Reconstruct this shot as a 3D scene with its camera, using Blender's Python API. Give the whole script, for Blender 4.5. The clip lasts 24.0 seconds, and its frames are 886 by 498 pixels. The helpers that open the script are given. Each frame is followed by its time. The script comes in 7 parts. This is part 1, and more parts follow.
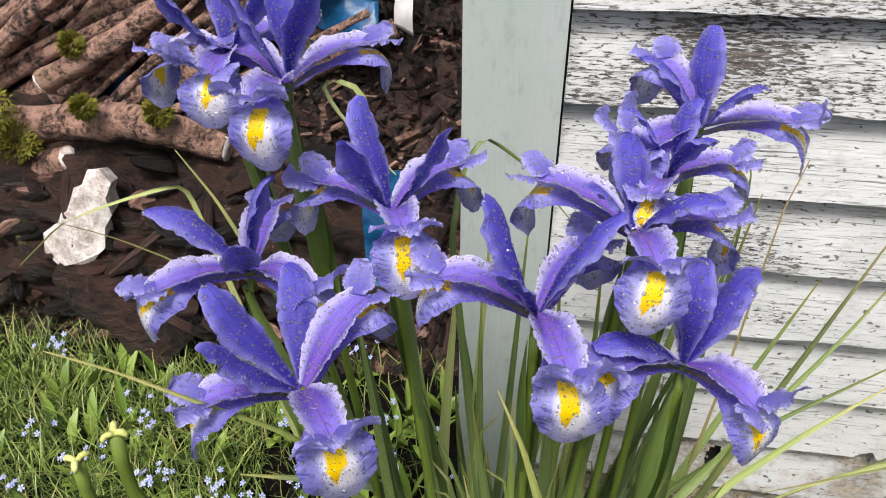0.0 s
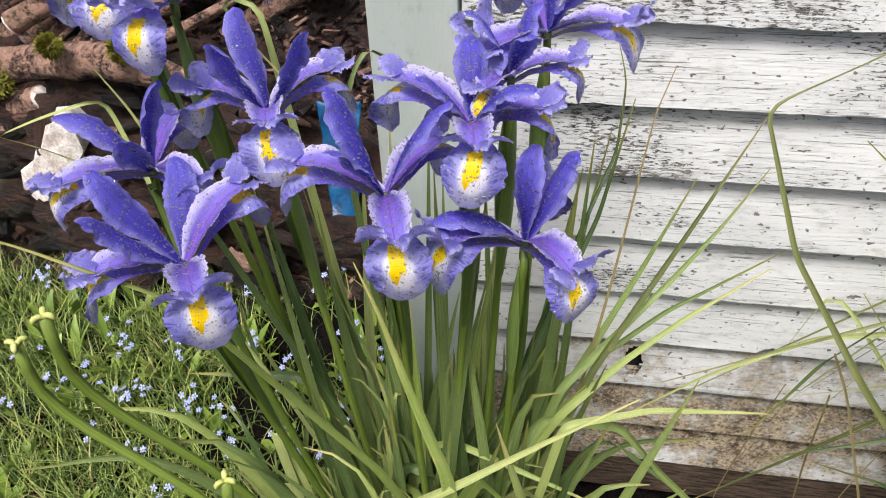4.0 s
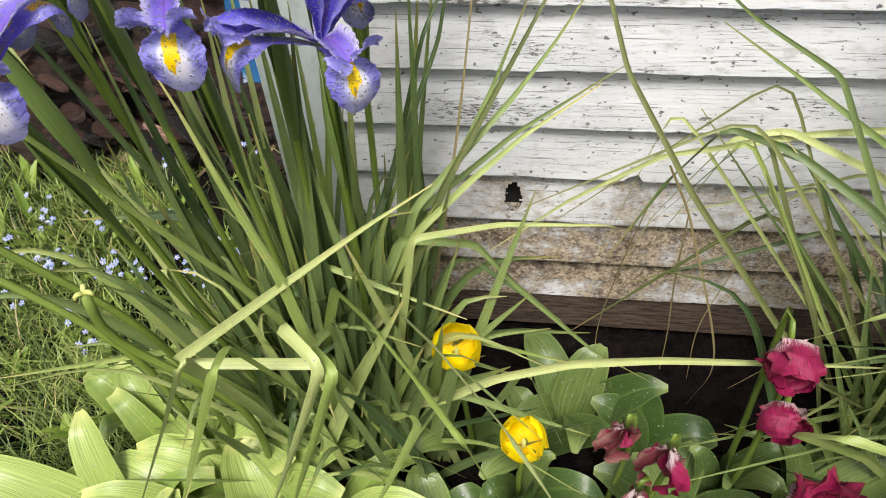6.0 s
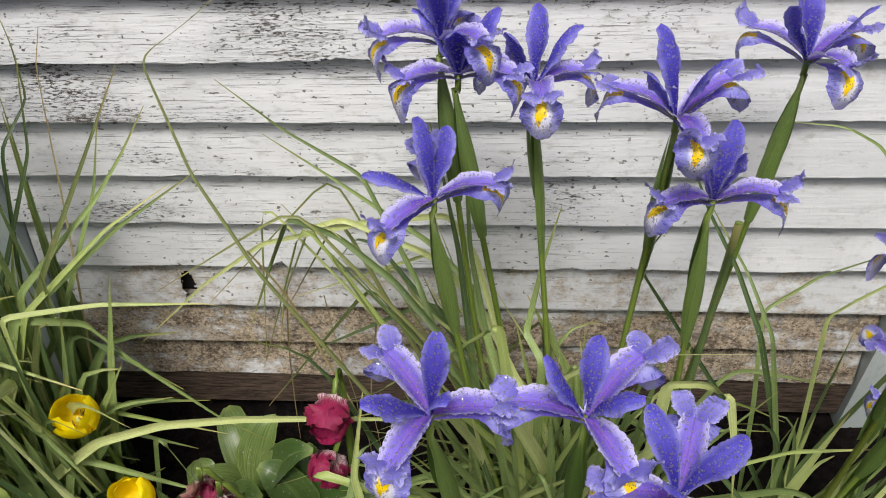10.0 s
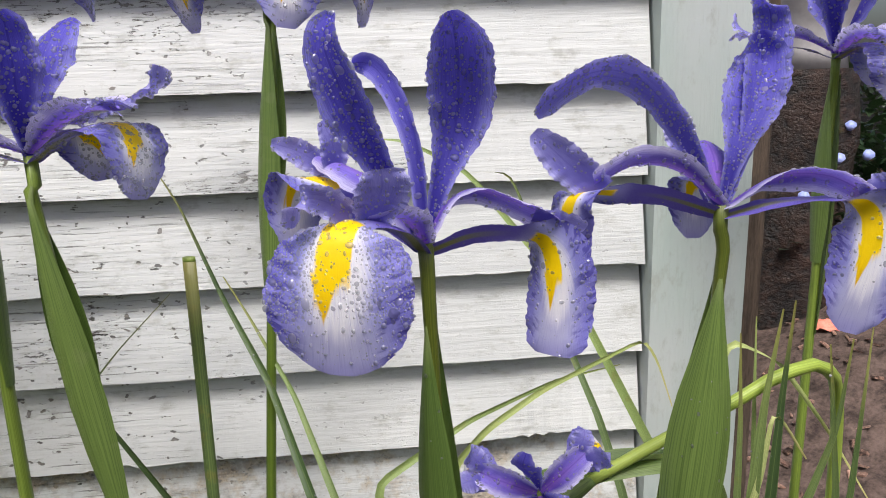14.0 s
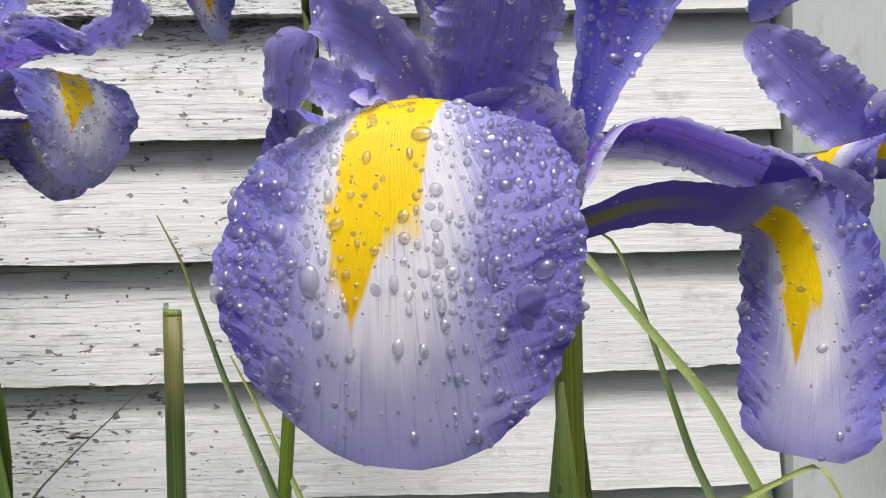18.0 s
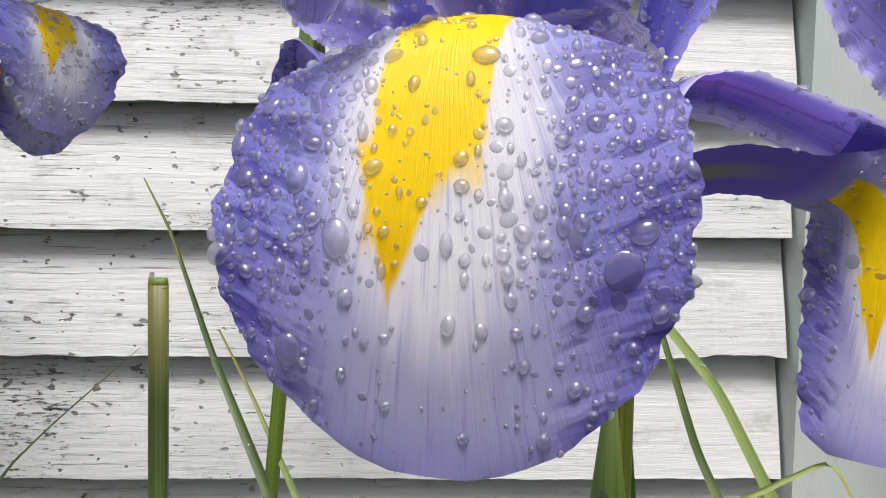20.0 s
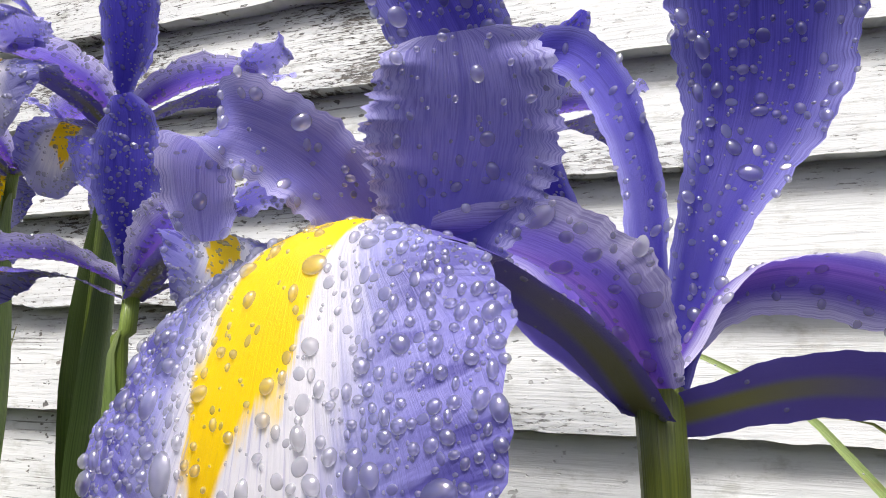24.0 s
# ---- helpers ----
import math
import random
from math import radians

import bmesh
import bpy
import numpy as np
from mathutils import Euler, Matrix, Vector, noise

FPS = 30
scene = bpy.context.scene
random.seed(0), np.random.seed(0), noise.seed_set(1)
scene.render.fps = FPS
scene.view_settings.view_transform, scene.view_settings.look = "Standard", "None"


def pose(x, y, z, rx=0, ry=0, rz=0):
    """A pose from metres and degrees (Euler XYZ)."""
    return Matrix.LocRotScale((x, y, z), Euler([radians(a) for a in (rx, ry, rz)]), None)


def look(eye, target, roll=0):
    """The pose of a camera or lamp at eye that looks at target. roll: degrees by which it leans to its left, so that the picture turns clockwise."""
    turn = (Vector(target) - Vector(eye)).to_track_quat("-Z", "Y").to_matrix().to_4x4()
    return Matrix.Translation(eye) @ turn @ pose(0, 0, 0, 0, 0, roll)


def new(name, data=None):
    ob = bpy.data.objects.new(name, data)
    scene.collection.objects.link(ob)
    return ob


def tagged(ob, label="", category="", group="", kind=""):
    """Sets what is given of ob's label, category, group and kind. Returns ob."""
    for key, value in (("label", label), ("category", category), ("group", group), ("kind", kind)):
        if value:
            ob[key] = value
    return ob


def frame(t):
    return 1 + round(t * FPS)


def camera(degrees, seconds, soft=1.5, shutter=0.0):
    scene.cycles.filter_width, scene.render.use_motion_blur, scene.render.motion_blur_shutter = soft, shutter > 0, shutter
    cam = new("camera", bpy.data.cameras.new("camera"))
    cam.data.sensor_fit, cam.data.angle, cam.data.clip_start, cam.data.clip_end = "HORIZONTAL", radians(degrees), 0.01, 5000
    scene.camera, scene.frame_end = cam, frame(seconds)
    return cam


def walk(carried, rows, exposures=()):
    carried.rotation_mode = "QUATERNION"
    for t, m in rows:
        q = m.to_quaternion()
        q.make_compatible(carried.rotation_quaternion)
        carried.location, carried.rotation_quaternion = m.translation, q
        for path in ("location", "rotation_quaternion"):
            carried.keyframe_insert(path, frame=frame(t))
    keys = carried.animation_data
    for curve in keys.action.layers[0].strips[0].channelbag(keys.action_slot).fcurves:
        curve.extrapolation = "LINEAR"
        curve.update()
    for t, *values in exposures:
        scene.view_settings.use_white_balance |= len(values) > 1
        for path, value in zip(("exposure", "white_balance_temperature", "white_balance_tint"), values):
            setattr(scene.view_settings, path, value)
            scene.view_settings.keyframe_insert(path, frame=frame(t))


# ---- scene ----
# A flower bed of wet blue irises and tulips along a weathered clapboard wall.


def rig(x, y, z, yaw, pitch, roll):
    """A camera pose from its place and its turn in degrees."""
    turn = Matrix.Rotation(radians(yaw), 4, "Z") @ Matrix.Rotation(radians(90 + pitch), 4, "X") @ Matrix.Rotation(radians(roll), 4, "Z")
    return Matrix.Translation((x, y, z)) @ turn


cam = camera(65, 24.0, 1.0)
walk(cam, [
    (0, rig(0.1588, -0.5047, 0.7666, 9.38, -34.41, -0.39)),
    (0.5, rig(0.1588, -0.5035, 0.7652, 9.24, -33.99, -0.06)),
    (1, rig(0.1578, -0.5041, 0.7655, 9.19, -33.84, 0.11)),
    (1.5, rig(0.1591, -0.5033, 0.7665, 9.08, -33.79, 0.28)),
    (3.5, rig(0.2134, -0.5355, 0.7723, 10.17, -36.61, -1.21)),
    (4, rig(0.2475, -0.5505, 0.7680, 10.34, -38.73, -2.03)),
    (4.5, rig(0.2848, -0.5554, 0.7601, 10.40, -41.49, -2.38)),
    (5, rig(0.3131, -0.5733, 0.7501, 9.77, -43.87, -2.95)),
    (5.5, rig(0.3373, -0.5896, 0.7453, 9.35, -45.96, -3.23)),
    (6, rig(0.3632, -0.6024, 0.7411, 8.62, -47.24, -3.44)),
    (6.5, rig(0.4039, -0.6249, 0.7369, 7.58, -47.41, -3.44)),
    (7, rig(0.4340, -0.6305, 0.7366, 6.25, -47.03, -3.13)),
    (7.5, rig(0.4770, -0.6358, 0.7426, 5.96, -45.92, -3.22)),
    (8, rig(0.5519, -0.6434, 0.7451, 5.31, -44.29, -2.84)),
    (8.5, rig(0.6676, -0.6454, 0.7530, 6.40, -42.74, -3.70)),
    (9, rig(0.7233, -0.6456, 0.7934, 5.86, -41.54, -3.87)),
    (9.5, rig(0.7257, -0.6572, 0.8001, 5.27, -40.55, -3.51)),
    (10, rig(0.7564, -0.6681, 0.7905, 4.42, -39.25, -2.28)),
    (10.5, rig(0.8960, -0.6377, 0.7684, 4.62, -37.76, -0.87)),
    (11, rig(1.0115, -0.5976, 0.7411, 5.71, -36.65, -0.23)),
    (11.5, rig(1.0538, -0.5636, 0.6802, 5.06, -34.09, 0.53)),
    (13.5, rig(1.0735, -0.5004, 0.5258, -3.75, -17.41, -1.45)),
    (14, rig(1.0751, -0.5048, 0.4880, -5.10, -12.97, -1.83)),
    (14.5, rig(1.0678, -0.4976, 0.4719, -5.30, -9.37, -2.01)),
    (15, rig(1.0672, -0.4935, 0.4602, -5.37, -6.53, -1.89)),
    (15.5, rig(1.0699, -0.4817, 0.4581, -5.72, -4.13, -1.82)),
    (16, rig(1.0637, -0.4724, 0.4585, -6.35, -3.22, -1.65)),
    (16.5, rig(1.0557, -0.4693, 0.4442, -7.01, -1.27, -1.19)),
    (17, rig(1.0541, -0.4696, 0.4453, -7.45, -2.25, -1.14)),
    (17.5, rig(1.0591, -0.4280, 0.4427, -5.22, -2.15, -1.11)),
    (18, rig(1.0666, -0.4021, 0.4399, -1.59, -2.23, -1.20)),
    (18.5, rig(1.0628, -0.3958, 0.4394, -2.07, -2.86, -1.23)),
    (19, rig(1.0632, -0.3936, 0.4388, -1.54, -2.93, -0.86)),
    (19.5, rig(1.0621, -0.3896, 0.4380, -1.94, -3.42, 0.03)),
    (20, rig(1.0607, -0.3861, 0.4370, -2.52, -3.79, 0.90)),
    (20.5, rig(1.0607, -0.3847, 0.4365, -2.25, -3.86, 1.30)),
    (21, rig(1.0607, -0.3868, 0.4354, 8.21, -4.23, 1.21)),
    (21.5, rig(1.0631, -0.3865, 0.4361, 15.00, -2.03, 1.06)),
    (22, rig(1.0693, -0.3869, 0.4364, 17.99, 2.23, 2.33)),
    (22.5, rig(1.0803, -0.3786, 0.4354, 14.81, 4.86, 2.78)),
    (23, rig(1.0853, -0.3757, 0.4363, 16.34, 7.44, 2.35)),
    (23.5, rig(1.0898, -0.3731, 0.4409, 19.32, 10.84, 2.11)),
    (24, rig(1.0921, -0.3710, 0.4408, 19.82, 11.41, 1.63)),
], exposures=[(0, 0.44), (5, 0.50), (7, 0.58), (8, 0.55), (10, 0.22), (11.5, 0.20), (14, 0.40), (17, 0.42), (18, 0.32), (20, 0.38), (22, 0.46), (24, 0.62)])

# ---- light: an overcast sky with a faint, wide sun ----
world = bpy.data.worlds.new("sky")
scene.world = world
world.use_nodes = True
wt = world.node_tree
sky = wt.nodes.new("ShaderNodeTexSky")
sky.sky_type, sky.sun_disc = "NISHITA", False
sky.sun_elevation, sky.sun_rotation = radians(62), radians(185)
sky.air_density, sky.dust_density, sky.ozone_density = 1.0, 6.0, 1.0
wt.links.new(sky.outputs[0], wt.nodes["Background"].inputs[0])
wt.nodes["Background"].inputs[1].default_value = 0.098
sun = new("sun", bpy.data.lights.new("sun", "SUN"))
sun.data.energy, sun.data.angle, sun.data.color = 2.95, radians(20), (1.0, 0.98, 0.97)
sun.matrix_world = look((0.3, -2.3, 4.6), (0.5, 0, 0.2))


# ---- materials ----
class Nodes:
    """A short hand for building node materials."""

    def __init__(self, name):
        self.m = bpy.data.materials.new(name)
        self.m.use_nodes = True
        self.t = self.m.node_tree
        self.b = self.t.nodes["Principled BSDF"]
        self.out = self.t.nodes["Material Output"]

    def put(self, socket, value):
        if isinstance(value, bpy.types.NodeSocket):
            self.t.links.new(value, socket)
        elif value is not None:
            if isinstance(value, (tuple, list)) and len(value) == 3 and socket.type == "RGBA":
                value = (*value, 1)
            socket.default_value = value

    def coord(self, kind="Object"):
        return self.t.nodes.new("ShaderNodeTexCoord").outputs[kind]

    def place(self):
        return self.t.nodes.new("ShaderNodeNewGeometry").outputs["Position"]

    def rand(self):
        return self.t.nodes.new("ShaderNodeObjectInfo").outputs["Random"]

    def scaled(self, vec, scale, shift=(0, 0, 0)):
        n = self.t.nodes.new("ShaderNodeMapping")
        self.put(n.inputs["Vector"], vec)
        n.inputs["Scale"].default_value = scale
        self.put(n.inputs["Location"], shift)
        return n.outputs[0]

    def noise(self, vec, scale, detail=4, rough=0.55):
        n = self.t.nodes.new("ShaderNodeTexNoise")
        self.put(n.inputs["Vector"], vec)
        n.inputs["Scale"].default_value, n.inputs["Detail"].default_value, n.inputs["Roughness"].default_value = scale, detail, rough
        return n.outputs["Fac"]

    def voro(self, vec, scale, feature="F1"):
        n = self.t.nodes.new("ShaderNodeTexVoronoi")
        n.feature = feature
        self.put(n.inputs["Vector"], vec)
        n.inputs["Scale"].default_value = scale
        return n.outputs["Distance"]

    def wave(self, vec, scale, distort=2.0, detail=2.0):
        n = self.t.nodes.new("ShaderNodeTexWave")
        self.put(n.inputs["Vector"], vec)
        n.inputs["Scale"].default_value, n.inputs["Distortion"].default_value, n.inputs["Detail"].default_value = scale, distort, detail
        return n.outputs["Fac"]

    def math(self, op, a, b=0.0, clamp=False):
        n = self.t.nodes.new("ShaderNodeMath")
        n.operation, n.use_clamp = op, clamp
        self.put(n.inputs[0], a)
        self.put(n.inputs[1], b)
        return n.outputs[0]

    def step(self, v, lo, hi):
        n = self.t.nodes.new("ShaderNodeMapRange")
        n.interpolation_type = "SMOOTHSTEP"
        self.put(n.inputs["Value"], v)
        n.inputs["From Min"].default_value, n.inputs["From Max"].default_value = lo, hi
        return n.outputs[0]

    def mix(self, f, a, b, kind="MIX"):
        n = self.t.nodes.new("ShaderNodeMix")
        n.data_type, n.blend_type = "RGBA", kind
        self.put(n.inputs[0], f)
        self.put(n.inputs[6], a)
        self.put(n.inputs[7], b)
        return n.outputs[2]

    def split(self, vec):
        n = self.t.nodes.new("ShaderNodeSeparateXYZ")
        self.put(n.inputs[0], vec)
        return n.outputs

    def join(self, x, y, z=0.0):
        n = self.t.nodes.new("ShaderNodeCombineXYZ")
        for s, v in zip(n.inputs, (x, y, z)):
            self.put(s, v)
        return n.outputs[0]

    def bump(self, height, strength=0.3, distance=0.002):
        n = self.t.nodes.new("ShaderNodeBump")
        n.inputs["Strength"].default_value, n.inputs["Distance"].default_value = strength, distance
        self.put(n.inputs["Height"], height)
        self.put(self.b.inputs["Normal"], n.outputs[0])
        return n.outputs[0]

    def done(self, color, rough=0.6, spec=0.4, thin=0.0, thin_color=None, **other):
        self.put(self.b.inputs["Base Color"], color)
        self.put(self.b.inputs["Roughness"], rough)
        self.b.inputs["Specular IOR Level"].default_value = spec
        for k, v in other.items():
            self.put(self.b.inputs[k.replace("_", " ")], v)
        if thin:
            tr = self.t.nodes.new("ShaderNodeBsdfTranslucent")
            self.put(tr.inputs[0], thin_color if thin_color is not None else color)
            mx = self.t.nodes.new("ShaderNodeMixShader")
            mx.inputs[0].default_value = thin
            self.t.links.new(self.b.outputs[0], mx.inputs[1])
            self.t.links.new(tr.outputs[0], mx.inputs[2])
            self.t.links.new(mx.outputs[0], self.out.inputs[0])
        return self.m


def petal_mat(name, deep, mid, pale, edge_pale, veins=0.5, throat=None):
    """A petal: deep at its root and back, paler in the middle, with fine veins along it."""
    n = Nodes(name)
    uv = n.coord("UV")
    u, v, _ = n.split(uv)
    side = n.math("ABSOLUTE", n.math("MULTIPLY", n.math("SUBTRACT", u, 0.5), 2.0))
    fine = n.noise(n.scaled(uv, (34, 2.2, 1)), 3.0, 5)
    blot = n.noise(n.scaled(n.coord("Object"), (1, 1, 1)), 60, 3)
    c = n.mix(n.step(n.math("ADD", v, n.math("MULTIPLY", blot, 0.4)), 0.25, 1.15), deep, mid)
    c = n.mix(n.math("MULTIPLY", n.step(side, 0.45, 1.0), edge_pale), c, pale)
    if throat is not None:
        c = n.mix(n.math("MULTIPLY", n.step(n.math("ADD", side, n.math("MULTIPLY", v, 0.5)), 0.75, 0.1), 0.75), c, throat)
    c = n.mix(n.math("MULTIPLY", n.step(fine, 0.42, 0.62), veins), c, deep)
    mid_rib = n.step(side, 0.07, 0.015)
    c = n.mix(n.math("MULTIPLY", mid_rib, 0.5), c, deep)
    n.bump(n.math("ADD", fine, n.math("MULTIPLY", blot, 0.6)), 0.35, 0.0012)
    return n.done(c, 0.48, 0.35, thin=0.38)


def wet_fall_mat():
    """The same petal seen close: across is measured in true width, so that veins fan out from its crest."""
    n = Nodes("wet_fall_petal")
    uv = n.coord("UV")
    u, v, _ = n.split(uv)
    su = n.math("MULTIPLY", n.math("SUBTRACT", u, 0.5), 2.0)
    side = n.math("ABSOLUTE", su)
    down = n.math("MULTIPLY", n.math("SUBTRACT", v, 0.40), 2.0)
    fan = n.math("DIVIDE", su, n.math("MAXIMUM", n.math("ADD", down, 0.10), 0.10))
    shift = n.math("MULTIPLY", n.rand(), 9.0)
    fine = n.noise(n.join(n.math("MULTIPLY", fan, 9.0), n.math("MULTIPLY", v, 1.6), shift), 1.6, 4, 0.6)
    hair = n.noise(n.join(n.math("MULTIPLY", fan, 22.0), n.math("MULTIPLY", v, 3.0), shift), 2.0, 5, 0.65)
    wrinkle = n.noise(n.join(n.math("MULTIPLY", su, 2.2), n.math("ADD", n.math("MULTIPLY", v, 26.0), n.math("MULTIPLY", side, 3.0)), shift), 1.5, 3, 0.5)
    blot = n.noise(n.coord("Object"), 90, 4)
    wob = n.noise(n.scaled(uv, (9, 7, 1), n.join(shift, shift)), 2.0, 4)
    lav = n.mix(n.step(blot, 0.3, 0.7), (0.26, 0.262, 0.575), (0.37, 0.37, 0.68))
    lav = n.mix(n.math("MULTIPLY", n.step(n.math("ADD", side, n.math("MULTIPLY", wob, 0.3)), 0.5, 1.0), 0.75), lav, (0.135, 0.12, 0.46))
    grey = n.step(n.math("ADD", v, n.math("MULTIPLY", n.math("SUBTRACT", wob, 0.5), 0.2)), 0.70, 0.84)
    lav = n.mix(n.math("MULTIPLY", n.math("MULTIPLY", grey, n.step(side, 0.85, 0.2)), 0.75), lav, (0.42, 0.41, 0.56))
    lav = n.mix(n.math("MULTIPLY", n.step(v, 0.90, 1.0), 0.5), lav, (0.22, 0.20, 0.56))
    lav = n.mix(n.step(v, 0.47, 0.36), lav, (0.13, 0.10, 0.44))
    # halo round the patch, drawn out along the veins
    rad = n.math("ADD", n.math("POWER", n.math("MULTIPLY", side, 1.95), 2.0), n.math("POWER", n.math("MULTIPLY", n.math("SUBTRACT", v, 0.66), 4.3), 2.0))
    rad = n.math("ADD", rad, n.math("MULTIPLY", n.math("SUBTRACT", fine, 0.5), 0.9))
    c = n.mix(n.math("MULTIPLY", n.math("MULTIPLY", n.step(rad, 1.15, 0.25), 0.88), n.step(v, 0.42, 0.48)), lav, (0.82, 0.80, 0.82))
    veins = n.math("MULTIPLY", n.step(hair, 0.54, 0.68), n.step(v, 0.46, 0.72))
    c = n.mix(n.math("MULTIPLY", veins, 0.42), c, (0.17, 0.15, 0.42))
    c = n.mix(n.math("MULTIPLY", n.math("MULTIPLY", n.step(wrinkle, 0.52, 0.60), n.step(side, 0.38, 0.70)), 0.72), c, (0.050, 0.040, 0.25))
    # signal patch: broad above, with one long ragged point below
    ragged = n.math("ADD", n.math("MULTIPLY", n.math("SUBTRACT", hair, 0.5), 0.06), n.math("MULTIPLY", n.math("SUBTRACT", wob, 0.5), 0.10))
    sk = n.math("ADD", su, n.math("MULTIPLY", n.math("SUBTRACT", v, 0.5), 0.28))
    body = n.math("MULTIPLY", n.step(n.math("ADD", n.math("ABSOLUTE", sk), ragged), 0.255, 0.225), n.step(n.math("ADD", n.math("ADD", v, n.math("MULTIPLY", sk, 0.16)), n.math("MULTIPLY", ragged, 0.9)), 0.735, 0.690))
    point = n.step(n.math("SUBTRACT", n.math("ADD", n.math("ABSOLUTE", n.math("ADD", sk, 0.095)), n.math("MULTIPLY", ragged, 0.4)), n.math("MULTIPLY", n.math("SUBTRACT", 0.815, v), 1.25)), 0.02, -0.02)
    point = n.math("MULTIPLY", point, n.step(v, 0.63, 0.66))
    patch = n.math("MULTIPLY", n.math("MAXIMUM", body, point), n.step(v, 0.435, 0.455))
    yel = n.mix(n.step(n.math("ADD", v, n.math("MULTIPLY", hair, 0.1)), 0.72, 0.86), (0.93, 0.63, 0.0), (0.72, 0.42, 0.0))
    c = n.mix(patch, c, yel)
    c = n.mix(n.math("MULTIPLY", n.math("MULTIPLY", n.step(v, 0.40, 0.06), n.step(side, 0.15, 0.05)), 0.9), c, (0.24, 0.25, 0.03))
    height = n.math("ADD", n.math("ADD", n.math("MULTIPLY", hair, 0.4), n.math("MULTIPLY", n.math("MULTIPLY", wrinkle, n.step(side, 0.3, 0.8)), 1.2)), n.math("MULTIPLY", blot, 0.4))
    n.bump(height, 0.5, 0.0008)
    return n.done(c, 0.42, 0.4, thin=0.22)


def leaf_mat(name, dark, light, tip=(0.30, 0.27, 0.07)):
    n = Nodes(name)
    uv = n.coord("UV")
    u, v, _ = n.split(uv)
    ribs = n.noise(n.scaled(uv, (26, 0.8, 1)), 2.0, 3)
    big = n.noise(n.coord("Object"), 14, 3)
    side = n.math("ABSOLUTE", n.math("MULTIPLY", n.math("SUBTRACT", u, 0.5), 2.0))
    pick = n.math("ADD", n.math("MULTIPLY", n.rand(), 0.8), n.math("MULTIPLY", big, 0.40))
    c = n.mix(n.step(pick, 0.1, 1.0), dark, light)
    c = n.mix(n.math("MULTIPLY", n.math("MAXIMUM", n.step(side, 0.12, 0.03), n.step(side, 0.86, 1.0)), 0.35), c, light)
    c = n.mix(n.math("MULTIPLY", n.step(n.noise(n.coord("Object"), 95, 3), 0.60, 0.74), 0.45), c, tip)
    c = n.mix(n.math("MULTIPLY", n.step(ribs, 0.4, 0.62), 0.6), c, n.mix(0.5, dark, (0.02, 0.04, 0.01)))
    c = n.mix(n.math("MULTIPLY", n.step(n.math("ADD", v, n.math("MULTIPLY", big, 0.25)), 1.0, 1.15), 0.8), c, tip)
    n.bump(ribs, 0.3, 0.001)
    return n.done(c, 0.34, 0.5, thin=0.18)


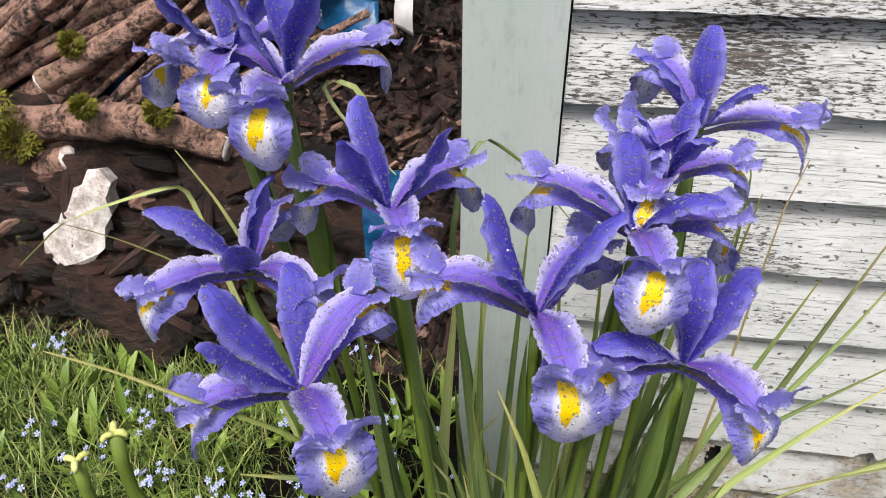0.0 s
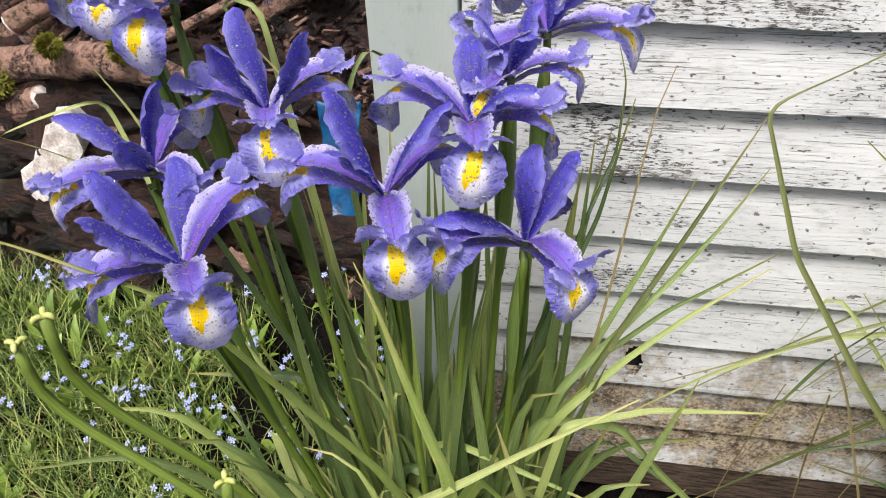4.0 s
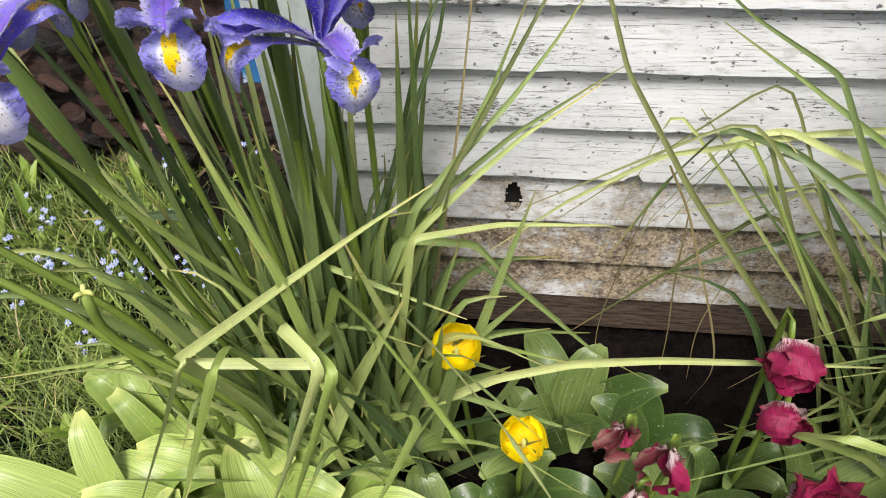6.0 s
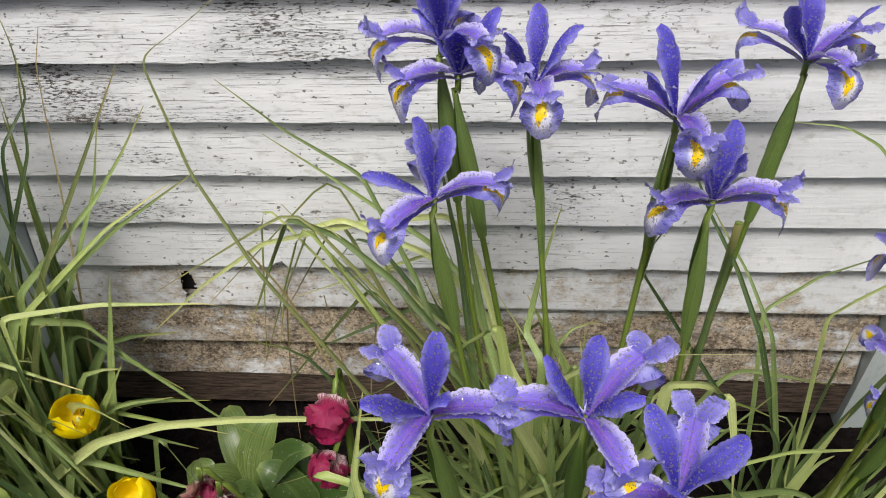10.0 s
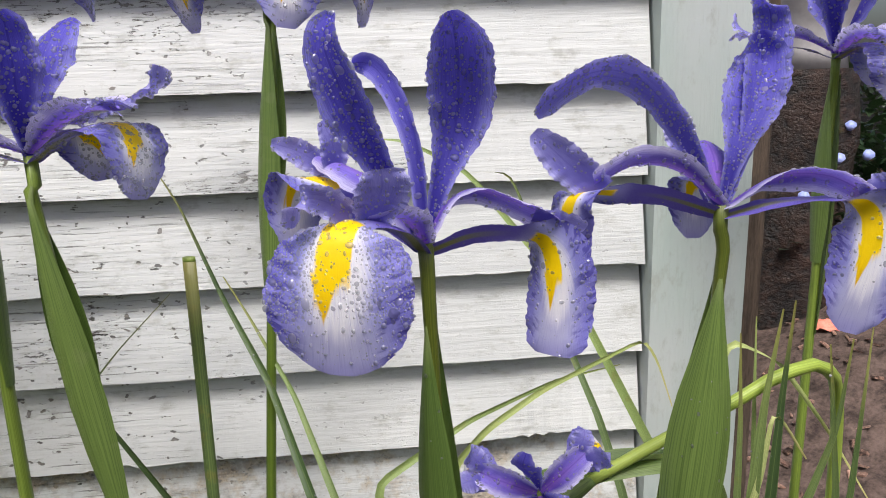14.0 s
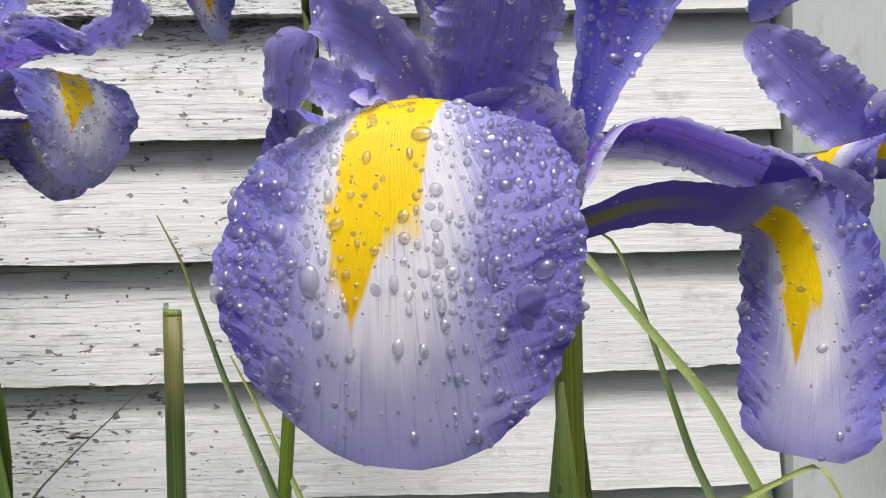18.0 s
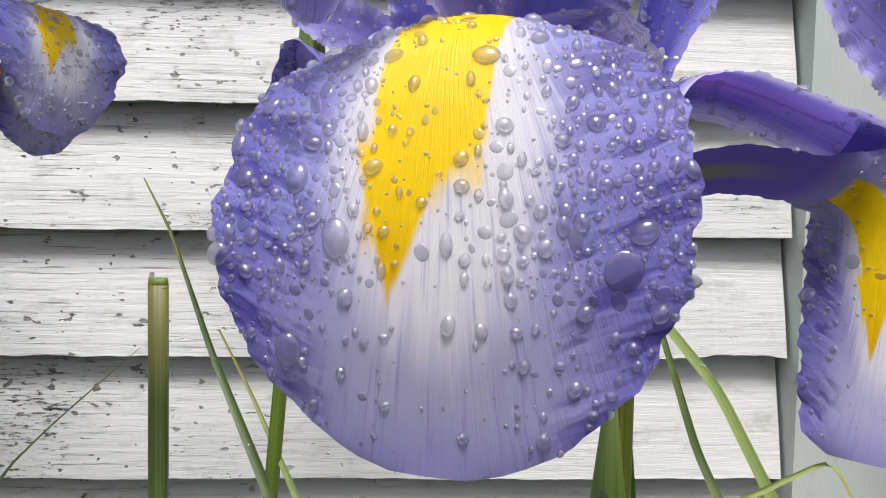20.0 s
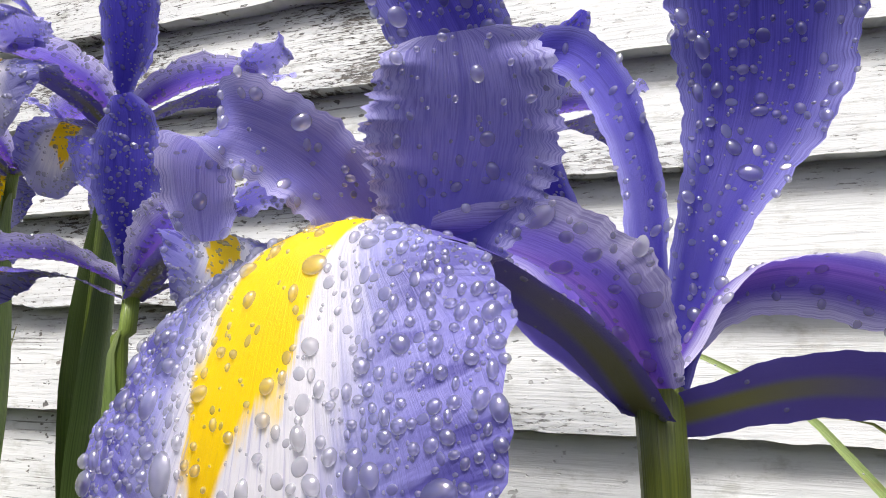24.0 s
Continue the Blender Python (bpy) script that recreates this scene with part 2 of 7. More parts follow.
def wood_paint(name, wear, grime, tint=(0.65, 0.66, 0.65), upright=False):
    """Old white paint over wood: grain, flakes and cracks along the board, grime."""
    n = Nodes(name)
    p = n.place()
    r = n.math("MULTIPLY", n.rand(), 7.0)
    if upright:
        px, py, pz = n.split(p)
        p = n.join(pz, py, px)
    q = n.scaled(p, (1, 1, 1), n.join(r, 0.0, r))
    grain = n.noise(n.scaled(q, (2.6, 1, 46)), 6.0, 5, 0.65)
    fleck = n.noise(n.scaled(q, (7, 1, 34)), 15.0, 5, 0.75)
    area = n.noise(n.scaled(q, (1, 1, 3)), 4.5, 3)
    tiny = n.noise(n.scaled(q, (40, 1, 130)), 4.0, 3, 0.7)
    dots = n.noise(n.scaled(q, (1, 1, 1.7)), 120, 2, 0.5)
    paint = n.mix(n.step(area, 0.3, 0.75), tint, n.mix(0.75, tint, (0.52, 0.535, 0.535)))
    paint = n.mix(n.math("MULTIPLY", n.step(grain, 0.5, 0.75), 0.18), paint, (0.40, 0.41, 0.38))
    flake = n.math("ADD", n.math("MULTIPLY", fleck, 0.62), n.math("MULTIPLY", area, 0.5))
    flake = n.math("SUBTRACT", flake, n.math("MULTIPLY", n.step(n.split(p)[0], 0.85, 1.10), 0.055))
    bare = n.step(flake, 0.80 - 0.24 * wear, 0.84 - 0.24 * wear)
    bare = n.math("MAXIMUM", bare, n.math("MULTIPLY", n.step(tiny, 0.67 - 0.06 * wear, 0.73 - 0.06 * wear), n.step(area, 0.5, 0.68)))
    bare = n.math("MAXIMUM", bare, n.math("MULTIPLY", n.math("MULTIPLY", n.step(dots, 0.665, 0.70), n.step(n.split(p)[0], 1.20, 0.90)), 0.85 if wear > 0 else 0.0))
    crack = n.noise(n.scaled(q, (1.6, 1, 95)), 7.0, 4, 0.75)
    bare = n.math("MAXIMUM", bare, n.math("MULTIPLY", n.step(crack, 0.625 - 0.05 * wear, 0.66 - 0.05 * wear), n.math("ADD", n.math("MULTIPLY", n.step(n.split(p)[0], 1.12, 0.78), 0.66), 0.08) if wear > 0 else 0.1))
    bare = n.math("MULTIPLY", bare, n.math("SUBTRACT", 1.0, n.math("MULTIPLY", n.step(n.split(p)[0], 0.85, 1.05), 0.30)))
    smear = n.noise(n.scaled(q, (1, 1, 2.0)), 42, 5, 0.7)
    paint = n.mix(n.math("MULTIPLY", n.step(smear, 0.52, 0.72), 0.50), paint, (0.30, 0.30, 0.26))
    wood = n.mix(n.step(grain, 0.35, 0.65), (0.035, 0.032, 0.028), (0.16, 0.14, 0.12))
    c = n.mix(bare, paint, wood)
    mud = n.noise(n.scaled(q, (1, 1, 2.2)), 7.0, 5, 0.7)
    spot = n.noise(n.scaled(q, (1, 1, 1)), 70, 4, 0.75)
    dirt = n.math("MULTIPLY", n.step(n.math("ADD", mud, n.math("MULTIPLY", spot, 0.5)), 0.95 - 0.38 * grime, 1.15 - 0.38 * grime), min(1, 1.25 * grime))
    grit = n.noise(n.scaled(q, (1, 1, 1.3)), 230, 3, 0.7)
    muck = n.mix(n.step(spot, 0.35, 0.65), (0.095, 0.068, 0.044), (0.42, 0.345, 0.245))
    muck = n.mix(n.math("MULTIPLY", n.step(grit, 0.54, 0.62), 0.75), muck, (0.035, 0.026, 0.020))
    muck = n.mix(n.math("MULTIPLY", n.step(grit, 0.44, 0.37), 0.6), muck, (0.60, 0.52, 0.41))
    c = n.mix(dirt, c, muck)
    n.bump(n.math("SUBTRACT", n.math("MULTIPLY", grain, 0.7), bare), 0.6, 0.0022)
    return n.done(c, 0.62, 0.3)


M = {}
M["standard"] = petal_mat("standard_petal", (0.036, 0.026, 0.28), (0.128, 0.108, 0.60), (0.40, 0.39, 0.82), 0.62, 0.45)
M["style"] = petal_mat("style_petal", (0.090, 0.046, 0.42), (0.29, 0.225, 0.76), (0.80, 0.77, 0.96), 0.85, 0.42, (0.34, 0.16, 0.64))
M["fall_wet"] = wet_fall_mat()
# the standard petal made paler: light on its upturned underside, put into the colour
M["curled"] = petal_mat("lit_standard_petal", (0.085, 0.070, 0.40), (0.23, 0.21, 0.68), (0.52, 0.51, 0.90), 0.6, 0.45)
M["crest"] = petal_mat("crest_petal", (0.155, 0.135, 0.52), (0.33, 0.31, 0.72), (0.60, 0.585, 0.90), 0.7, 0.62)
M["stem_olive"] = leaf_mat("stem_olive", (0.075, 0.105, 0.015), (0.17, 0.20, 0.03), (0.16, 0.18, 0.04))
M["stem"] = leaf_mat("stem_green", (0.14, 0.21, 0.03), (0.25, 0.34, 0.06), (0.22, 0.30, 0.06))
M["spathe"] = leaf_mat("spathe_green", (0.085, 0.15, 0.030), (0.20, 0.29, 0.075), (0.26, 0.32, 0.12))
M["blade"] = leaf_mat("blade_green", (0.055, 0.100, 0.036), (0.33, 0.43, 0.14))
M["blade_pale"] = leaf_mat("blade_pale_green", (0.28, 0.38, 0.08), (0.62, 0.67, 0.28), (0.55, 0.45, 0.18))
M["blade_dull"] = leaf_mat("blade_dull_olive", (0.10, 0.13, 0.04), (0.30, 0.32, 0.12), (0.4, 0.3, 0.12))
M["tulip_leaf"] = leaf_mat("tulip_leaf_green", (0.040, 0.085, 0.018), (0.22, 0.30, 0.085), (0.26, 0.32, 0.10))
M["tulip_leaf_lime"] = leaf_mat("tulip_leaf_lime", (0.21, 0.31, 0.06), (0.46, 0.56, 0.16), (0.6, 0.62, 0.22))
M["paint"] = wood_paint("old_white_paint", 0.60, 0.24)
M["paint_worn"] = wood_paint("flaking_white_paint", 0.80, 0.25)
M["paint_bare"] = wood_paint("half_bare_white_paint", 0.90, 0.25)
M["paint_dirty"] = wood_paint("grimy_white_paint", 0.5, 1.0)
M["paint_soiled"] = wood_paint("soiled_white_paint", 0.45, 0.68)
M["trim"] = wood_paint("grey_green_paint", -0.4, 0.22, (0.42, 0.49, 0.455), True)


def plain(name, a, b, scale, rough=0.8, bump=0.5, dist=0.004, stretch=(1, 1, 1), thin=0.0, spec=0.3):
    n = Nodes(name)
    q = n.scaled(n.place(), stretch)
    f = n.noise(q, scale, 6, 0.65)
    g = n.noise(q, scale * 5.3, 3, 0.6)
    c = n.mix(n.step(n.math("ADD", n.math("MULTIPLY", f, 0.7), n.math("MULTIPLY", g, 0.3)), 0.35, 0.65), a, b)
    n.bump(n.math("ADD", f, n.math("MULTIPLY", g, 0.4)), bump, dist)
    return n.done(c, rough, spec, thin=thin)


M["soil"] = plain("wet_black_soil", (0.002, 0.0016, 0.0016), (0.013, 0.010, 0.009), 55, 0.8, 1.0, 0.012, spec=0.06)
M["skirt"] = plain("rotten_brown_wood", (0.014, 0.010, 0.007), (0.15, 0.105, 0.075), 26, 0.8, 0.6, 0.003, (1, 1, 9))
# near-black colour that paints the shade inside the wall
M["dark"] = plain("void_shade", (0.01, 0.01, 0.01), (0.02, 0.018, 0.016), 8)
def water_mat(name, bead_light, clear_part):
    """Rain beads: refracting water, partly clear so that the petal below stays lit, with a glossy skin. A white share
    paints in the brightness of light gathered by the bead.
    """
    n = Nodes(name)
    clear = n.t.nodes.new("ShaderNodeBsdfTransparent")
    bend_light = n.t.nodes.new("ShaderNodeBsdfRefraction")
    bend_light.inputs["IOR"].default_value = 1.33
    bend_light.inputs["Roughness"].default_value = 0.0
    white = n.t.nodes.new("ShaderNodeBsdfDiffuse")
    white.inputs[0].default_value = (0.86, 0.86, 0.93, 1)
    shine = n.t.nodes.new("ShaderNodeBsdfGlossy")
    shine.inputs["Roughness"].default_value = 0.04
    edge = n.t.nodes.new("ShaderNodeLayerWeight")
    edge.inputs[0].default_value = 0.4
    last = clear.outputs[0]
    for share, shader in ((1 - clear_part, bend_light), (bead_light, white), (n.math("ADD", n.math("MULTIPLY", n.math("POWER", edge.outputs["Facing"], 3.0), 0.7), 0.08), shine)):
        mx = n.t.nodes.new("ShaderNodeMixShader")
        n.put(mx.inputs[0], share)
        n.t.links.new(last, mx.inputs[1])
        n.t.links.new(shader.outputs[0], mx.inputs[2])
        last = mx.outputs[0]
    n.t.links.new(last, n.out.inputs[0])
    return n.m


def clear_water_mat():
    """A rain drop seen close: water that bends what lies under it, with a Fresnel skin."""
    n = Nodes("clear_rain_water")
    clear = n.t.nodes.new("ShaderNodeBsdfTransparent")
    bend_light = n.t.nodes.new("ShaderNodeBsdfRefraction")
    bend_light.inputs["IOR"].default_value, bend_light.inputs["Roughness"].default_value = 1.33, 0.0
    shine = n.t.nodes.new("ShaderNodeBsdfGlossy")
    shine.inputs["Roughness"].default_value = 0.02
    edge = n.t.nodes.new("ShaderNodeLayerWeight")
    edge.inputs[0].default_value = 0.4
    skin = n.math("ADD", n.math("MULTIPLY", n.math("POWER", edge.outputs["Facing"], 3.0), 0.65), 0.15)
    # white translucent share stands in for the bright crescent of focused light
    bright = n.t.nodes.new("ShaderNodeBsdfTranslucent")
    bright.inputs[0].default_value = (0.95, 0.95, 1.0, 1)
    last = clear.outputs[0]
    for share, shader in ((0.56, bend_light), (0.38, bright), (skin, shine)):
        mx = n.t.nodes.new("ShaderNodeMixShader")
        n.put(mx.inputs[0], share)
        n.t.links.new(last, mx.inputs[1])
        n.t.links.new(shader.outputs[0], mx.inputs[2])
        last = mx.outputs[0]
    n.t.links.new(last, n.out.inputs[0])
    return n.m


M["water_clear"] = clear_water_mat()
M["water"] = water_mat("rain_water", 0.34, 0.86)
M["yellow"] = petal_mat("yellow_tulip_petal", (0.93, 0.66, 0.0), (0.97, 0.80, 0.0), (0.98, 0.86, 0.03), 0.4, 0.12)


# ---- building helpers ----
def mesh_of(name, verts, faces, mats, uvs=None, smooth=True, mi=None):
    me = bpy.data.meshes.new(name)
    me.from_pydata([tuple(v) for v in verts], [], faces)
    for m in mats if isinstance(mats, (list, tuple)) else [mats]:
        me.materials.append(m)
    if uvs is not None:
        lay = me.uv_layers.new(name="UVMap")
        idx = np.empty(len(me.loops), np.int32)
        me.loops.foreach_get("vertex_index", idx)
        lay.data.foreach_set("uv", np.asarray(uvs, np.float32)[idx].ravel())
    if smooth:
        me.polygons.foreach_set("use_smooth", [True] * len(me.polygons))
    if mi is not None:
        me.polygons.foreach_set("material_index", mi)
    me.update()
    return me


def put(name, me, parent=None, label="", m=None):
    ob = new(name, me)
    if parent is not None:
        ob.parent = parent
    if m is not None:
        ob.matrix_basis = m
    if label:
        tagged(ob, label)
    return ob


def thing(name, label, category, at=(0, 0, 0), group="", kind="", m=None):
    ob = new(name)
    ob.empty_display_size = 0.02
    ob.matrix_basis = m if m is not None else Matrix.Translation(at)
    return tagged(ob, label, category, group, kind)


def spline(pts, n):
    """n points along a smooth curve through pts."""
    p = np.asarray(pts, float)
    p = np.vstack([2 * p[0] - p[1], p, 2 * p[-1] - p[-2]])
    k = len(p) - 3
    out = []
    for s in np.linspace(0, k, n * 3):
        i = min(int(s), k - 1)
        t = s - i
        a, b, c, d = p[i:i + 4]
        out.append(0.5 * ((2 * b) + (c - a) * t + (2 * a - 5 * b + 4 * c - d) * t * t + (3 * b - a - 3 * c + d) * t ** 3))
    out = np.array(out)
    run = np.r_[0, np.cumsum(np.linalg.norm(np.diff(out, axis=0), axis=1))]
    even = np.linspace(0, run[-1], n)
    return np.stack([np.interp(even, run, out[:, i]) for i in range(out.shape[1])], 1)


def ribbon(path, widths, side, nu=7, cup=0.0, ruffle=0.0, rng=None, fringe=0.0, waves=5.0, fold=0.0):
    """A sheet along a curve: verts, faces, uvs. side: the way across, one vector or one for each point. cup bends its edges towards its face."""
    n = len(path)
    w = np.interp(np.linspace(0, 1, n), np.linspace(0, 1, len(widths)), widths)
    tan = np.gradient(path, axis=0)
    tan /= np.linalg.norm(tan, axis=1, keepdims=True) + 1e-12
    side = np.broadcast_to(np.asarray(side, float), (n, 3))
    side = side - tan * (side * tan).sum(1, keepdims=True)
    side = side / (np.linalg.norm(side, axis=1, keepdims=True) + 1e-12)
    nor = np.cross(side, tan)
    rng = rng or random.Random(1)
    ph = [rng.uniform(0, 6.28) for _ in range(6)]
    us = np.linspace(-1, 1, nu)[None]
    v = np.linspace(0, 1, n)[:, None]
    cup = np.interp(v[:, 0], np.linspace(0, 1, len(cup)), cup)[:, None] if isinstance(cup, (list, tuple)) else cup
    e, w = np.abs(us) ** 2.5, w[:, None]
    lift = cup * w * (us * us - 0.33) + fold * w * (np.abs(us) - 0.5)
    lift = lift + ruffle * w * e * (np.sin(waves * 6.28 * v + ph[0] + np.where(us > 0, 1.7, 0)) + 0.5 * np.sin(waves * 15 * v + ph[1] + 2.2 * us))
    ww = w * us * (1 + fringe * e * (np.sin(waves * 23 * v + ph[2] + us) + 0.7 * np.sin(waves * 61 * v + ph[3])))
    verts = path[:, None] + side[:, None] * ww[..., None] + nor[:, None] * lift[..., None]
    uvs = np.stack(np.broadcast_arrays(us * 0.5 + 0.5, v), -1)
    faces = [(i * nu + k, i * nu + k + 1, (i + 1) * nu + k + 1, (i + 1) * nu + k) for i in range(n - 1) for k in range(nu - 1)]
    return verts.reshape(-1, 3), faces, uvs.reshape(-1, 2)


def tube(path, radii, sides=8, squash=1.0):
    path = np.asarray(path, float)
    n = len(path)
    r = np.interp(np.linspace(0, 1, n), np.linspace(0, 1, len(radii)), radii)
    tan = np.gradient(path, axis=0)
    tan /= np.linalg.norm(tan, axis=1, keepdims=True) + 1e-12
    ref = np.array([0.31, 0.95, 0.05]) if abs(tan[0][1]) < 0.9 else np.array([1.0, 0, 0])
    verts, uvs = [], []
    for i in range(n):
        a = np.cross(tan[i], ref)
        a /= np.linalg.norm(a)
        b = np.cross(tan[i], a)
        for k in range(sides):
            t = 6.2832 * k / sides
            verts.append(path[i] + r[i] * (a * math.cos(t) + b * math.sin(t) * squash))
            uvs.append((k / sides, i / (n - 1)))
    faces = [(i * sides + k, i * sides + (k + 1) % sides, (i + 1) * sides + (k + 1) % sides, (i + 1) * sides + k) for i in range(n - 1) for k in range(sides)]
    faces += [tuple(range(sides))[::-1], tuple((n - 1) * sides + k for k in range(sides))]
    return np.array(verts), faces, np.array(uvs)


def boxed(x0, x1, y0, y1, z0, z1):
    v = [(x, y, z) for x in (x0, x1) for y in (y0, y1) for z in (z0, z1)]
    f = [(0, 1, 3, 2), (4, 6, 7, 5), (0, 4, 5, 1), (2, 3, 7, 6), (0, 2, 6, 4), (1, 5, 7, 3)]
    return v, f


# ---- the wall: clapboards between two corner boards ----
XL, XR, STEP, GROUND = 0.168, 1.278, 0.0700, -0.088
wall = thing("wall_north", "weathered white clapboard wall with flaking paint", "wall", kind="structure")


CHIPS = {3: [(0.492, 0.010, 0.014), (0.95, 0.07, 0.004), (1.21, 0.07, 0.006), (0.86, 0.02, 0.005)], 7: [(0.61, 0.035, 0.006), (0.70, 0.05, 0.003)],
         0: [(0.98, 0.06, 0.006), (1.10, 0.09, 0.008), (1.22, 0.06, 0.006)], 8: [(0.33, 0.05, 0.004)], 5: [(1.25, 0.03, 0.004), (0.43, 0.05, 0.002)], 4: [(0.36, 0.03, 0.003)]}
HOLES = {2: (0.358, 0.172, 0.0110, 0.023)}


def clapboard(k, mat, seed):
    """One board: its lower lip stands proud at y = 0, its front leans back under the next board; chipped along its lower edge."""
    rng = random.Random(seed)
    z0, z1 = k * STEP, (k + 1) * STEP + 0.010
    xs = np.linspace(XL + 0.001, XR - 0.001, 1000 if k in HOLES else 420)
    chips = CHIPS.get(k, []) + [(rng.uniform(XL, XR), rng.uniform(0.004, 0.03), rng.uniform(0.0006, 0.0022)) for _ in range(9)]
    rows = 30 if k in HOLES else 4
    verts, faces, n = [], [], rows + 2
    for x in xs:
        s = Vector((x * 9, k * 3.1, seed))
        zl = z0 + 0.0011 * noise.noise(s) + 0.0008 * noise.noise(s * 6) + 0.0004 * noise.noise(s * 25)
        for cx, cw, ch in chips:
            if abs(x - cx) < cw:
                zl += ch * (1 - abs(x - cx) / cw) ** 0.5 * (0.7 + 0.5 * noise.noise(Vector((x * 160, k, 0))))
        yl = 0.0014 * noise.noise(s * 0.7 + Vector((5, 0, 0)))
        verts.append((x, yl + 0.0155, zl + 0.0012))
        for j in range(rows):
            q = j / (rows - 1)
            verts.append((x, yl * (1 - q) + 0.0165 * q + (0.0006 if j == 0 else 0), zl + (0.0006 if j == 1 else 0) + (z1 - zl) * q))
        verts.append((x, 0.0215, z1))
    hole = HOLES.get(k)
    for i in range(len(xs) - 1):
        for j in range(n - 1):
            if hole and 1 <= j < n - 2:
                hx, hz, hw, hh = hole
                mz = (verts[i * n + j][2] + verts[i * n + j + 1][2]) / 2
                w = 0.75 + 0.5 * noise.noise(Vector((xs[i] * 300, mz * 300, 2)))
                if ((xs[i] - hx) / hw) ** 2 + ((mz - hz) / hh) ** 2 < w:
                    continue
            faces.append((i * n + j + 1, (i + 1) * n + j + 1, (i + 1) * n + j, i * n + j))
    me = mesh_of("board", verts, faces, M[mat], smooth=False)
    return put("board", me, wall)


for k in range(0, 16):
    clapboard(k, "paint_dirty" if k < 2 else "paint_soiled" if k == 2 else "paint_bare" if k in (8, 9) else "paint_worn" if k in (7, 10, 12, 6) else "paint", 40 + k)
v, f = boxed(XL - 0.01, XR + 0.01, 0.004, 0.02, -0.068, 0.004)
put("skirt_board", mesh_of("skirt_board", v, f, M["skirt"], smooth=False), wall, "dark rotten wooden skirt board")
# an added near-black sheet, so the board's hole looks deep and unlit
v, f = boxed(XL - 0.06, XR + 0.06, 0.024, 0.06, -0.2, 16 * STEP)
put("backing", mesh_of("backing", v, f, M["dark"], smooth=False), wall, "near-black backing sheet standing in for the shade behind the cladding")
v, f = boxed(XL - 0.076, XL - 0.001, -0.008, 0.045, -0.095, 16 * STEP)
put("corner_board", mesh_of("corner_board", v, f, M["trim"], smooth=False), wall, "smooth grey-green painted corner board")
v, f = boxed(XR + 0.001, XR + 0.076, -0.008, 0.045, -0.095, 16 * STEP)
put("corner_board", mesh_of("corner_board", v, f, M["trim"], smooth=False), wall, "smooth grey-green painted corner board")

# the plain other sides of the shed and its flat roof
for name, label, (x0, x1, y0, y1) in (("wall_west", "plain pale painted side wall of the shed", (XL - 0.070, XL - 0.045, 0.0465, 1.50)), ("wall_east", "plain pale painted side wall of the shed", (XR + 0.045, XR + 0.070, 0.0465, 1.50)), ("wall_south", "plain pale painted back wall of the shed", (XL - 0.070, XR + 0.070, 1.502, 1.53))):
    v, f = boxed(x0, x1, y0, y1, -0.12, 16 * STEP)
    tagged(put(name, mesh_of(name, v, f, M["paint"], smooth=False)), label, "wall", kind="structure")
v, f = boxed(XL - 0.080, XR + 0.080, -0.010, 1.55, 16 * STEP + 0.012, 16 * STEP + 0.035)
tagged(put("roof", mesh_of("roof", v, f, M["skirt"], smooth=False)), "flat brown boarded shed roof", "roof", kind="structure")

# ---- ground ----
def ground_height(x, y):
    s = Vector((x * 4, y * 4, 0))
    return GROUND + 0.012 * noise.noise(s) + 0.006 * noise.noise(s * 4)


def sheet(name, xs, ys, mat, fn):
    verts = [(x, y, fn(x, y)) for y in ys for x in xs]
    n = len(xs)
    faces = [(j * n + i, j * n + i + 1, (j + 1) * n + i + 1, (j + 1) * n + i) for j in range(len(ys) - 1) for i in range(n - 1)]
    return mesh_of(name, verts, faces, mat)


def grade(lo, hi, fine_lo, fine_hi, step):
    a = list(np.arange(fine_lo, fine_hi, step))
    return [lo, lo / 4 + fine_lo * 0.75 - 0.5, fine_lo - 0.4] + a + [fine_hi + 0.4, hi / 4 + fine_hi * 0.75 + 0.5, hi]


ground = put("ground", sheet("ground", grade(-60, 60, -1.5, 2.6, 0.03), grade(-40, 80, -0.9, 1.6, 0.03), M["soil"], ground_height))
tagged(ground, "dark wet garden soil", "ground", kind="structure")


# ---- irises ----
def turned(v, az):
    c, s = math.cos(az), math.sin(az)
    return np.stack([v[:, 0] * c - v[:, 1] * s, v[:, 0] * s + v[:, 1] * c, v[:, 2]], 1)


def rz(pts):
    return np.array([(r, 0.0, z) for r, z in pts])


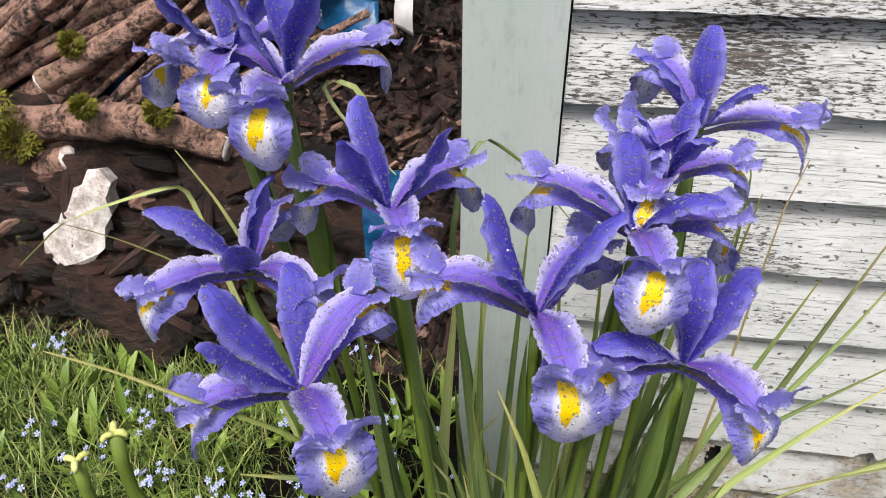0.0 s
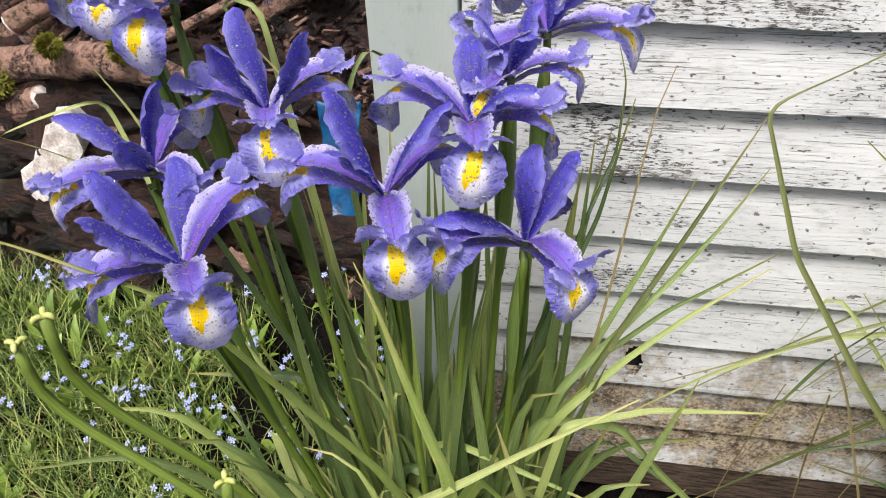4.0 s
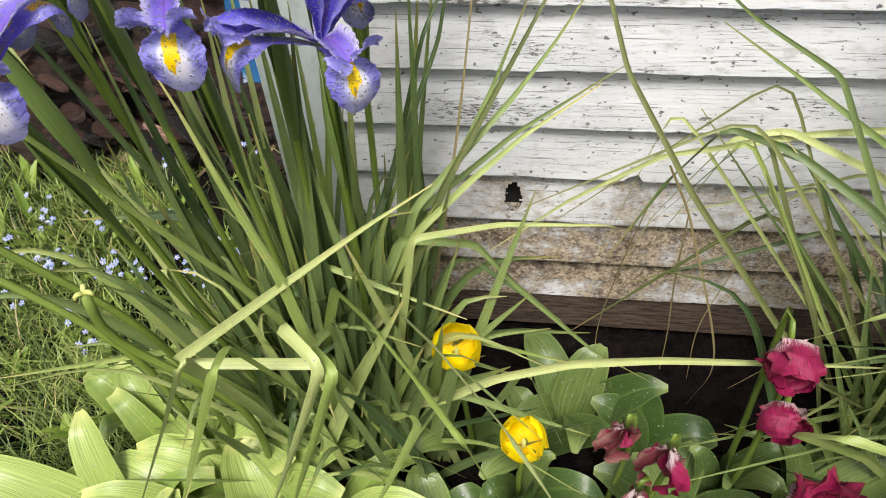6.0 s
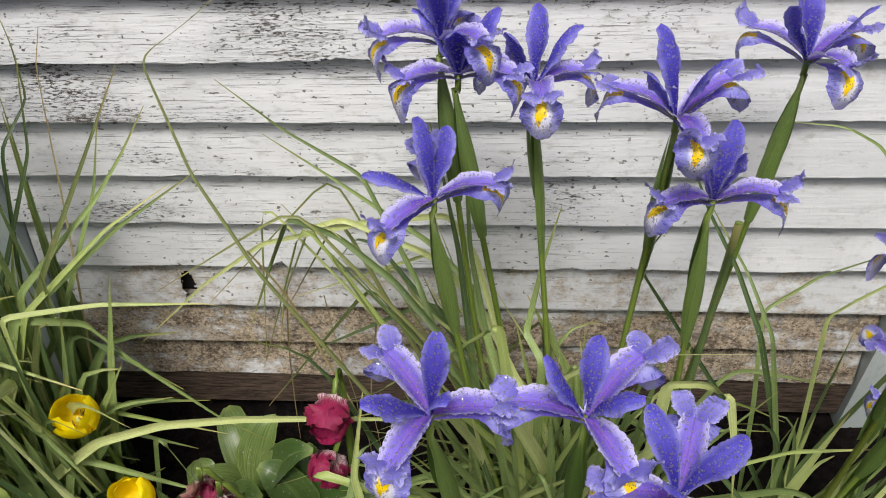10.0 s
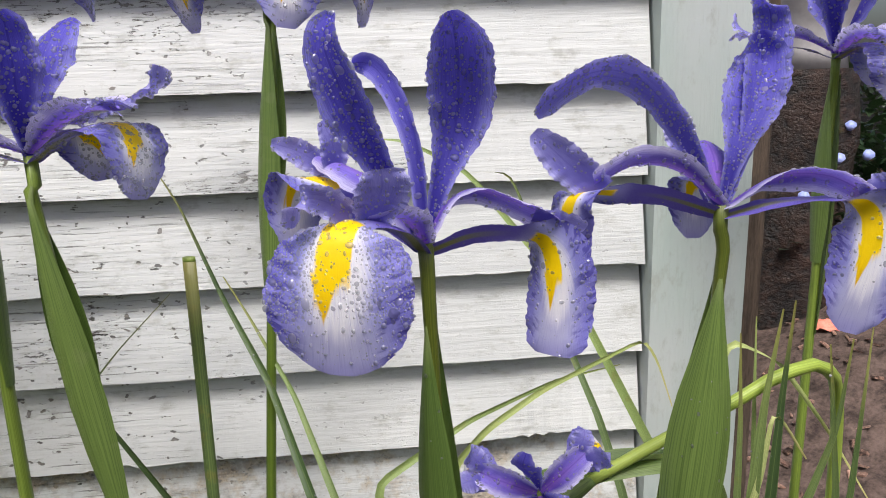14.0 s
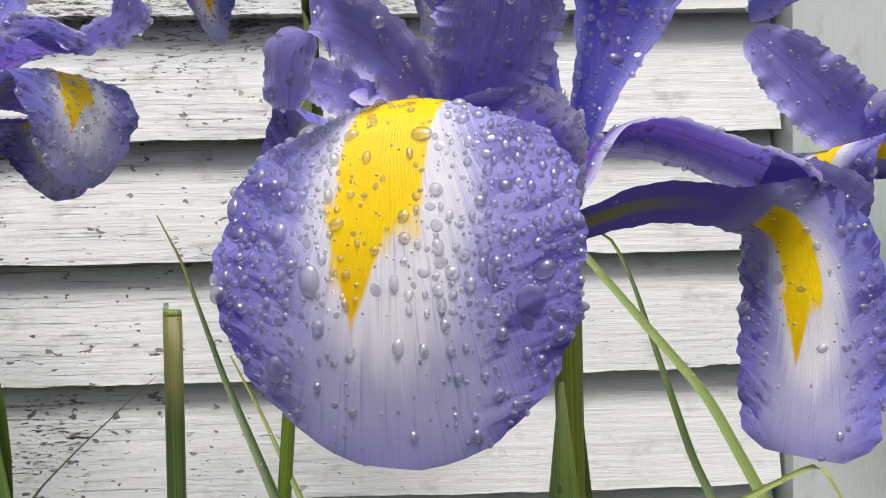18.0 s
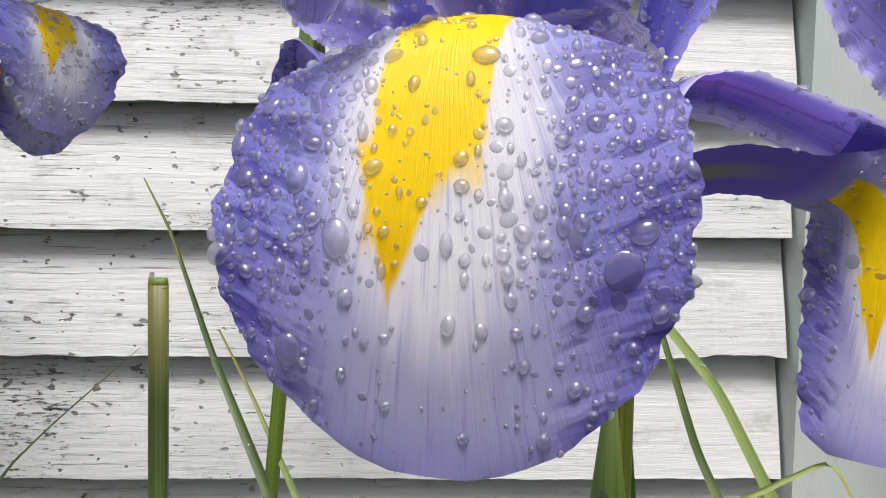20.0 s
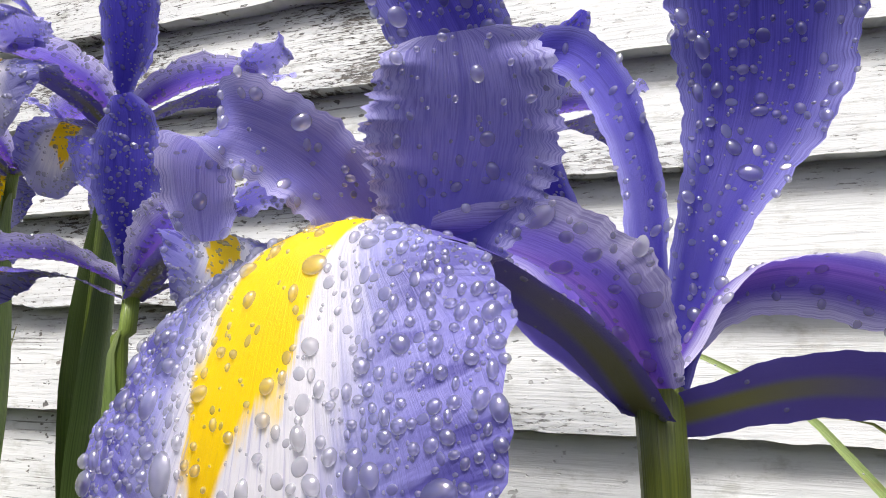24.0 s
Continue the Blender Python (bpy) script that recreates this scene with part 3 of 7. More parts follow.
def drops(name, geos, count, rng, parent, lo=0.0004, hi=0.0012, rings=4, sides=7, bias=2.2, mat="water"):
    """Rain drops sitting on sheets: flattened beads, joined into one part."""
    g = np.random.RandomState(rng.randrange(1 << 30))
    quads = np.concatenate([np.asarray(vv)[np.array(ff)] for vv, ff in geos])
    area = np.linalg.norm(np.cross(quads[:, 2] - quads[:, 0], quads[:, 3] - quads[:, 1]), axis=1)
    f = quads[g.choice(len(quads), count, p=area / area.sum())]
    s, t = g.rand(count, 1), g.rand(count, 1)
    p = (f[:, 0] * (1 - s) + f[:, 1] * s) * (1 - t) + (f[:, 3] * (1 - s) + f[:, 2] * s) * t
    nn = np.cross(f[:, 1] - f[:, 0], f[:, 3] - f[:, 0])
    nn /= np.linalg.norm(nn, axis=1, keepdims=True) + 1e-15
    a = np.cross(nn, (0.3, 0.5, 0.8))
    a /= np.linalg.norm(a, axis=1, keepdims=True) + 1e-15
    c = np.cross(nn, a)
    r = (lo + (hi - lo) * g.rand(count, 1) ** bias)[:, None]
    h, st = r * g.uniform(0.32, 0.58, (count, 1, 1)), g.uniform(0.82, 1.22, (count, 1, 1))
    unit, faces = [], []
    for i in range(1, rings):
        th = math.pi * i / rings
        unit += [(math.sin(th) * math.cos(6.2832 * k / sides), math.sin(th) * math.sin(6.2832 * k / sides), math.cos(th)) for k in range(sides)]
    unit += [(0, 0, 1), (0, 0, -1)]
    unit = np.array(unit)[None]
    verts = p[:, None] + r * (a[:, None] * unit[..., :1] * st + c[:, None] * unit[..., 1:2] / st) + h * nn[:, None] * unit[..., 2:]
    tip, bot, last = unit.shape[1] - 2, unit.shape[1] - 1, (rings - 2) * sides
    for i in range(rings - 2):
        faces += [(i * sides + k, (i + 1) * sides + k, (i + 1) * sides + (k + 1) % sides) for k in range(sides)]
        faces += [(i * sides + k, (i + 1) * sides + (k + 1) % sides, i * sides + (k + 1) % sides) for k in range(sides)]
    for k in range(sides):
        faces += [(tip, k, (k + 1) % sides), (bot, last + (k + 1) % sides, last + k)]
    faces = (np.array(faces)[None] + np.arange(count)[:, None, None] * unit.shape[1]).reshape(-1, 3)
    ob = put(name, mesh_of(name, verts.reshape(-1, 3), faces.tolist(), M[mat]), parent, "clear round rain drops")
    tagged(ob, kind="stuff")
    return ob


def garden_iris(c, foot, seed, arms, stands, size=1.0, wet=2600, res=1, tilt=(0, 0), bow=(0, 0, 0), label="blue-violet iris flower with yellow signal patches, wet with rain"):
    """One iris of the bed. arms and stands: the way, rise (degrees) and length (millimetres) of its three falls with their style arms and of its three upright petals."""
    rng = random.Random(seed)
    top = thing("iris", label, "iris", foot, "irises along the wall")
    off = np.array(c, float) - np.array(foot, float)
    turn = np.array(Euler((radians(tilt[0]), radians(tilt[1]), 0)).to_matrix())
    up = np.array([0, 0, 1.0])
    nl, nu = (64, 21) if res > 1 else (40, 15)
    sheets = []

    def seat(name, path, widths, across, mat, cup, ruffle, fringe, lab="", crest_at=None):
        path = spline(np.array(path), nl)
        w = np.interp(np.linspace(0, 1, nl), np.linspace(0, 1, len(widths)), widths) * size
        w[-4:] *= np.sqrt(1 - (np.arange(4) / 4.2) ** 2)
        vv, ff, uu = ribbon(path, list(w), across, nu, cup, ruffle, rng, fringe, 2.6)
        if crest_at is not None:
            uu = uu.copy()
            uu[:, 0] = 0.5 + (uu[:, 0] - 0.5) * np.repeat(w, nu) / max(w)
            uu[:, 1] = np.interp(uu[:, 1], [0, crest_at, 1], [0, 0.46, 1])
        vv = vv @ turn.T + off
        sheets.append((vv, ff))
        put(name, mesh_of(name, vv, ff, M[mat], uu), top, lab)

    for az, el, ln in arms:
        u = np.array([math.cos(radians(az)), math.sin(radians(az)), 0])
        s = np.array([-u[1], u[0], 0])
        L, rise = ln / 1000 * math.cos(radians(el)), ln / 1000 * math.sin(radians(el))
        j = [rng.uniform(-1, 1) for _ in range(10)]
        at = lambda r, z, y=0.0: u * r + s * y + up * z
        hang = size * (0.0245 + 0.003 * j[0])
        kick = 0.001 + 0.004 * j[1]
        path = [at(0.001, -0.002), at(0.35 * L, 0.35 * rise + 0.003), at(0.72 * L, 0.75 * rise + 0.004), at(L, rise + 0.001), at(L + 0.0055, rise - 0.20 * hang, 0.001 * j[2]), at(L + 0.006 + 0.5 * kick, rise - 0.58 * hang, 0.003 * j[2]), at(L + 0.004 + kick, rise - hang, 0.005 * j[2])]
        seat("fall", path, [0.0030, 0.0042, 0.0048, 0.0052, 0.0056, 0.0062, 0.0092, 0.0138, 0.0162, 0.0170, 0.0163, 0.0140, 0.0098, 0.0060], s + u * 0.1 * j[3], "fall_wet", [0, 0, 0.1, 0.2, 0.15 + 0.2 * j[4], 0.1 + 0.25 * j[4], 0.1], 0.06, 0.03, "lavender falling petal with a yellow patch and white halo", 0.56)
        lift = size * (0.010 + 0.002 * j[5])
        seat("style_arm", [at(0.001, 0.002), at(0.38 * L, 0.4 * rise + lift), at(0.72 * L, 0.75 * rise + lift * 1.1), at(1.02 * L, rise + lift * 0.75)], [0.0030, 0.0062, 0.0092, 0.0106, 0.0104, 0.0092, 0.0064], s, "style", -0.55, 0.07, 0.04, "arched violet style arm with pale edges")
        for sg in (-1, 1):
            curl = rng.uniform(-0.2, 1.0)
            seat("crest", [at(0.92 * L, rise + lift * 0.85, sg * 0.004 * size), at(1.10 * L, rise + lift + 0.004 * curl, sg * 0.0085 * size), at(1.18 * L, rise + lift + 0.009 * curl, sg * 0.0115 * size), at(1.20 * L, rise + lift + 0.015 * curl * rng.uniform(0.6, 1.3), sg * 0.0125 * size)], [0.0044, 0.0080, 0.0086, 0.0076, 0.0050], s + up * 0.5 * sg * rng.uniform(0.2, 1.0), "crest", 0.2, 0.11, 0.04)
    for az, el, ln in stands:
        u = np.array([math.cos(radians(az)), math.sin(radians(az)), 0])
        s = np.array([-u[1], u[0], 0])
        d = u * math.cos(radians(el)) + up * math.sin(radians(el))
        out = np.cross(s, d)
        L = ln / 1000
        sag = rng.uniform(-0.05, 0.12) * L
        j = rng.uniform(-0.004, 0.004)
        seat("standard", [u * 0.001, d * 0.33 * L - out * sag * 0.8, d * 0.66 * L - out * sag + s * j, d * 0.88 * L - out * sag * 0.4 + s * j, d * L + out * 0.003], [0.0018, 0.0028, 0.0042, 0.0066, 0.0090, 0.0098, 0.0092, 0.0072, 0.0040], s + u * rng.uniform(-0.5, 0.5), "standard", rng.uniform(0.25, 0.6), 0.13, 0.03, "upright deep violet petal")
    axis = turn @ up
    low = off - axis * 0.035
    mid = low * 0.5 + np.array(bow) + np.array([rng.uniform(-0.010, 0.010), rng.uniform(-0.006, 0.006), 0.0])
    path = spline([off + axis * 0.001, off - axis * 0.012, low, mid, mid * 0.5 + np.array(bow) * 0.3, np.zeros(3)], 48)
    g = tube(path, [0.0026, 0.0026, 0.0028, 0.0030, 0.0031, 0.0032, 0.0034, 0.0036, 0.0038, 0.0040], 8)
    put("stem", mesh_of("stem", g[0], g[1], M["stem"], g[2]), top, "round green stem")
    run = np.r_[0, np.cumsum(np.linalg.norm(np.diff(path, axis=0), axis=1))]
    for s in (0, 1):
        ang = radians(arms[0][0] + 75 + 180 * s + rng.uniform(-25, 25))
        w = np.array([math.cos(ang), math.sin(ang), 0])
        long, lift = (0.150, 0.105)[s] * rng.uniform(0.9, 1.1), 0.012 + 0.006 * s
        axis = np.array([[np.interp(lift + long * q, run, path[:, k]) for k in range(3)] + w * (0.0026 + 0.0026 * math.sin(math.pi * (1 - q) * 0.9)) for q in np.linspace(1, 0, 22)])
        geo = ribbon(axis, [0.0042, 0.0060, 0.0074, 0.0080, 0.0076, 0.0064, 0.0046, 0.0024, 0.0006], np.cross(w, up), 11, 0.55, 0.015, rng)
        put("spathe", mesh_of("spathe", geo[0], geo[1], M["spathe"], geo[2]), top, "green papery spathe")
    drops("dew", sheets, wet, rng, top, 0.00028, 0.00110, 4, 8, 2.6, "water_clear")
    return top


FOOT = GROUND
# the clump at the first corner board
garden_iris((0.019, -0.165, 0.629), (0.10, -0.16, FOOT), 100, [(33, 10, 51), (273, 1, 47), (155, 8, 48)], [(95, 68, 62), (215, 66, 62), (335, 66, 62)])
garden_iris((-0.023, -0.145, 0.635), (0.07, -0.13, FOOT), 101, [(170, -12, 45), (284, 0, 42), (50, 5, 45)], [(110, 60, 60), (230, 55, 60), (350, 60, 58)])
garden_iris((0.001, -0.212, 0.537), (0.10, -0.19, FOOT), 102, [(230, 6, 54), (329, 3, 53), (95, 10, 50)], [(179, 34, 65), (13, 74, 63), (289, 50, 58)])
garden_iris((0.055, -0.285, 0.526), (0.13, -0.21, FOOT), 103, [(305, 12, 49), (209, 2, 46), (62, 22, 51)], [(175, 57, 68), (112, 40, 64), (233, 53, 64)], res=2)
garden_iris((0.080, -0.196, 0.573), (0.14, -0.18, FOOT), 104, [(291, 10, 43), (170, 5, 44), (45, 9, 46)], [(125, 60, 63), (351, 61, 63), (238, 64, 60)])
garden_iris((0.161, -0.246, 0.554), (0.17, -0.20, FOOT), 105, [(289, -5, 48), (184, 14, 50), (60, 10, 50)], [(173, 68, 66), (23, 56, 63), (245, 54, 57)], res=2)
garden_iris((0.204, -0.212, 0.582), (0.19, -0.18, FOOT), 106, [(280, 3, 38), (157, 8, 53), (10, 2, 40)], [(97, 45, 52), (222, 50, 48), (340, 40, 46)])
garden_iris((0.222, -0.170, 0.590), (0.18, -0.16, FOOT), 107, [(250, 6, 36), (130, 10, 36), (10, 5, 36)], [(60, 55, 46), (190, 60, 48), (300, 55, 44)], 0.8, label="dark blue-violet iris flower, half folded and wet")
garden_iris((0.241, -0.133, 0.603), (0.21, -0.15, FOOT), 108, [(341, 9, 48), (125, 28, 46), (227, -3, 52)], [(301, 48, 52), (84, 67, 56), (190, 50, 56)])
garden_iris((0.237, -0.228, 0.515), (0.20, -0.19, FOOT), 109, [(308, 2, 45), (216, 14, 52), (75, 10, 46)], [(18, 65, 62), (80, 74, 58), (207, 31, 62)], res=2)
# the clump in the middle of the wall
garden_iris((0.735, -0.170, 0.555), (0.82, -0.16, FOOT), 110, [(208, 0, 46), (336, 4, 46), (90, 10, 46)], [(149, 50, 60), (30, 55, 58), (270, 62, 52)])
garden_iris((0.722, -0.160, 0.578), (0.80, -0.14, FOOT), 111, [(200, 4, 48), (318, 5, 44), (80, 8, 46)], [(140, 62, 60), (25, 62, 58), (262, 66, 54)])
garden_iris((0.796, -0.145, 0.535), (0.84, -0.15, FOOT), 112, [(273, 4, 44), (12, 0, 44), (150, 5, 44)], [(88, 58, 64), (23, 50, 58), (210, 62, 58)])
garden_iris((0.716, -0.219, 0.473), (0.80, -0.20, FOOT), 113, [(222, -14, 50), (347, 18, 53), (100, 10, 48)], [(172, 20, 60), (121, 69, 66), (78, 55, 58)])
garden_iris((0.901, -0.189, 0.529), (0.88, -0.17, FOOT), 114, [(275, 1, 48), (158, 10, 52), (25, 18, 50)], [(141, 70, 70), (318, 63, 64), (217, 51, 66)])
garden_iris((1.021, -0.111, 0.538), (0.98, -0.13, FOOT), 115, [(152, 13, 52), (291, 6, 42), (23, 14, 49)], [(89, 60, 66), (345, 55, 62), (215, 60, 62)])
# the three low ones in front of it
garden_iris((0.722, -0.384, 0.417), (0.76, -0.30, FOOT), 116, [(238, -14, 48), (4, -4, 46), (132, 13, 52)], [(78, 72, 60), (210, 43, 60), (310, 62, 40)])
garden_iris((0.823, -0.384, 0.417), (0.82, -0.31, FOOT), 117, [(179, 10, 50), (303, -20, 46), (38, 25, 53)], [(168, 63, 60), (75, 48, 54), (340, 50, 48)])
garden_iris((0.878, -0.424, 0.390), (0.88, -0.33, FOOT), 118, [(180, 0, 46), (300, -10, 46), (70, 22, 52)], [(110, 45, 60), (30, 42, 58), (240, 60, 48)])
garden_iris((1.350, -0.100, 0.500), (1.33, -0.12, FOOT), 119, [(270, 0, 48), (30, 5, 48), (150, 5, 48)], [(90, 62, 62), (210, 62, 62), (330, 62, 62)])


# ---- the two irises beside the corner board, which the camera comes close to ----
def beads(name, spots, parent, mat="water_clear", rings=7, sides=14, label="clear round rain drops"):
    """Rain drops as flattened domes. spots: rows of (place, normal, radius, height)."""
    unit = []
    for i in range(1, rings):
        th = math.pi * i / rings
        unit += [(math.sin(th) * math.cos(6.2832 * k / sides), math.sin(th) * math.sin(6.2832 * k / sides), math.cos(th) if i <= rings // 2 else math.cos(th) * 0.15) for k in range(sides)]
    unit = np.array(unit + [(0, 0, 1), (0, 0, -0.15)])
    p, nn = np.array([s[0] for s in spots]), np.array([s[1] for s in spots])
    r, h = np.array([s[2] for s in spots])[:, None, None], np.array([s[3] for s in spots])[:, None, None]
    g = np.random.RandomState(len(spots))
    a = np.cross(nn, (1.0, 0.1, 0.05))
    a /= np.linalg.norm(a, axis=1, keepdims=True) + 1e-12
    c = np.cross(nn, a)
    st = g.uniform(0.86, 1.22, (len(spots), 1, 1))
    lump = 1 + 0.10 * np.sin(2 * np.arctan2(unit[:, 1], unit[:, 0])[None, :, None] + g.uniform(0, 6.28, (len(spots), 1, 1)))
    verts = p[:, None] + r * lump * (a[:, None] * unit[None, :, :1] * st + c[:, None] * unit[None, :, 1:2] / st) + h * nn[:, None] * unit[None, :, 2:]
    m, faces = len(unit), []
    for i in range(rings - 2):
        faces += [(i * sides + k, (i + 1) * sides + k, (i + 1) * sides + (k + 1) % sides, i * sides + (k + 1) % sides) for k in range(sides)]
    last = (rings - 2) * sides
    for k in range(sides):
        faces += [(m - 2, k, (k + 1) % sides), (m - 1, last + (k + 1) % sides, last + k)]
    faces = [tuple(v + j * m for v in q) for j in range(len(spots)) for q in faces]
    return tagged(put(name, mesh_of(name, verts.reshape(-1, 3), faces, M[mat]), parent, label), kind="stuff")


def rain_on(geo, counts, seed, taken, weight=None, ref=(-0.3, -1.0, 0.35), both=0.2):
    """Spots for rain drops of several sizes on one sheet, none on top of another."""
    g = np.random.RandomState(seed)
    vv, ff, uu = geo
    q = np.array(ff)
    quad = np.asarray(vv)[q]
    area = np.linalg.norm(np.cross(quad[:, 2] - quad[:, 0], quad[:, 3] - quad[:, 1]), axis=1)
    if weight is not None:
        mid = np.asarray(uu)[q].mean(1)
        area = area * weight(mid[:, 0], mid[:, 1])
    found = []
    for n, lo, hi, flat in counts:
        ids = g.choice(len(q), n, p=area / area.sum())
        for i in ids:
            s, t = g.rand(), g.rand()
            f = quad[i]
            p = (f[0] * (1 - s) + f[1] * s) * (1 - t) + (f[3] * (1 - s) + f[2] * s) * t
            nn = np.cross(f[1] - f[0], f[3] - f[0])
            nn /= np.linalg.norm(nn) + 1e-15
            if nn @ np.array(ref) < 0:
                nn = -nn
            if g.rand() < both:
                nn = -nn
            r = lo + (hi - lo) * g.rand() ** 1.8
            if taken and (np.linalg.norm(np.array([x[0] for x in taken]) - p, axis=1) < 0.92 * (np.array([x[2] for x in taken]) + r)).any():
                continue
            spot = (p, nn, r, r * flat * g.uniform(0.85, 1.15))
            taken.append(spot)
            found.append(spot)
    return found


def hero_iris(centre, foot, seed, label, petals, spathe_turn, broad=1.0, bow=(0, 0, 0)):
    """An iris built petal by petal. petals: name, material, places along its middle from the flower's centre, half widths, ways across, cup, ruffle, fringe, label, rain."""
    rng = random.Random(seed)
    c, b = np.array(centre, float), np.array(foot, float)
    top = thing("iris", label, "iris", foot, "irises along the wall")
    off = c - b
    spots, taken = [], []
    for i, (name, mat, pts, widths, across, cup, ruffle, fringe, lab, rain) in enumerate(petals):
        path = spline(np.array(pts) - np.array([(0, 0, 0.0025)] + [(0, 0, 0)] * (len(pts) - 1)), 96)
        w = np.interp(np.linspace(0, 1, 96), np.linspace(0, 1, len(widths)), widths)
        if len(widths) < 30:
            w = np.convolve(np.pad(w, 5, mode="reflect", reflect_type="odd"), np.ones(11) / 11, "valid")
            w[-7:] *= np.sqrt(1 - (np.arange(7) / 7.6) ** 2)
        w = np.maximum(w, 0.0003)
        side = np.asarray(across, float)
        if side.ndim == 2:
            side = np.stack([np.interp(np.linspace(0, 1, 96), np.linspace(0, 1, len(side)), side[:, k]) for k in range(3)], 1)
        geo = ribbon(path, list(w), side, 33, cup, ruffle, rng, fringe, 3.0)
        uv = geo[2].copy()
        if mat == "fall_wet":
            wide = np.repeat(w, 33) / max(w)
            uv[:, 0] = 0.5 + (uv[:, 0] - 0.5) * wide
        geo = (geo[0] + off, geo[1], uv)
        put(name, mesh_of(name, geo[0], geo[1], M[mat], uv), top, lab)
        if rain:
            spread = None
            if mat == "fall_wet":
                spread = lambda u, v: np.where(v < 0.42, 0.15, 1.0) * (0.16 + 1.7 * np.clip(np.abs(u - 0.5) * 2.6 - 0.15, 0, 1)) * np.where(v > 0.80, 0.22, 1.0)
            spots += rain_on(geo, rain, seed * 31 + i, taken, spread)
    down = [off + np.array(q) for q in ((0, 0, 0.0006), (0.0002, 0.0002, -0.005), (0.0006, 0.0008, -0.014), (0.001, 0.001, -0.035))]
    mid = down[-1] * 0.5 + np.array(bow)
    path = spline(down + [mid, mid * 0.5 + np.array(bow) * 0.3, np.zeros(3)], 60)
    g = tube(path, [0.0026, 0.0022, 0.0020, 0.0022, 0.0026, 0.0028, 0.0031, 0.0032, 0.0034, 0.0036, 0.0038, 0.0040], 14)
    put("stem", mesh_of("stem", g[0], g[1], M["stem_olive"], g[2]), top, "round olive-green stem")
    run = np.r_[0, np.cumsum(np.linalg.norm(np.diff(path, axis=0), axis=1))]
    for s in (0, 1):
        ang = radians(spathe_turn + 180 * s + rng.uniform(-12, 12))
        wv = np.array([math.cos(ang), math.sin(ang), 0])
        long, lift = (0.170, 0.125)[s], (0.020, 0.027)[s]
        axis = np.array([[np.interp(lift + long * q, run, path[:, k]) for k in range(3)] + wv * (0.0024 + 0.0030 * math.sin(math.pi * (1 - q) * 0.9)) for q in np.linspace(1, 0, 30)])
        geo = ribbon(axis, [w * broad for w in (0.0046, 0.0062, 0.0074, 0.0078, 0.0074, 0.0062, 0.0042, 0.0022, 0.0004)], np.cross(wv, (0, 0, 1)), 13, 0.55, 0.012, rng)
        put("spathe", mesh_of("spathe", geo[0], geo[1], M["spathe"], geo[2]), top, "green papery spathe")
        spots += rain_on(geo, [(14, 0.0003, 0.0008, 0.6)], seed + 70 + s, taken)
    coarse = [s for s in spots if s[2] > 0.00065]
    beads("dew", coarse, top, rings=9, sides=18)
    beads("dew", [s for s in spots if s[2] <= 0.00065], top, rings=6, sides=10)
    return top


BIG, MED, FINE = (12, 0.0010, 0.0017, 0.55), (1000, 0.00034, 0.00080, 0.80), (1500, 0.00012, 0.00034, 0.75)
FALL_WIDE = [0.0035 + 0.0032 * q / 0.42 if q < 0.42 else 0.0067 + 0.0033 * ((q - 0.42) / 0.05) if q < 0.47 else 0.0100 + 0.0107 * math.sqrt(max(0, 1 - ((0.72 - q) / 0.25) ** 2)) if q < 0.72 else 0.0207 * max(0.03, 1 - ((q - 0.72) / 0.285) ** 2) ** 0.52 for q in np.linspace(0, 1, 120)]
LAV, DEEP, ARM = "lavender falling petal with a yellow patch and white halo", "upright deep violet petal", "arched violet style arm with pale edges"
ARM_W = [0.0030, 0.0048, 0.0064, 0.0072, 0.0070, 0.0056, 0.0036]
STAND_W = [0.0018, 0.0024, 0.0032, 0.0050, 0.0080, 0.0104, 0.0112, 0.0106, 0.0086, 0.0040]
SET_RAIN = [(14, 0.0008, 0.0014, 0.6), (300, 0.00036, 0.0009, 0.75), (300, 0.00014, 0.00032, 0.8)]
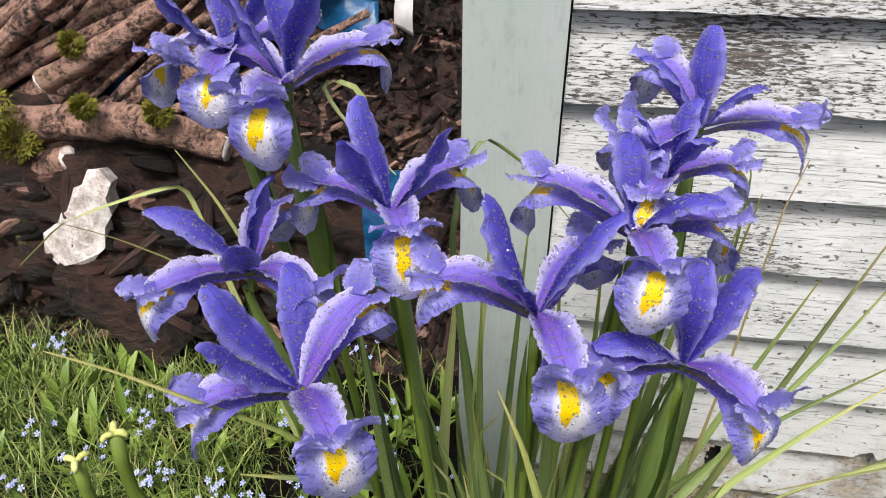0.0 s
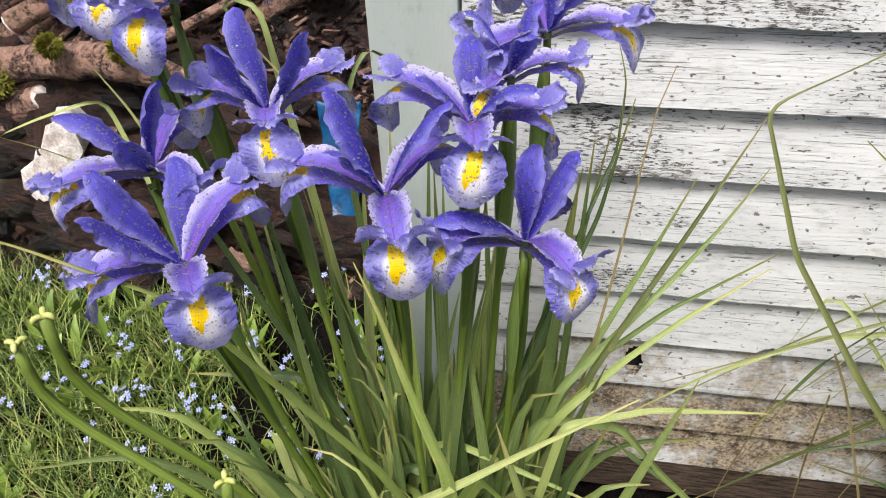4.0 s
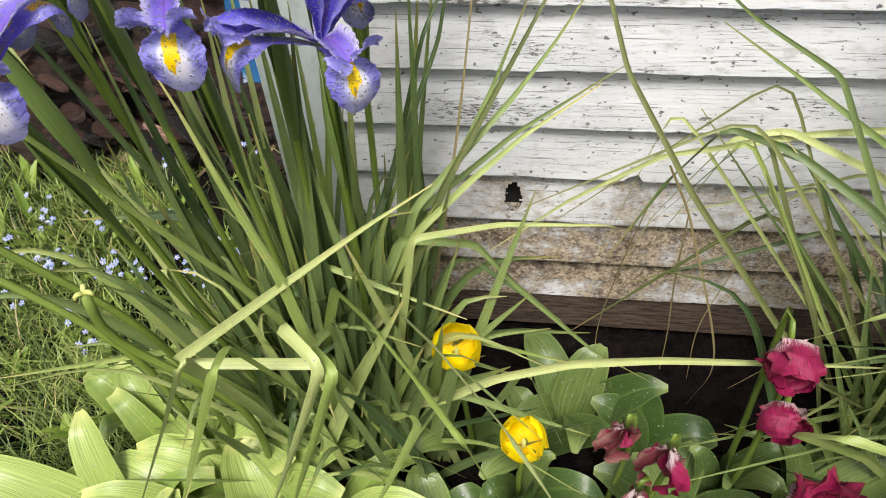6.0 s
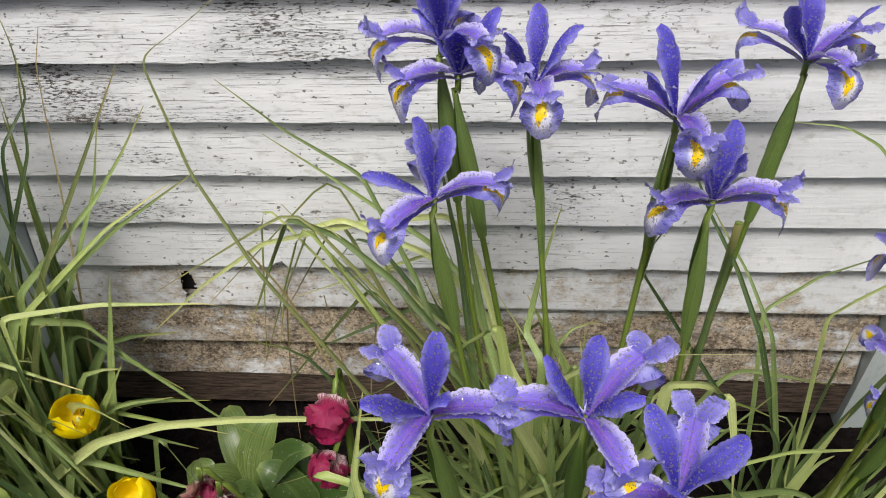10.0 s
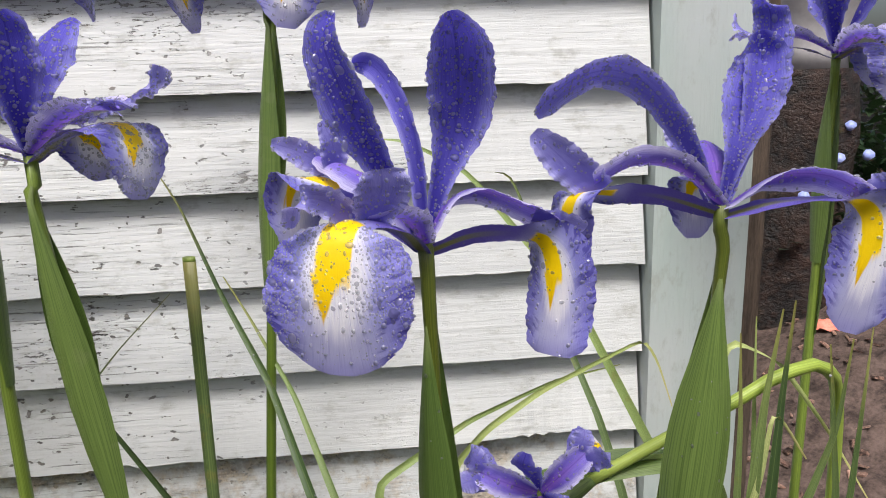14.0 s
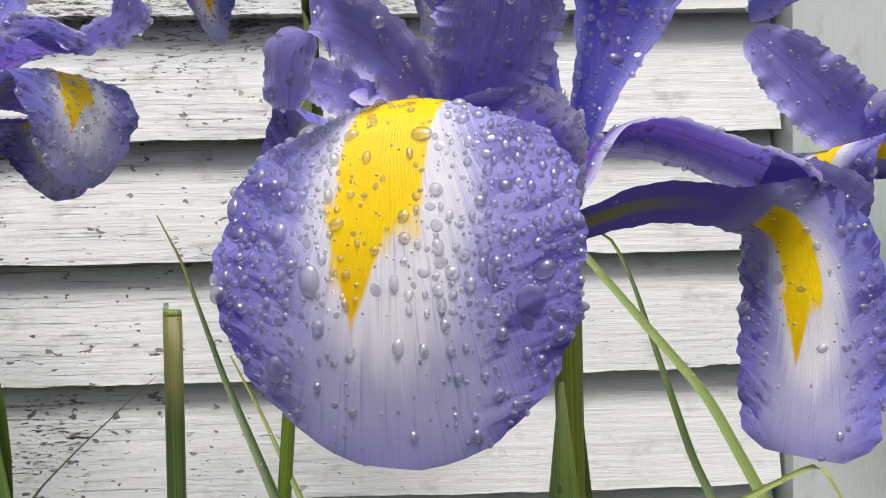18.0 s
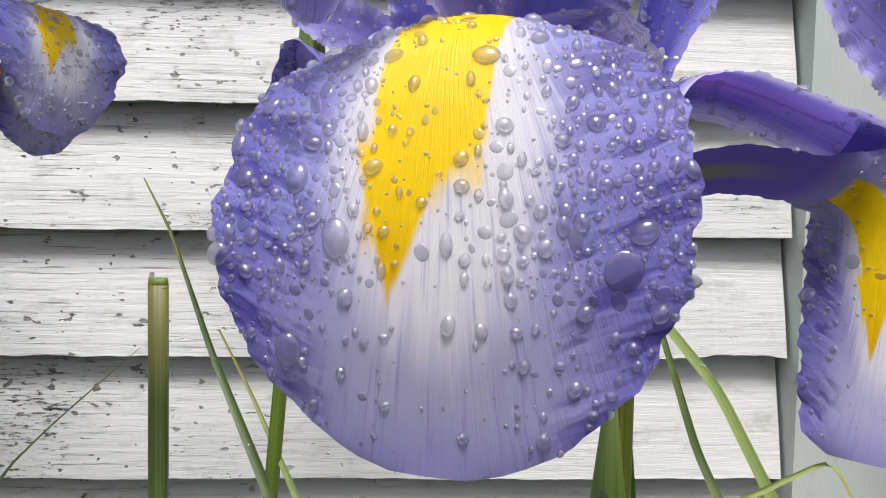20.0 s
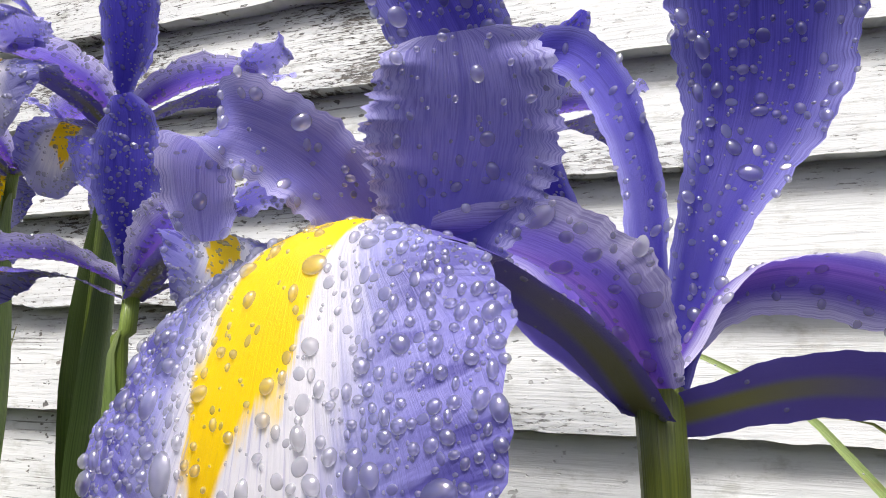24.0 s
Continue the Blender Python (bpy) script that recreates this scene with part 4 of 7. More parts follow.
hero_iris((1.0885, -0.2930, 0.4410), (1.105, -0.25, FOOT), 301, "wet blue-violet iris with a round fall, covered in rain drops", [
    ("fall", "fall_wet", [(-0.001, -0.001, 0.000), (-0.006, -0.009, 0.0050), (-0.0135, -0.0195, 0.0105), (-0.0215, -0.0262, 0.0125), (-0.0248, -0.0320, 0.0090), (-0.0258, -0.0352, -0.0010), (-0.0262, -0.0358, -0.0130), (-0.0262, -0.0340, -0.0278)],
     FALL_WIDE, [(0.75, -0.66, 0), (0.75, -0.66, 0), (0.85, -0.5, 0), (0.95, -0.30, 0), (0.963, -0.27, 0), (0.963, -0.27, 0)], [0.0, 0.1, 0.3, 0.35, 0.15, 0.06, 0.04, 0.05], 0.020, 0.016, LAV, [BIG, MED, FINE]),
    ("style_arm", "style", [(0.000, -0.001, 0.003), (-0.0045, -0.0090, 0.0095), (-0.0105, -0.0175, 0.0132), (-0.0178, -0.0232, 0.0132)], [w * 0.9 for w in ARM_W], (0.75, -0.66, 0), -0.6, 0.05, 0.03, ARM, [(26, 0.0007, 0.0013, 0.8), (90, 0.0003, 0.0007, 0.7)]),
    ("crest", "crest", [(-0.0165, -0.0225, 0.0125), (-0.0142, -0.0258, 0.0170), (-0.0126, -0.0292, 0.0222), (-0.0128, -0.0310, 0.0272)], [0.0036, 0.0058, 0.0074, 0.0080, 0.0074, 0.0056], [(0.93, 0.32, 0.10), (0.95, 0.28, -0.02), (0.96, 0.22, -0.14)], [0.35, 0.25, 0.15, 0.10], 0.10, 0.045, "upright pale violet crest with a frayed rim", [(40, 0.0003, 0.0007, 0.8), (90, 0.00014, 0.00035, 0.8)]),
    ("crest", "crest", [(-0.0195, -0.0228, 0.0122), (-0.0255, -0.0290, 0.0178), (-0.0315, -0.0334, 0.0208), (-0.0355, -0.0318, 0.0185), (-0.0372, -0.0280, 0.0122)], [0.0026, 0.0038, 0.0042, 0.0038, 0.0032, 0.0026], [(0.45, 0.1, 0.85), (0.45, 0.1, 0.85), (0.6, 0.2, 0.7), (0.9, 0.35, 0.2)], 0.30, 0.16, 0.05, "folded pale violet crest with a frayed rim", [(34, 0.0004, 0.0009, 0.85), (50, 0.0002, 0.0005, 0.7)]),
    ("fall", "fall_wet", [(0.001, 0.000, 0.000), (0.0165, 0.0035, 0.0012), (0.0345, 0.0085, -0.0006), (0.0415, 0.0095, -0.0040), (0.0445, 0.0095, -0.0130), (0.0445, 0.0085, -0.0260), (0.0420, 0.0065, -0.0425)],
     [0.0028, 0.0036, 0.0040, 0.0042, 0.0044, 0.0060, 0.0094, 0.0114, 0.0120, 0.0120, 0.0116, 0.0112, 0.0100], [(0.05, -0.55, 0.8), (0.05, -0.55, 0.8), (0.7, -0.6, 0.3), (0.85, -0.5, 0), (0.85, -0.5, 0.1)], [0, 0, 0, 0.5, 0.6, 0.35, 0.25], 0.05, 0.03, LAV, [(8, 0.0008, 0.0014, 0.5), (110, 0.0003, 0.0008, 0.6), (200, 0.00012, 0.0003, 0.7)]),
    ("style_arm", "style", [(0.001, 0.000, 0.004), (0.0075, 0.0050, 0.0110), (0.0180, 0.0110, 0.0140), (0.0330, 0.0090, 0.0085), (0.0440, 0.0075, 0.0030)], [0.0030, 0.0048, 0.0056, 0.0056, 0.0054, 0.0062, 0.0056], [(0.3, -0.8, 0.5)] * 2, -0.45, 0.05, 0.03, ARM, [(24, 0.0006, 0.0011, 0.7), (60, 0.0002, 0.0006, 0.7)]),
    ("crest", "crest", [(0.036, 0.008, 0.008), (0.045, 0.0075, 0.0035), (0.0535, 0.0070, 0.0010)], [0.0040, 0.0050, 0.0048, 0.0030], (0.1, -0.7, 0.7), 0.15, 0.10, 0.03, "", [(16, 0.0003, 0.0007, 0.7)]),
    ("fall", "fall_wet", [(-0.001, 0.001, 0.000), (-0.015, 0.012, 0.0090), (-0.028, 0.022, 0.0165), (-0.0385, 0.0290, 0.0185), (-0.0425, 0.0310, 0.0120), (-0.0430, 0.0315, 0.0030), (-0.0425, 0.0315, -0.0110)],
     [0.0032, 0.0042, 0.0050, 0.0058, 0.0070, 0.0092, 0.0110, 0.0118, 0.0118, 0.0108, 0.0090, 0.0060, 0.0030], [(0.6, 0.8, 0), (0.7, 0.7, 0), (0.93, 0.35, 0), (0.93, 0.35, 0)], [0, 0, 0, -0.1, -0.1, -0.1], 0.05, 0.03, LAV, [(60, 0.0003, 0.0008, 0.6), (100, 0.00012, 0.0003, 0.7)]),
    ("style_arm", "style", [(-0.001, 0.001, 0.003), (-0.012, 0.009, 0.0150), (-0.024, 0.022, 0.0215), (-0.034, 0.032, 0.0255)], ARM_W, (0.6, 0.8, 0), -0.6, 0.06, 0.03, ARM, [(40, 0.0003, 0.0008, 0.7)]),
    ("crest", "crest", [(-0.031, 0.029, 0.0245), (-0.041, 0.034, 0.0275), (-0.0500, 0.0365, 0.0305)], [0.0040, 0.0052, 0.0046, 0.0020], (0.35, -0.2, 0.9), 0.2, 0.12, 0.035, "", [(30, 0.0003, 0.0008, 0.7)]),
    ("crest", "crest", [(-0.028, 0.025, 0.0240), (-0.0280, 0.022, 0.0310), (-0.0310, 0.021, 0.0380)], [0.0036, 0.0048, 0.0042, 0.0020], (0.85, 0.2, 0.2), 0.2, 0.12, 0.035, "", [(24, 0.0003, 0.0008, 0.7)]),
    ("standard", "standard", [(-0.001, 0.001, 0.002), (-0.0085, -0.0060, 0.0170), (-0.0165, -0.0135, 0.0330), (-0.0235, -0.0205, 0.0500), (-0.0260, -0.0225, 0.0600), (-0.0235, -0.0215, 0.0672)], [w * 0.62 for w in STAND_W], (0.92, -0.25, 0.3), 0.5, 0.10, 0.03, DEEP, SET_RAIN),
    ("standard", "standard", [(0.000, 0.002, 0.004), (-0.0015, 0.0110, 0.0260), (-0.0060, 0.0205, 0.0430), (-0.0130, 0.0280, 0.0545), (-0.0200, 0.0300, 0.0560), (-0.0240, 0.0285, 0.0520)], [0.0018, 0.0026, 0.0031, 0.0034, 0.0036, 0.0040, 0.0040, 0.0030], (0.8, -0.4, 0.45), 0.25, 0.10, 0.03, "narrow violet petal hooked over at its tip", [(10, 0.0008, 0.0013, 0.6), (50, 0.0003, 0.0008, 0.6)]),
    ("standard", "standard", [(0.001, 0.001, 0.002), (0.0050, 0.0040, 0.0160), (0.0120, 0.0080, 0.0370), (0.0120, 0.0010, 0.0570), (0.0085, -0.0085, 0.0680)], STAND_W, (0.97, 0.20, -0.05), 0.35, 0.08, 0.03, DEEP, SET_RAIN),
], 60)
hero_iris((1.1962, -0.2700, 0.4440), (1.165, -0.25, FOOT), 302, "wet blue-violet iris with a curled petal beside the corner board", [
    ("fall", "fall_wet", [(-0.001, 0.000, 0.000), (-0.024, -0.0015, 0.0050), (-0.047, -0.005, 0.0075), (-0.0555, -0.0065, 0.0060), (-0.0570, -0.0040, -0.0040), (-0.0550, -0.0010, -0.0150), (-0.0520, 0.0020, -0.0280)],
     [0.0030, 0.0038, 0.0042, 0.0046, 0.0056, 0.0075, 0.0088, 0.0092, 0.0088, 0.0076, 0.0050], [(-0.1, -0.6, 0.8), (-0.1, -0.6, 0.8), (0.6, -0.8, 0), (0.6, -0.8, 0)], [0, 0, 0, 0.3, 0.2, 0.2], 0.06, 0.03, LAV, [(60, 0.0003, 0.0009, 0.6)]),
    ("style_arm", "style", [(0.000, 0.000, 0.003), (-0.0160, -0.0020, 0.0145), (-0.0330, -0.0045, 0.0180), (-0.0490, -0.0065, 0.0115)], [0.0030, 0.0050, 0.0060, 0.0062, 0.0058, 0.0056], [(-0.25, -0.8, 0.55)] * 2, -0.5, 0.05, 0.03, ARM, [(40, 0.0005, 0.0010, 0.7), (70, 0.0002, 0.0006, 0.7)]),
    ("crest", "crest", [(-0.0460, -0.0065, 0.0110), (-0.0565, -0.0070, 0.0170), (-0.0640, -0.0068, 0.0240), (-0.0695, -0.0062, 0.0290)], [0.0052, 0.0066, 0.0068, 0.0058, 0.0028], (0.55, -0.3, 0.75), 0.2, 0.12, 0.035, "frayed pale violet crest", [(50, 0.0003, 0.0009, 0.7)]),
    # this standard wears the paler copy, as if lit on its underside
    ("standard", "curled", [(-0.001, 0.000, 0.002), (-0.0130, 0.0000, 0.0220), (-0.0265, -0.0006, 0.0405), (-0.0390, 0.0010, 0.0478), (-0.0520, 0.0010, 0.0460), (-0.0620, -0.0005, 0.0400), (-0.0675, -0.0015, 0.0345)], [0.0018, 0.0026, 0.0040, 0.0056, 0.0068, 0.0074, 0.0078, 0.0074, 0.0050], [(0.5, -0.6, 0.5), (0.35, -0.7, 0.6), (0.0, -0.7, 0.7), (-0.4, -0.7, 0.5)], 0.2, 0.10, 0.03, "violet petal curled over to one side", SET_RAIN),
    ("standard", "standard", [(0.001, 0.002, 0.002), (0.0070, 0.0050, 0.0180), (0.0160, 0.0130, 0.0360), (0.0225, 0.0190, 0.0510), (0.0205, 0.0180, 0.0610)], [w * 1.0 for w in STAND_W], (0.95, -0.3, 0.1), 0.4, 0.10, 0.03, DEEP, SET_RAIN),
    ("standard", "standard", [(0.002, 0.001, 0.002), (0.0130, 0.0080, 0.0240), (0.0230, 0.0180, 0.0480), (0.0270, 0.0230, 0.0660), (0.0190, 0.0200, 0.0730)], [w * 0.72 for w in STAND_W], (0.85, -0.3, -0.35), 0.4, 0.10, 0.03, DEEP, SET_RAIN),
    ("style_arm", "style", [(0.001, 0.000, 0.002), (0.0150, -0.0060, 0.0095), (0.0310, -0.0120, 0.0105), (0.0460, -0.0155, 0.0030)], [0.0030, 0.0048, 0.0058, 0.0062, 0.0056, 0.0050], [(0.4, -0.7, 0.6)] * 2, -0.5, 0.05, 0.03, ARM, [(30, 0.0005, 0.0010, 0.7), (50, 0.0002, 0.0006, 0.7)]),
    ("crest", "crest", [(0.042, -0.0145, 0.006), (0.050, -0.0170, 0.0080), (0.057, -0.0190, 0.0120)], [0.0046, 0.0062, 0.0058, 0.0030], (0.4, -0.4, 0.8), 0.2, 0.12, 0.035, "", [(30, 0.0003, 0.0009, 0.7)]),
    ("fall", "fall_wet", [(0.001, 0.000, -0.001), (0.018, -0.0070, 0.0020), (0.036, -0.0140, 0.0030), (0.0435, -0.0175, -0.0010), (0.0450, -0.0190, -0.0120), (0.0430, -0.0190, -0.0260), (0.0400, -0.0175, -0.0440)],
     [0.0030, 0.0040, 0.0046, 0.0050, 0.0060, 0.0090, 0.0120, 0.0128, 0.0128, 0.0118, 0.0096, 0.0050], [(0.4, -0.9, 0), (0.4, -0.9, 0), (0.85, -0.5, 0), (0.85, -0.5, 0)], [0, 0, 0, 0.2, 0.1, 0.1], 0.06, 0.03, LAV, [(90, 0.0003, 0.0009, 0.6), (100, 0.00012, 0.0003, 0.7)]),
    ("fall", "fall_wet", [(0.000, 0.001, 0.000), (0.004, 0.018, 0.0060), (0.008, 0.034, 0.0065), (0.0095, 0.0410, 0.0020), (0.0100, 0.0430, -0.0080), (0.0100, 0.0420, -0.0210)],
     [0.0030, 0.0042, 0.0050, 0.0060, 0.0085, 0.0110, 0.0116, 0.0108, 0.0085, 0.0040], (0.97, -0.2, 0), -0.1, 0.06, 0.03, LAV, [(40, 0.0003, 0.0009, 0.6)]),
    ("style_arm", "style", [(0.000, 0.001, 0.003), (0.003, 0.014, 0.0150), (0.006, 0.028, 0.0200), (0.007, 0.036, 0.0180)], ARM_W, (0.97, -0.2, 0), -0.6, 0.05, 0.03, ARM, [(30, 0.0004, 0.0009, 0.7)]),
    ("crest", "crest", [(0.000, 0.030, 0.019), (-0.004, 0.031, 0.027), (-0.008, 0.030, 0.036)], [0.0046, 0.0060, 0.0056, 0.0030], (0.9, -0.2, 0.3), 0.2, 0.12, 0.035, "", [(24, 0.0003, 0.0009, 0.7)]),
], 75, 1.55)
garden_iris((0.936, -0.209, 0.466), (0.970, -0.18, FOOT), 303, [(201, 3, 46), (338, 13, 48), (85, 8, 44)], [(66, 64, 64), (288, 73, 58), (172, 62, 62)], res=2, wet=3600)
# a small one lying over on its stem, and one below it
garden_iris((1.143, -0.215, 0.300), (1.255, -0.19, FOOT), 304, [(250, 0, 30), (10, 0, 30), (130, 0, 30)], [(70, 60, 38), (190, 60, 38), (310, 60, 38)], 0.66, 500, tilt=(62, -30), bow=(0.036, 0, 0.185), label="small pale iris flower on a stem bent over sideways")
garden_iris((1.152, -0.245, 0.262), (1.150, -0.22, FOOT), 305, [(300, 2, 35), (60, 2, 35), (180, 4, 35)], [(0, 60, 34), (120, 60, 34), (240, 60, 34)], 0.74, 600)



# ---- a leaf cut off short ----
cut = thing("cut_stem", "dark green stem cut off short beside the irises", "stem", (0.985, -0.165, GROUND))
g = tube(spline([(0, 0, 0), (-0.006, 0, 0.25), (-0.004, 0, 0.498)], 14), [0.0042, 0.0036, 0.0036], 8, 0.7)
put("stalk", mesh_of("stalk", g[0], g[1], M["blade"], g[2]), cut)
put("cut_top", mesh_of("cut_top", *(lambda q: (q[0], q[1], M["stem"], q[2]))(tube([(-0.004, 0, 0.497), (-0.004, 0, 0.500)], [0.0036, 0.0034], 8, 0.7))), cut, "pale cut end")


# ---- iris leaves ----
def bent(pts, n):
    """n points along straight runs with short, sharp bends between them."""
    p = np.asarray(pts, float)
    run = np.r_[0, np.cumsum(np.linalg.norm(np.diff(p, axis=0), axis=1))]
    even = np.linspace(0, run[-1], n)
    q = np.stack([np.interp(even, run, p[:, i]) for i in range(3)], 1)
    q[1:-1] = (q[:-2] + 2 * q[1:-1] + q[2:]) / 4
    return q


def blade(parent, pts, width, seed, mat="blade", steps=18, stiff=False, wet=None):
    rng = random.Random(seed)
    p = bent(pts, steps * 2) if stiff else spline(pts, steps)
    d = p[-1] - p[0]
    side = np.cross(d, (rng.uniform(-0.4, 0.4), -1, 0.2))
    geo = ribbon(p, [width * 0.8, width, width, width * 0.9, width * 0.6, 0.0004], side, 5, 0.0, 0.0, rng, fold=0.35)
    if wet is not None:
        wet.append((geo[0], geo[1]))
    return put("leaf", mesh_of("leaf", geo[0], geo[1], M[mat], geo[2]), parent)


FEET = {"L": (0.15, -0.19), "R": (0.85, -0.19), "Q": (1.14, -0.21)}
CLUMPS = {"L": thing("iris_leaves", "dense clump of long green iris leaves, some bent over", "leaves", (0.15, -0.19, GROUND), "iris leaf clumps"),
          "R": thing("iris_leaves", "clump of long narrow green iris leaves leaning on the wall", "leaves", (0.85, -0.19, GROUND), "iris leaf clumps"),
          "Q": thing("iris_leaves", "thin clump of green iris leaves beside the corner board", "leaves", (1.14, -0.21, GROUND), "iris leaf clumps")}
count = [0]
WET = {"L": [], "R": [], "Q": []}


def strap(which, width, pts, mat="blade", stiff=True):
    """One long leaf through the given places, its foot in its clump."""
    count[0] += 1
    rng = random.Random(count[0])
    fx, fy = FEET[which]
    foot = np.array([fx + rng.gauss(0, 0.035), fy + rng.gauss(0, 0.02), GROUND - 0.005])
    p = [np.array(q, float) for q in pts]
    if p[0][2] > GROUND + 0.06:
        rise = foot * 0.45 + p[0] * 0.55
        rise[2] = foot[2] + (p[0][2] - foot[2]) * 0.62
        p = [foot, rise] + p
    base = np.array([fx, fy, GROUND])
    return blade(CLUMPS[which], [q - base for q in p], width, count[0] + 7000, mat, 14 + 4 * len(p), stiff, WET[which])


def clump(which, n, reach, height, seed, spread=0.07, front=0.0, wide=(0.003, 0.0058), pale=0.25):
    rng = random.Random(seed)
    x, y = FEET[which]
    top = CLUMPS[which]
    for i in range(n):
        b = np.array([rng.gauss(0, spread), rng.gauss(0, spread * 0.5), 0])
        a = rng.uniform(0, 6.28)
        out = np.array([math.cos(a), math.sin(a) * 0.42 - front, 0]) * reach * rng.uniform(0.15, 1.0)
        h = height * rng.uniform(0.5, 1.05)
        tip = b + out + np.array([0, 0, h])
        kind = rng.random()
        if kind < 0.5:
            pts = [b, b + (tip - b) * 0.5 + np.array([0, 0, 0.05 * h]), b + (tip - b) * 1.0]
        elif kind < 0.78:
            pts = [b, b + (tip - b) * 0.45 + np.array([0, 0, 0.08 * h]), b + (tip - b) * 0.85 + np.array([0, 0, 0.04 * h]), b + out * 1.35 + np.array([0, 0, h * 0.92])]
        else:
            knee = b + (tip - b) * rng.uniform(0.6, 0.9)
            drop = np.array([out[0] * 0.9 + rng.uniform(-0.05, 0.05), out[1] * 0.6, -h * rng.uniform(0.05, 0.5)])
            pts = [b, b + (knee - b) * 0.55, knee - (knee - b) * 0.05, knee + drop * 0.08, knee + drop * 0.55, knee + drop]
        for q in pts[1:]:
            q[1] = min(q[1], -0.014 - y)
        blade(top, pts, rng.uniform(*wide), seed * 1000 + i, "blade" if rng.random() > pale else "blade_pale", 18, kind >= 0.78, WET[which])


clump("L", 120, 0.24, 0.42, 7, 0.06, 0.12, (0.004, 0.0090), 0.25)
clump("L", 40, 0.20, 0.24, 17, 0.08, 0.5, (0.0035, 0.007), 0.7)
clump("R", 75, 0.24, 0.36, 8, 0.055, 0.1)
clump("R", 60, 0.24, 0.24, 18, 0.08, 0.6, (0.003, 0.006), 0.75)
clump("L", 70, 0.15, 0.36, 27, 0.07, 0.10, (0.0035, 0.0070), 0.06)
clump("R", 40, 0.14, 0.38, 28, 0.06, 0.05, (0.0028, 0.005), 0.1)


def leaning(n, seed):
    """Thin yellowing leaves of the second clump that lean along the wall and break over at a knee."""
    rng = random.Random(seed)
    for i in range(n):
        foot = np.array([rng.gauss(0, 0.05), rng.gauss(0.02, 0.02), 0])
        knee = np.array([rng.uniform(-0.36, -0.02), rng.uniform(0.08, 0.15), rng.uniform(0.30, 0.50)])
        if rng.random() < 0.45:
            end = knee + np.array([rng.uniform(-0.22, -0.05), rng.uniform(0, 0.03), rng.uniform(-0.30, -0.06)])
            pts = [foot, foot + (knee - foot) * 0.5, knee, end]
        else:
            pts = [foot, foot + (knee - foot) * 0.5 + np.array([0, 0, 0.03]), knee + np.array([-0.03, 0, rng.uniform(-0.02, 0.08)])]
        for q in pts:
            q[1] = min(q[1], 0.165)
        blade(CLUMPS["R"], pts, rng.uniform(0.0016, 0.0032), seed * 1000 + i, rng.choice(["blade", "blade_pale", "blade_dull"]), 16, True, WET["R"])


leaning(22, 31)
clump("L", 70, 0.10, 0.48, 37, 0.055, 0.02, (0.0045, 0.0085), 0.08)
rng = random.Random(61)
for i in range(75):
    b = np.array([rng.uniform(-0.05, 0.10), rng.uniform(-0.03, 0.10), 0])
    tip = b + np.array([rng.gauss(0.0, 0.045), rng.uniform(-0.01, 0.05), rng.uniform(0.30, 0.62)])
    tip[1] = min(tip[1], 0.17)
    blade(CLUMPS["L"], [b, b * 0.5 + tip * 0.5 + np.array([rng.uniform(-0.012, 0.012), 0, 0.01]), tip], rng.uniform(0.0035, 0.0075), 61000 + i, "blade" if i % 7 else "blade_pale", 14, False, WET["L"])
clump("Q", 12, 0.10, 0.34, 9, 0.05, 0.0)
strap("R", 0.0034, [(0.672, -0.200, 0.130), (0.620, -0.170, 0.183), (0.517, -0.125, 0.312), (0.452, -0.075, 0.402), (0.413, -0.030, 0.505), (0.420, -0.028, 0.514), (0.470, -0.026, 0.545), (0.520, -0.026, 0.580)], "blade_dull")
strap("L", 0.0040, [(0.259, -0.180, 0.212), (0.297, -0.150, 0.323), (0.357, -0.100, 0.431), (0.404, -0.060, 0.517)], "blade_dull")
strap("L", 0.0045, [(0.126, -0.200, 0.060), (0.246, -0.140, 0.257), (0.358, -0.090, 0.342), (0.452, -0.060, 0.398)])
strap("L", 0.0045, [(0.217, -0.180, 0.136), (0.271, -0.120, 0.234), (0.337, -0.070, 0.379), (0.365, -0.060, 0.461)])
strap("L", 0.004, [(0.228, -0.170, 0.271), (0.250, -0.130, 0.327), (0.291, -0.080, 0.431), (0.308, -0.060, 0.527)])
strap("R", 0.0045, [(0.782, -0.200, 0.192), (0.746, -0.130, 0.295), (0.701, -0.100, 0.332), (0.597, -0.070, 0.395), (0.527, -0.050, 0.435)])
strap("L", 0.006, [(0.303, -0.250, 0.138), (0.352, -0.250, 0.181), (0.422, -0.240, 0.199), (0.502, -0.230, 0.199), (0.589, -0.220, 0.190), (0.739, -0.200, 0.167)], "blade_pale")
strap("L", 0.0055, [(0.214, -0.200, 0.162), (0.259, -0.170, 0.279), (0.327, -0.160, 0.267), (0.369, -0.170, 0.219), (0.451, -0.180, 0.133), (0.513, -0.190, 0.099)])
strap("R", 0.004, [(0.790, -0.160, 0.178), (0.747, -0.100, 0.317), (0.719, -0.080, 0.355), (0.630, -0.070, 0.338), (0.502, -0.060, 0.298), (0.416, -0.060, 0.232), (0.316, -0.070, 0.140)], "blade_pale")
strap("R", 0.004, [(0.809, -0.180, 0.167), (0.751, -0.100, 0.245), (0.696, -0.080, 0.300), (0.603, -0.070, 0.341), (0.560, -0.060, 0.320), (0.510, -0.050, 0.208), (0.485, -0.050, 0.105)], "blade_pale")
strap("R", 0.004, [(0.773, -0.200, 0.115), (0.735, -0.100, 0.169), (0.636, -0.060, 0.297), (0.609, -0.050, 0.299), (0.567, -0.050, 0.243)])
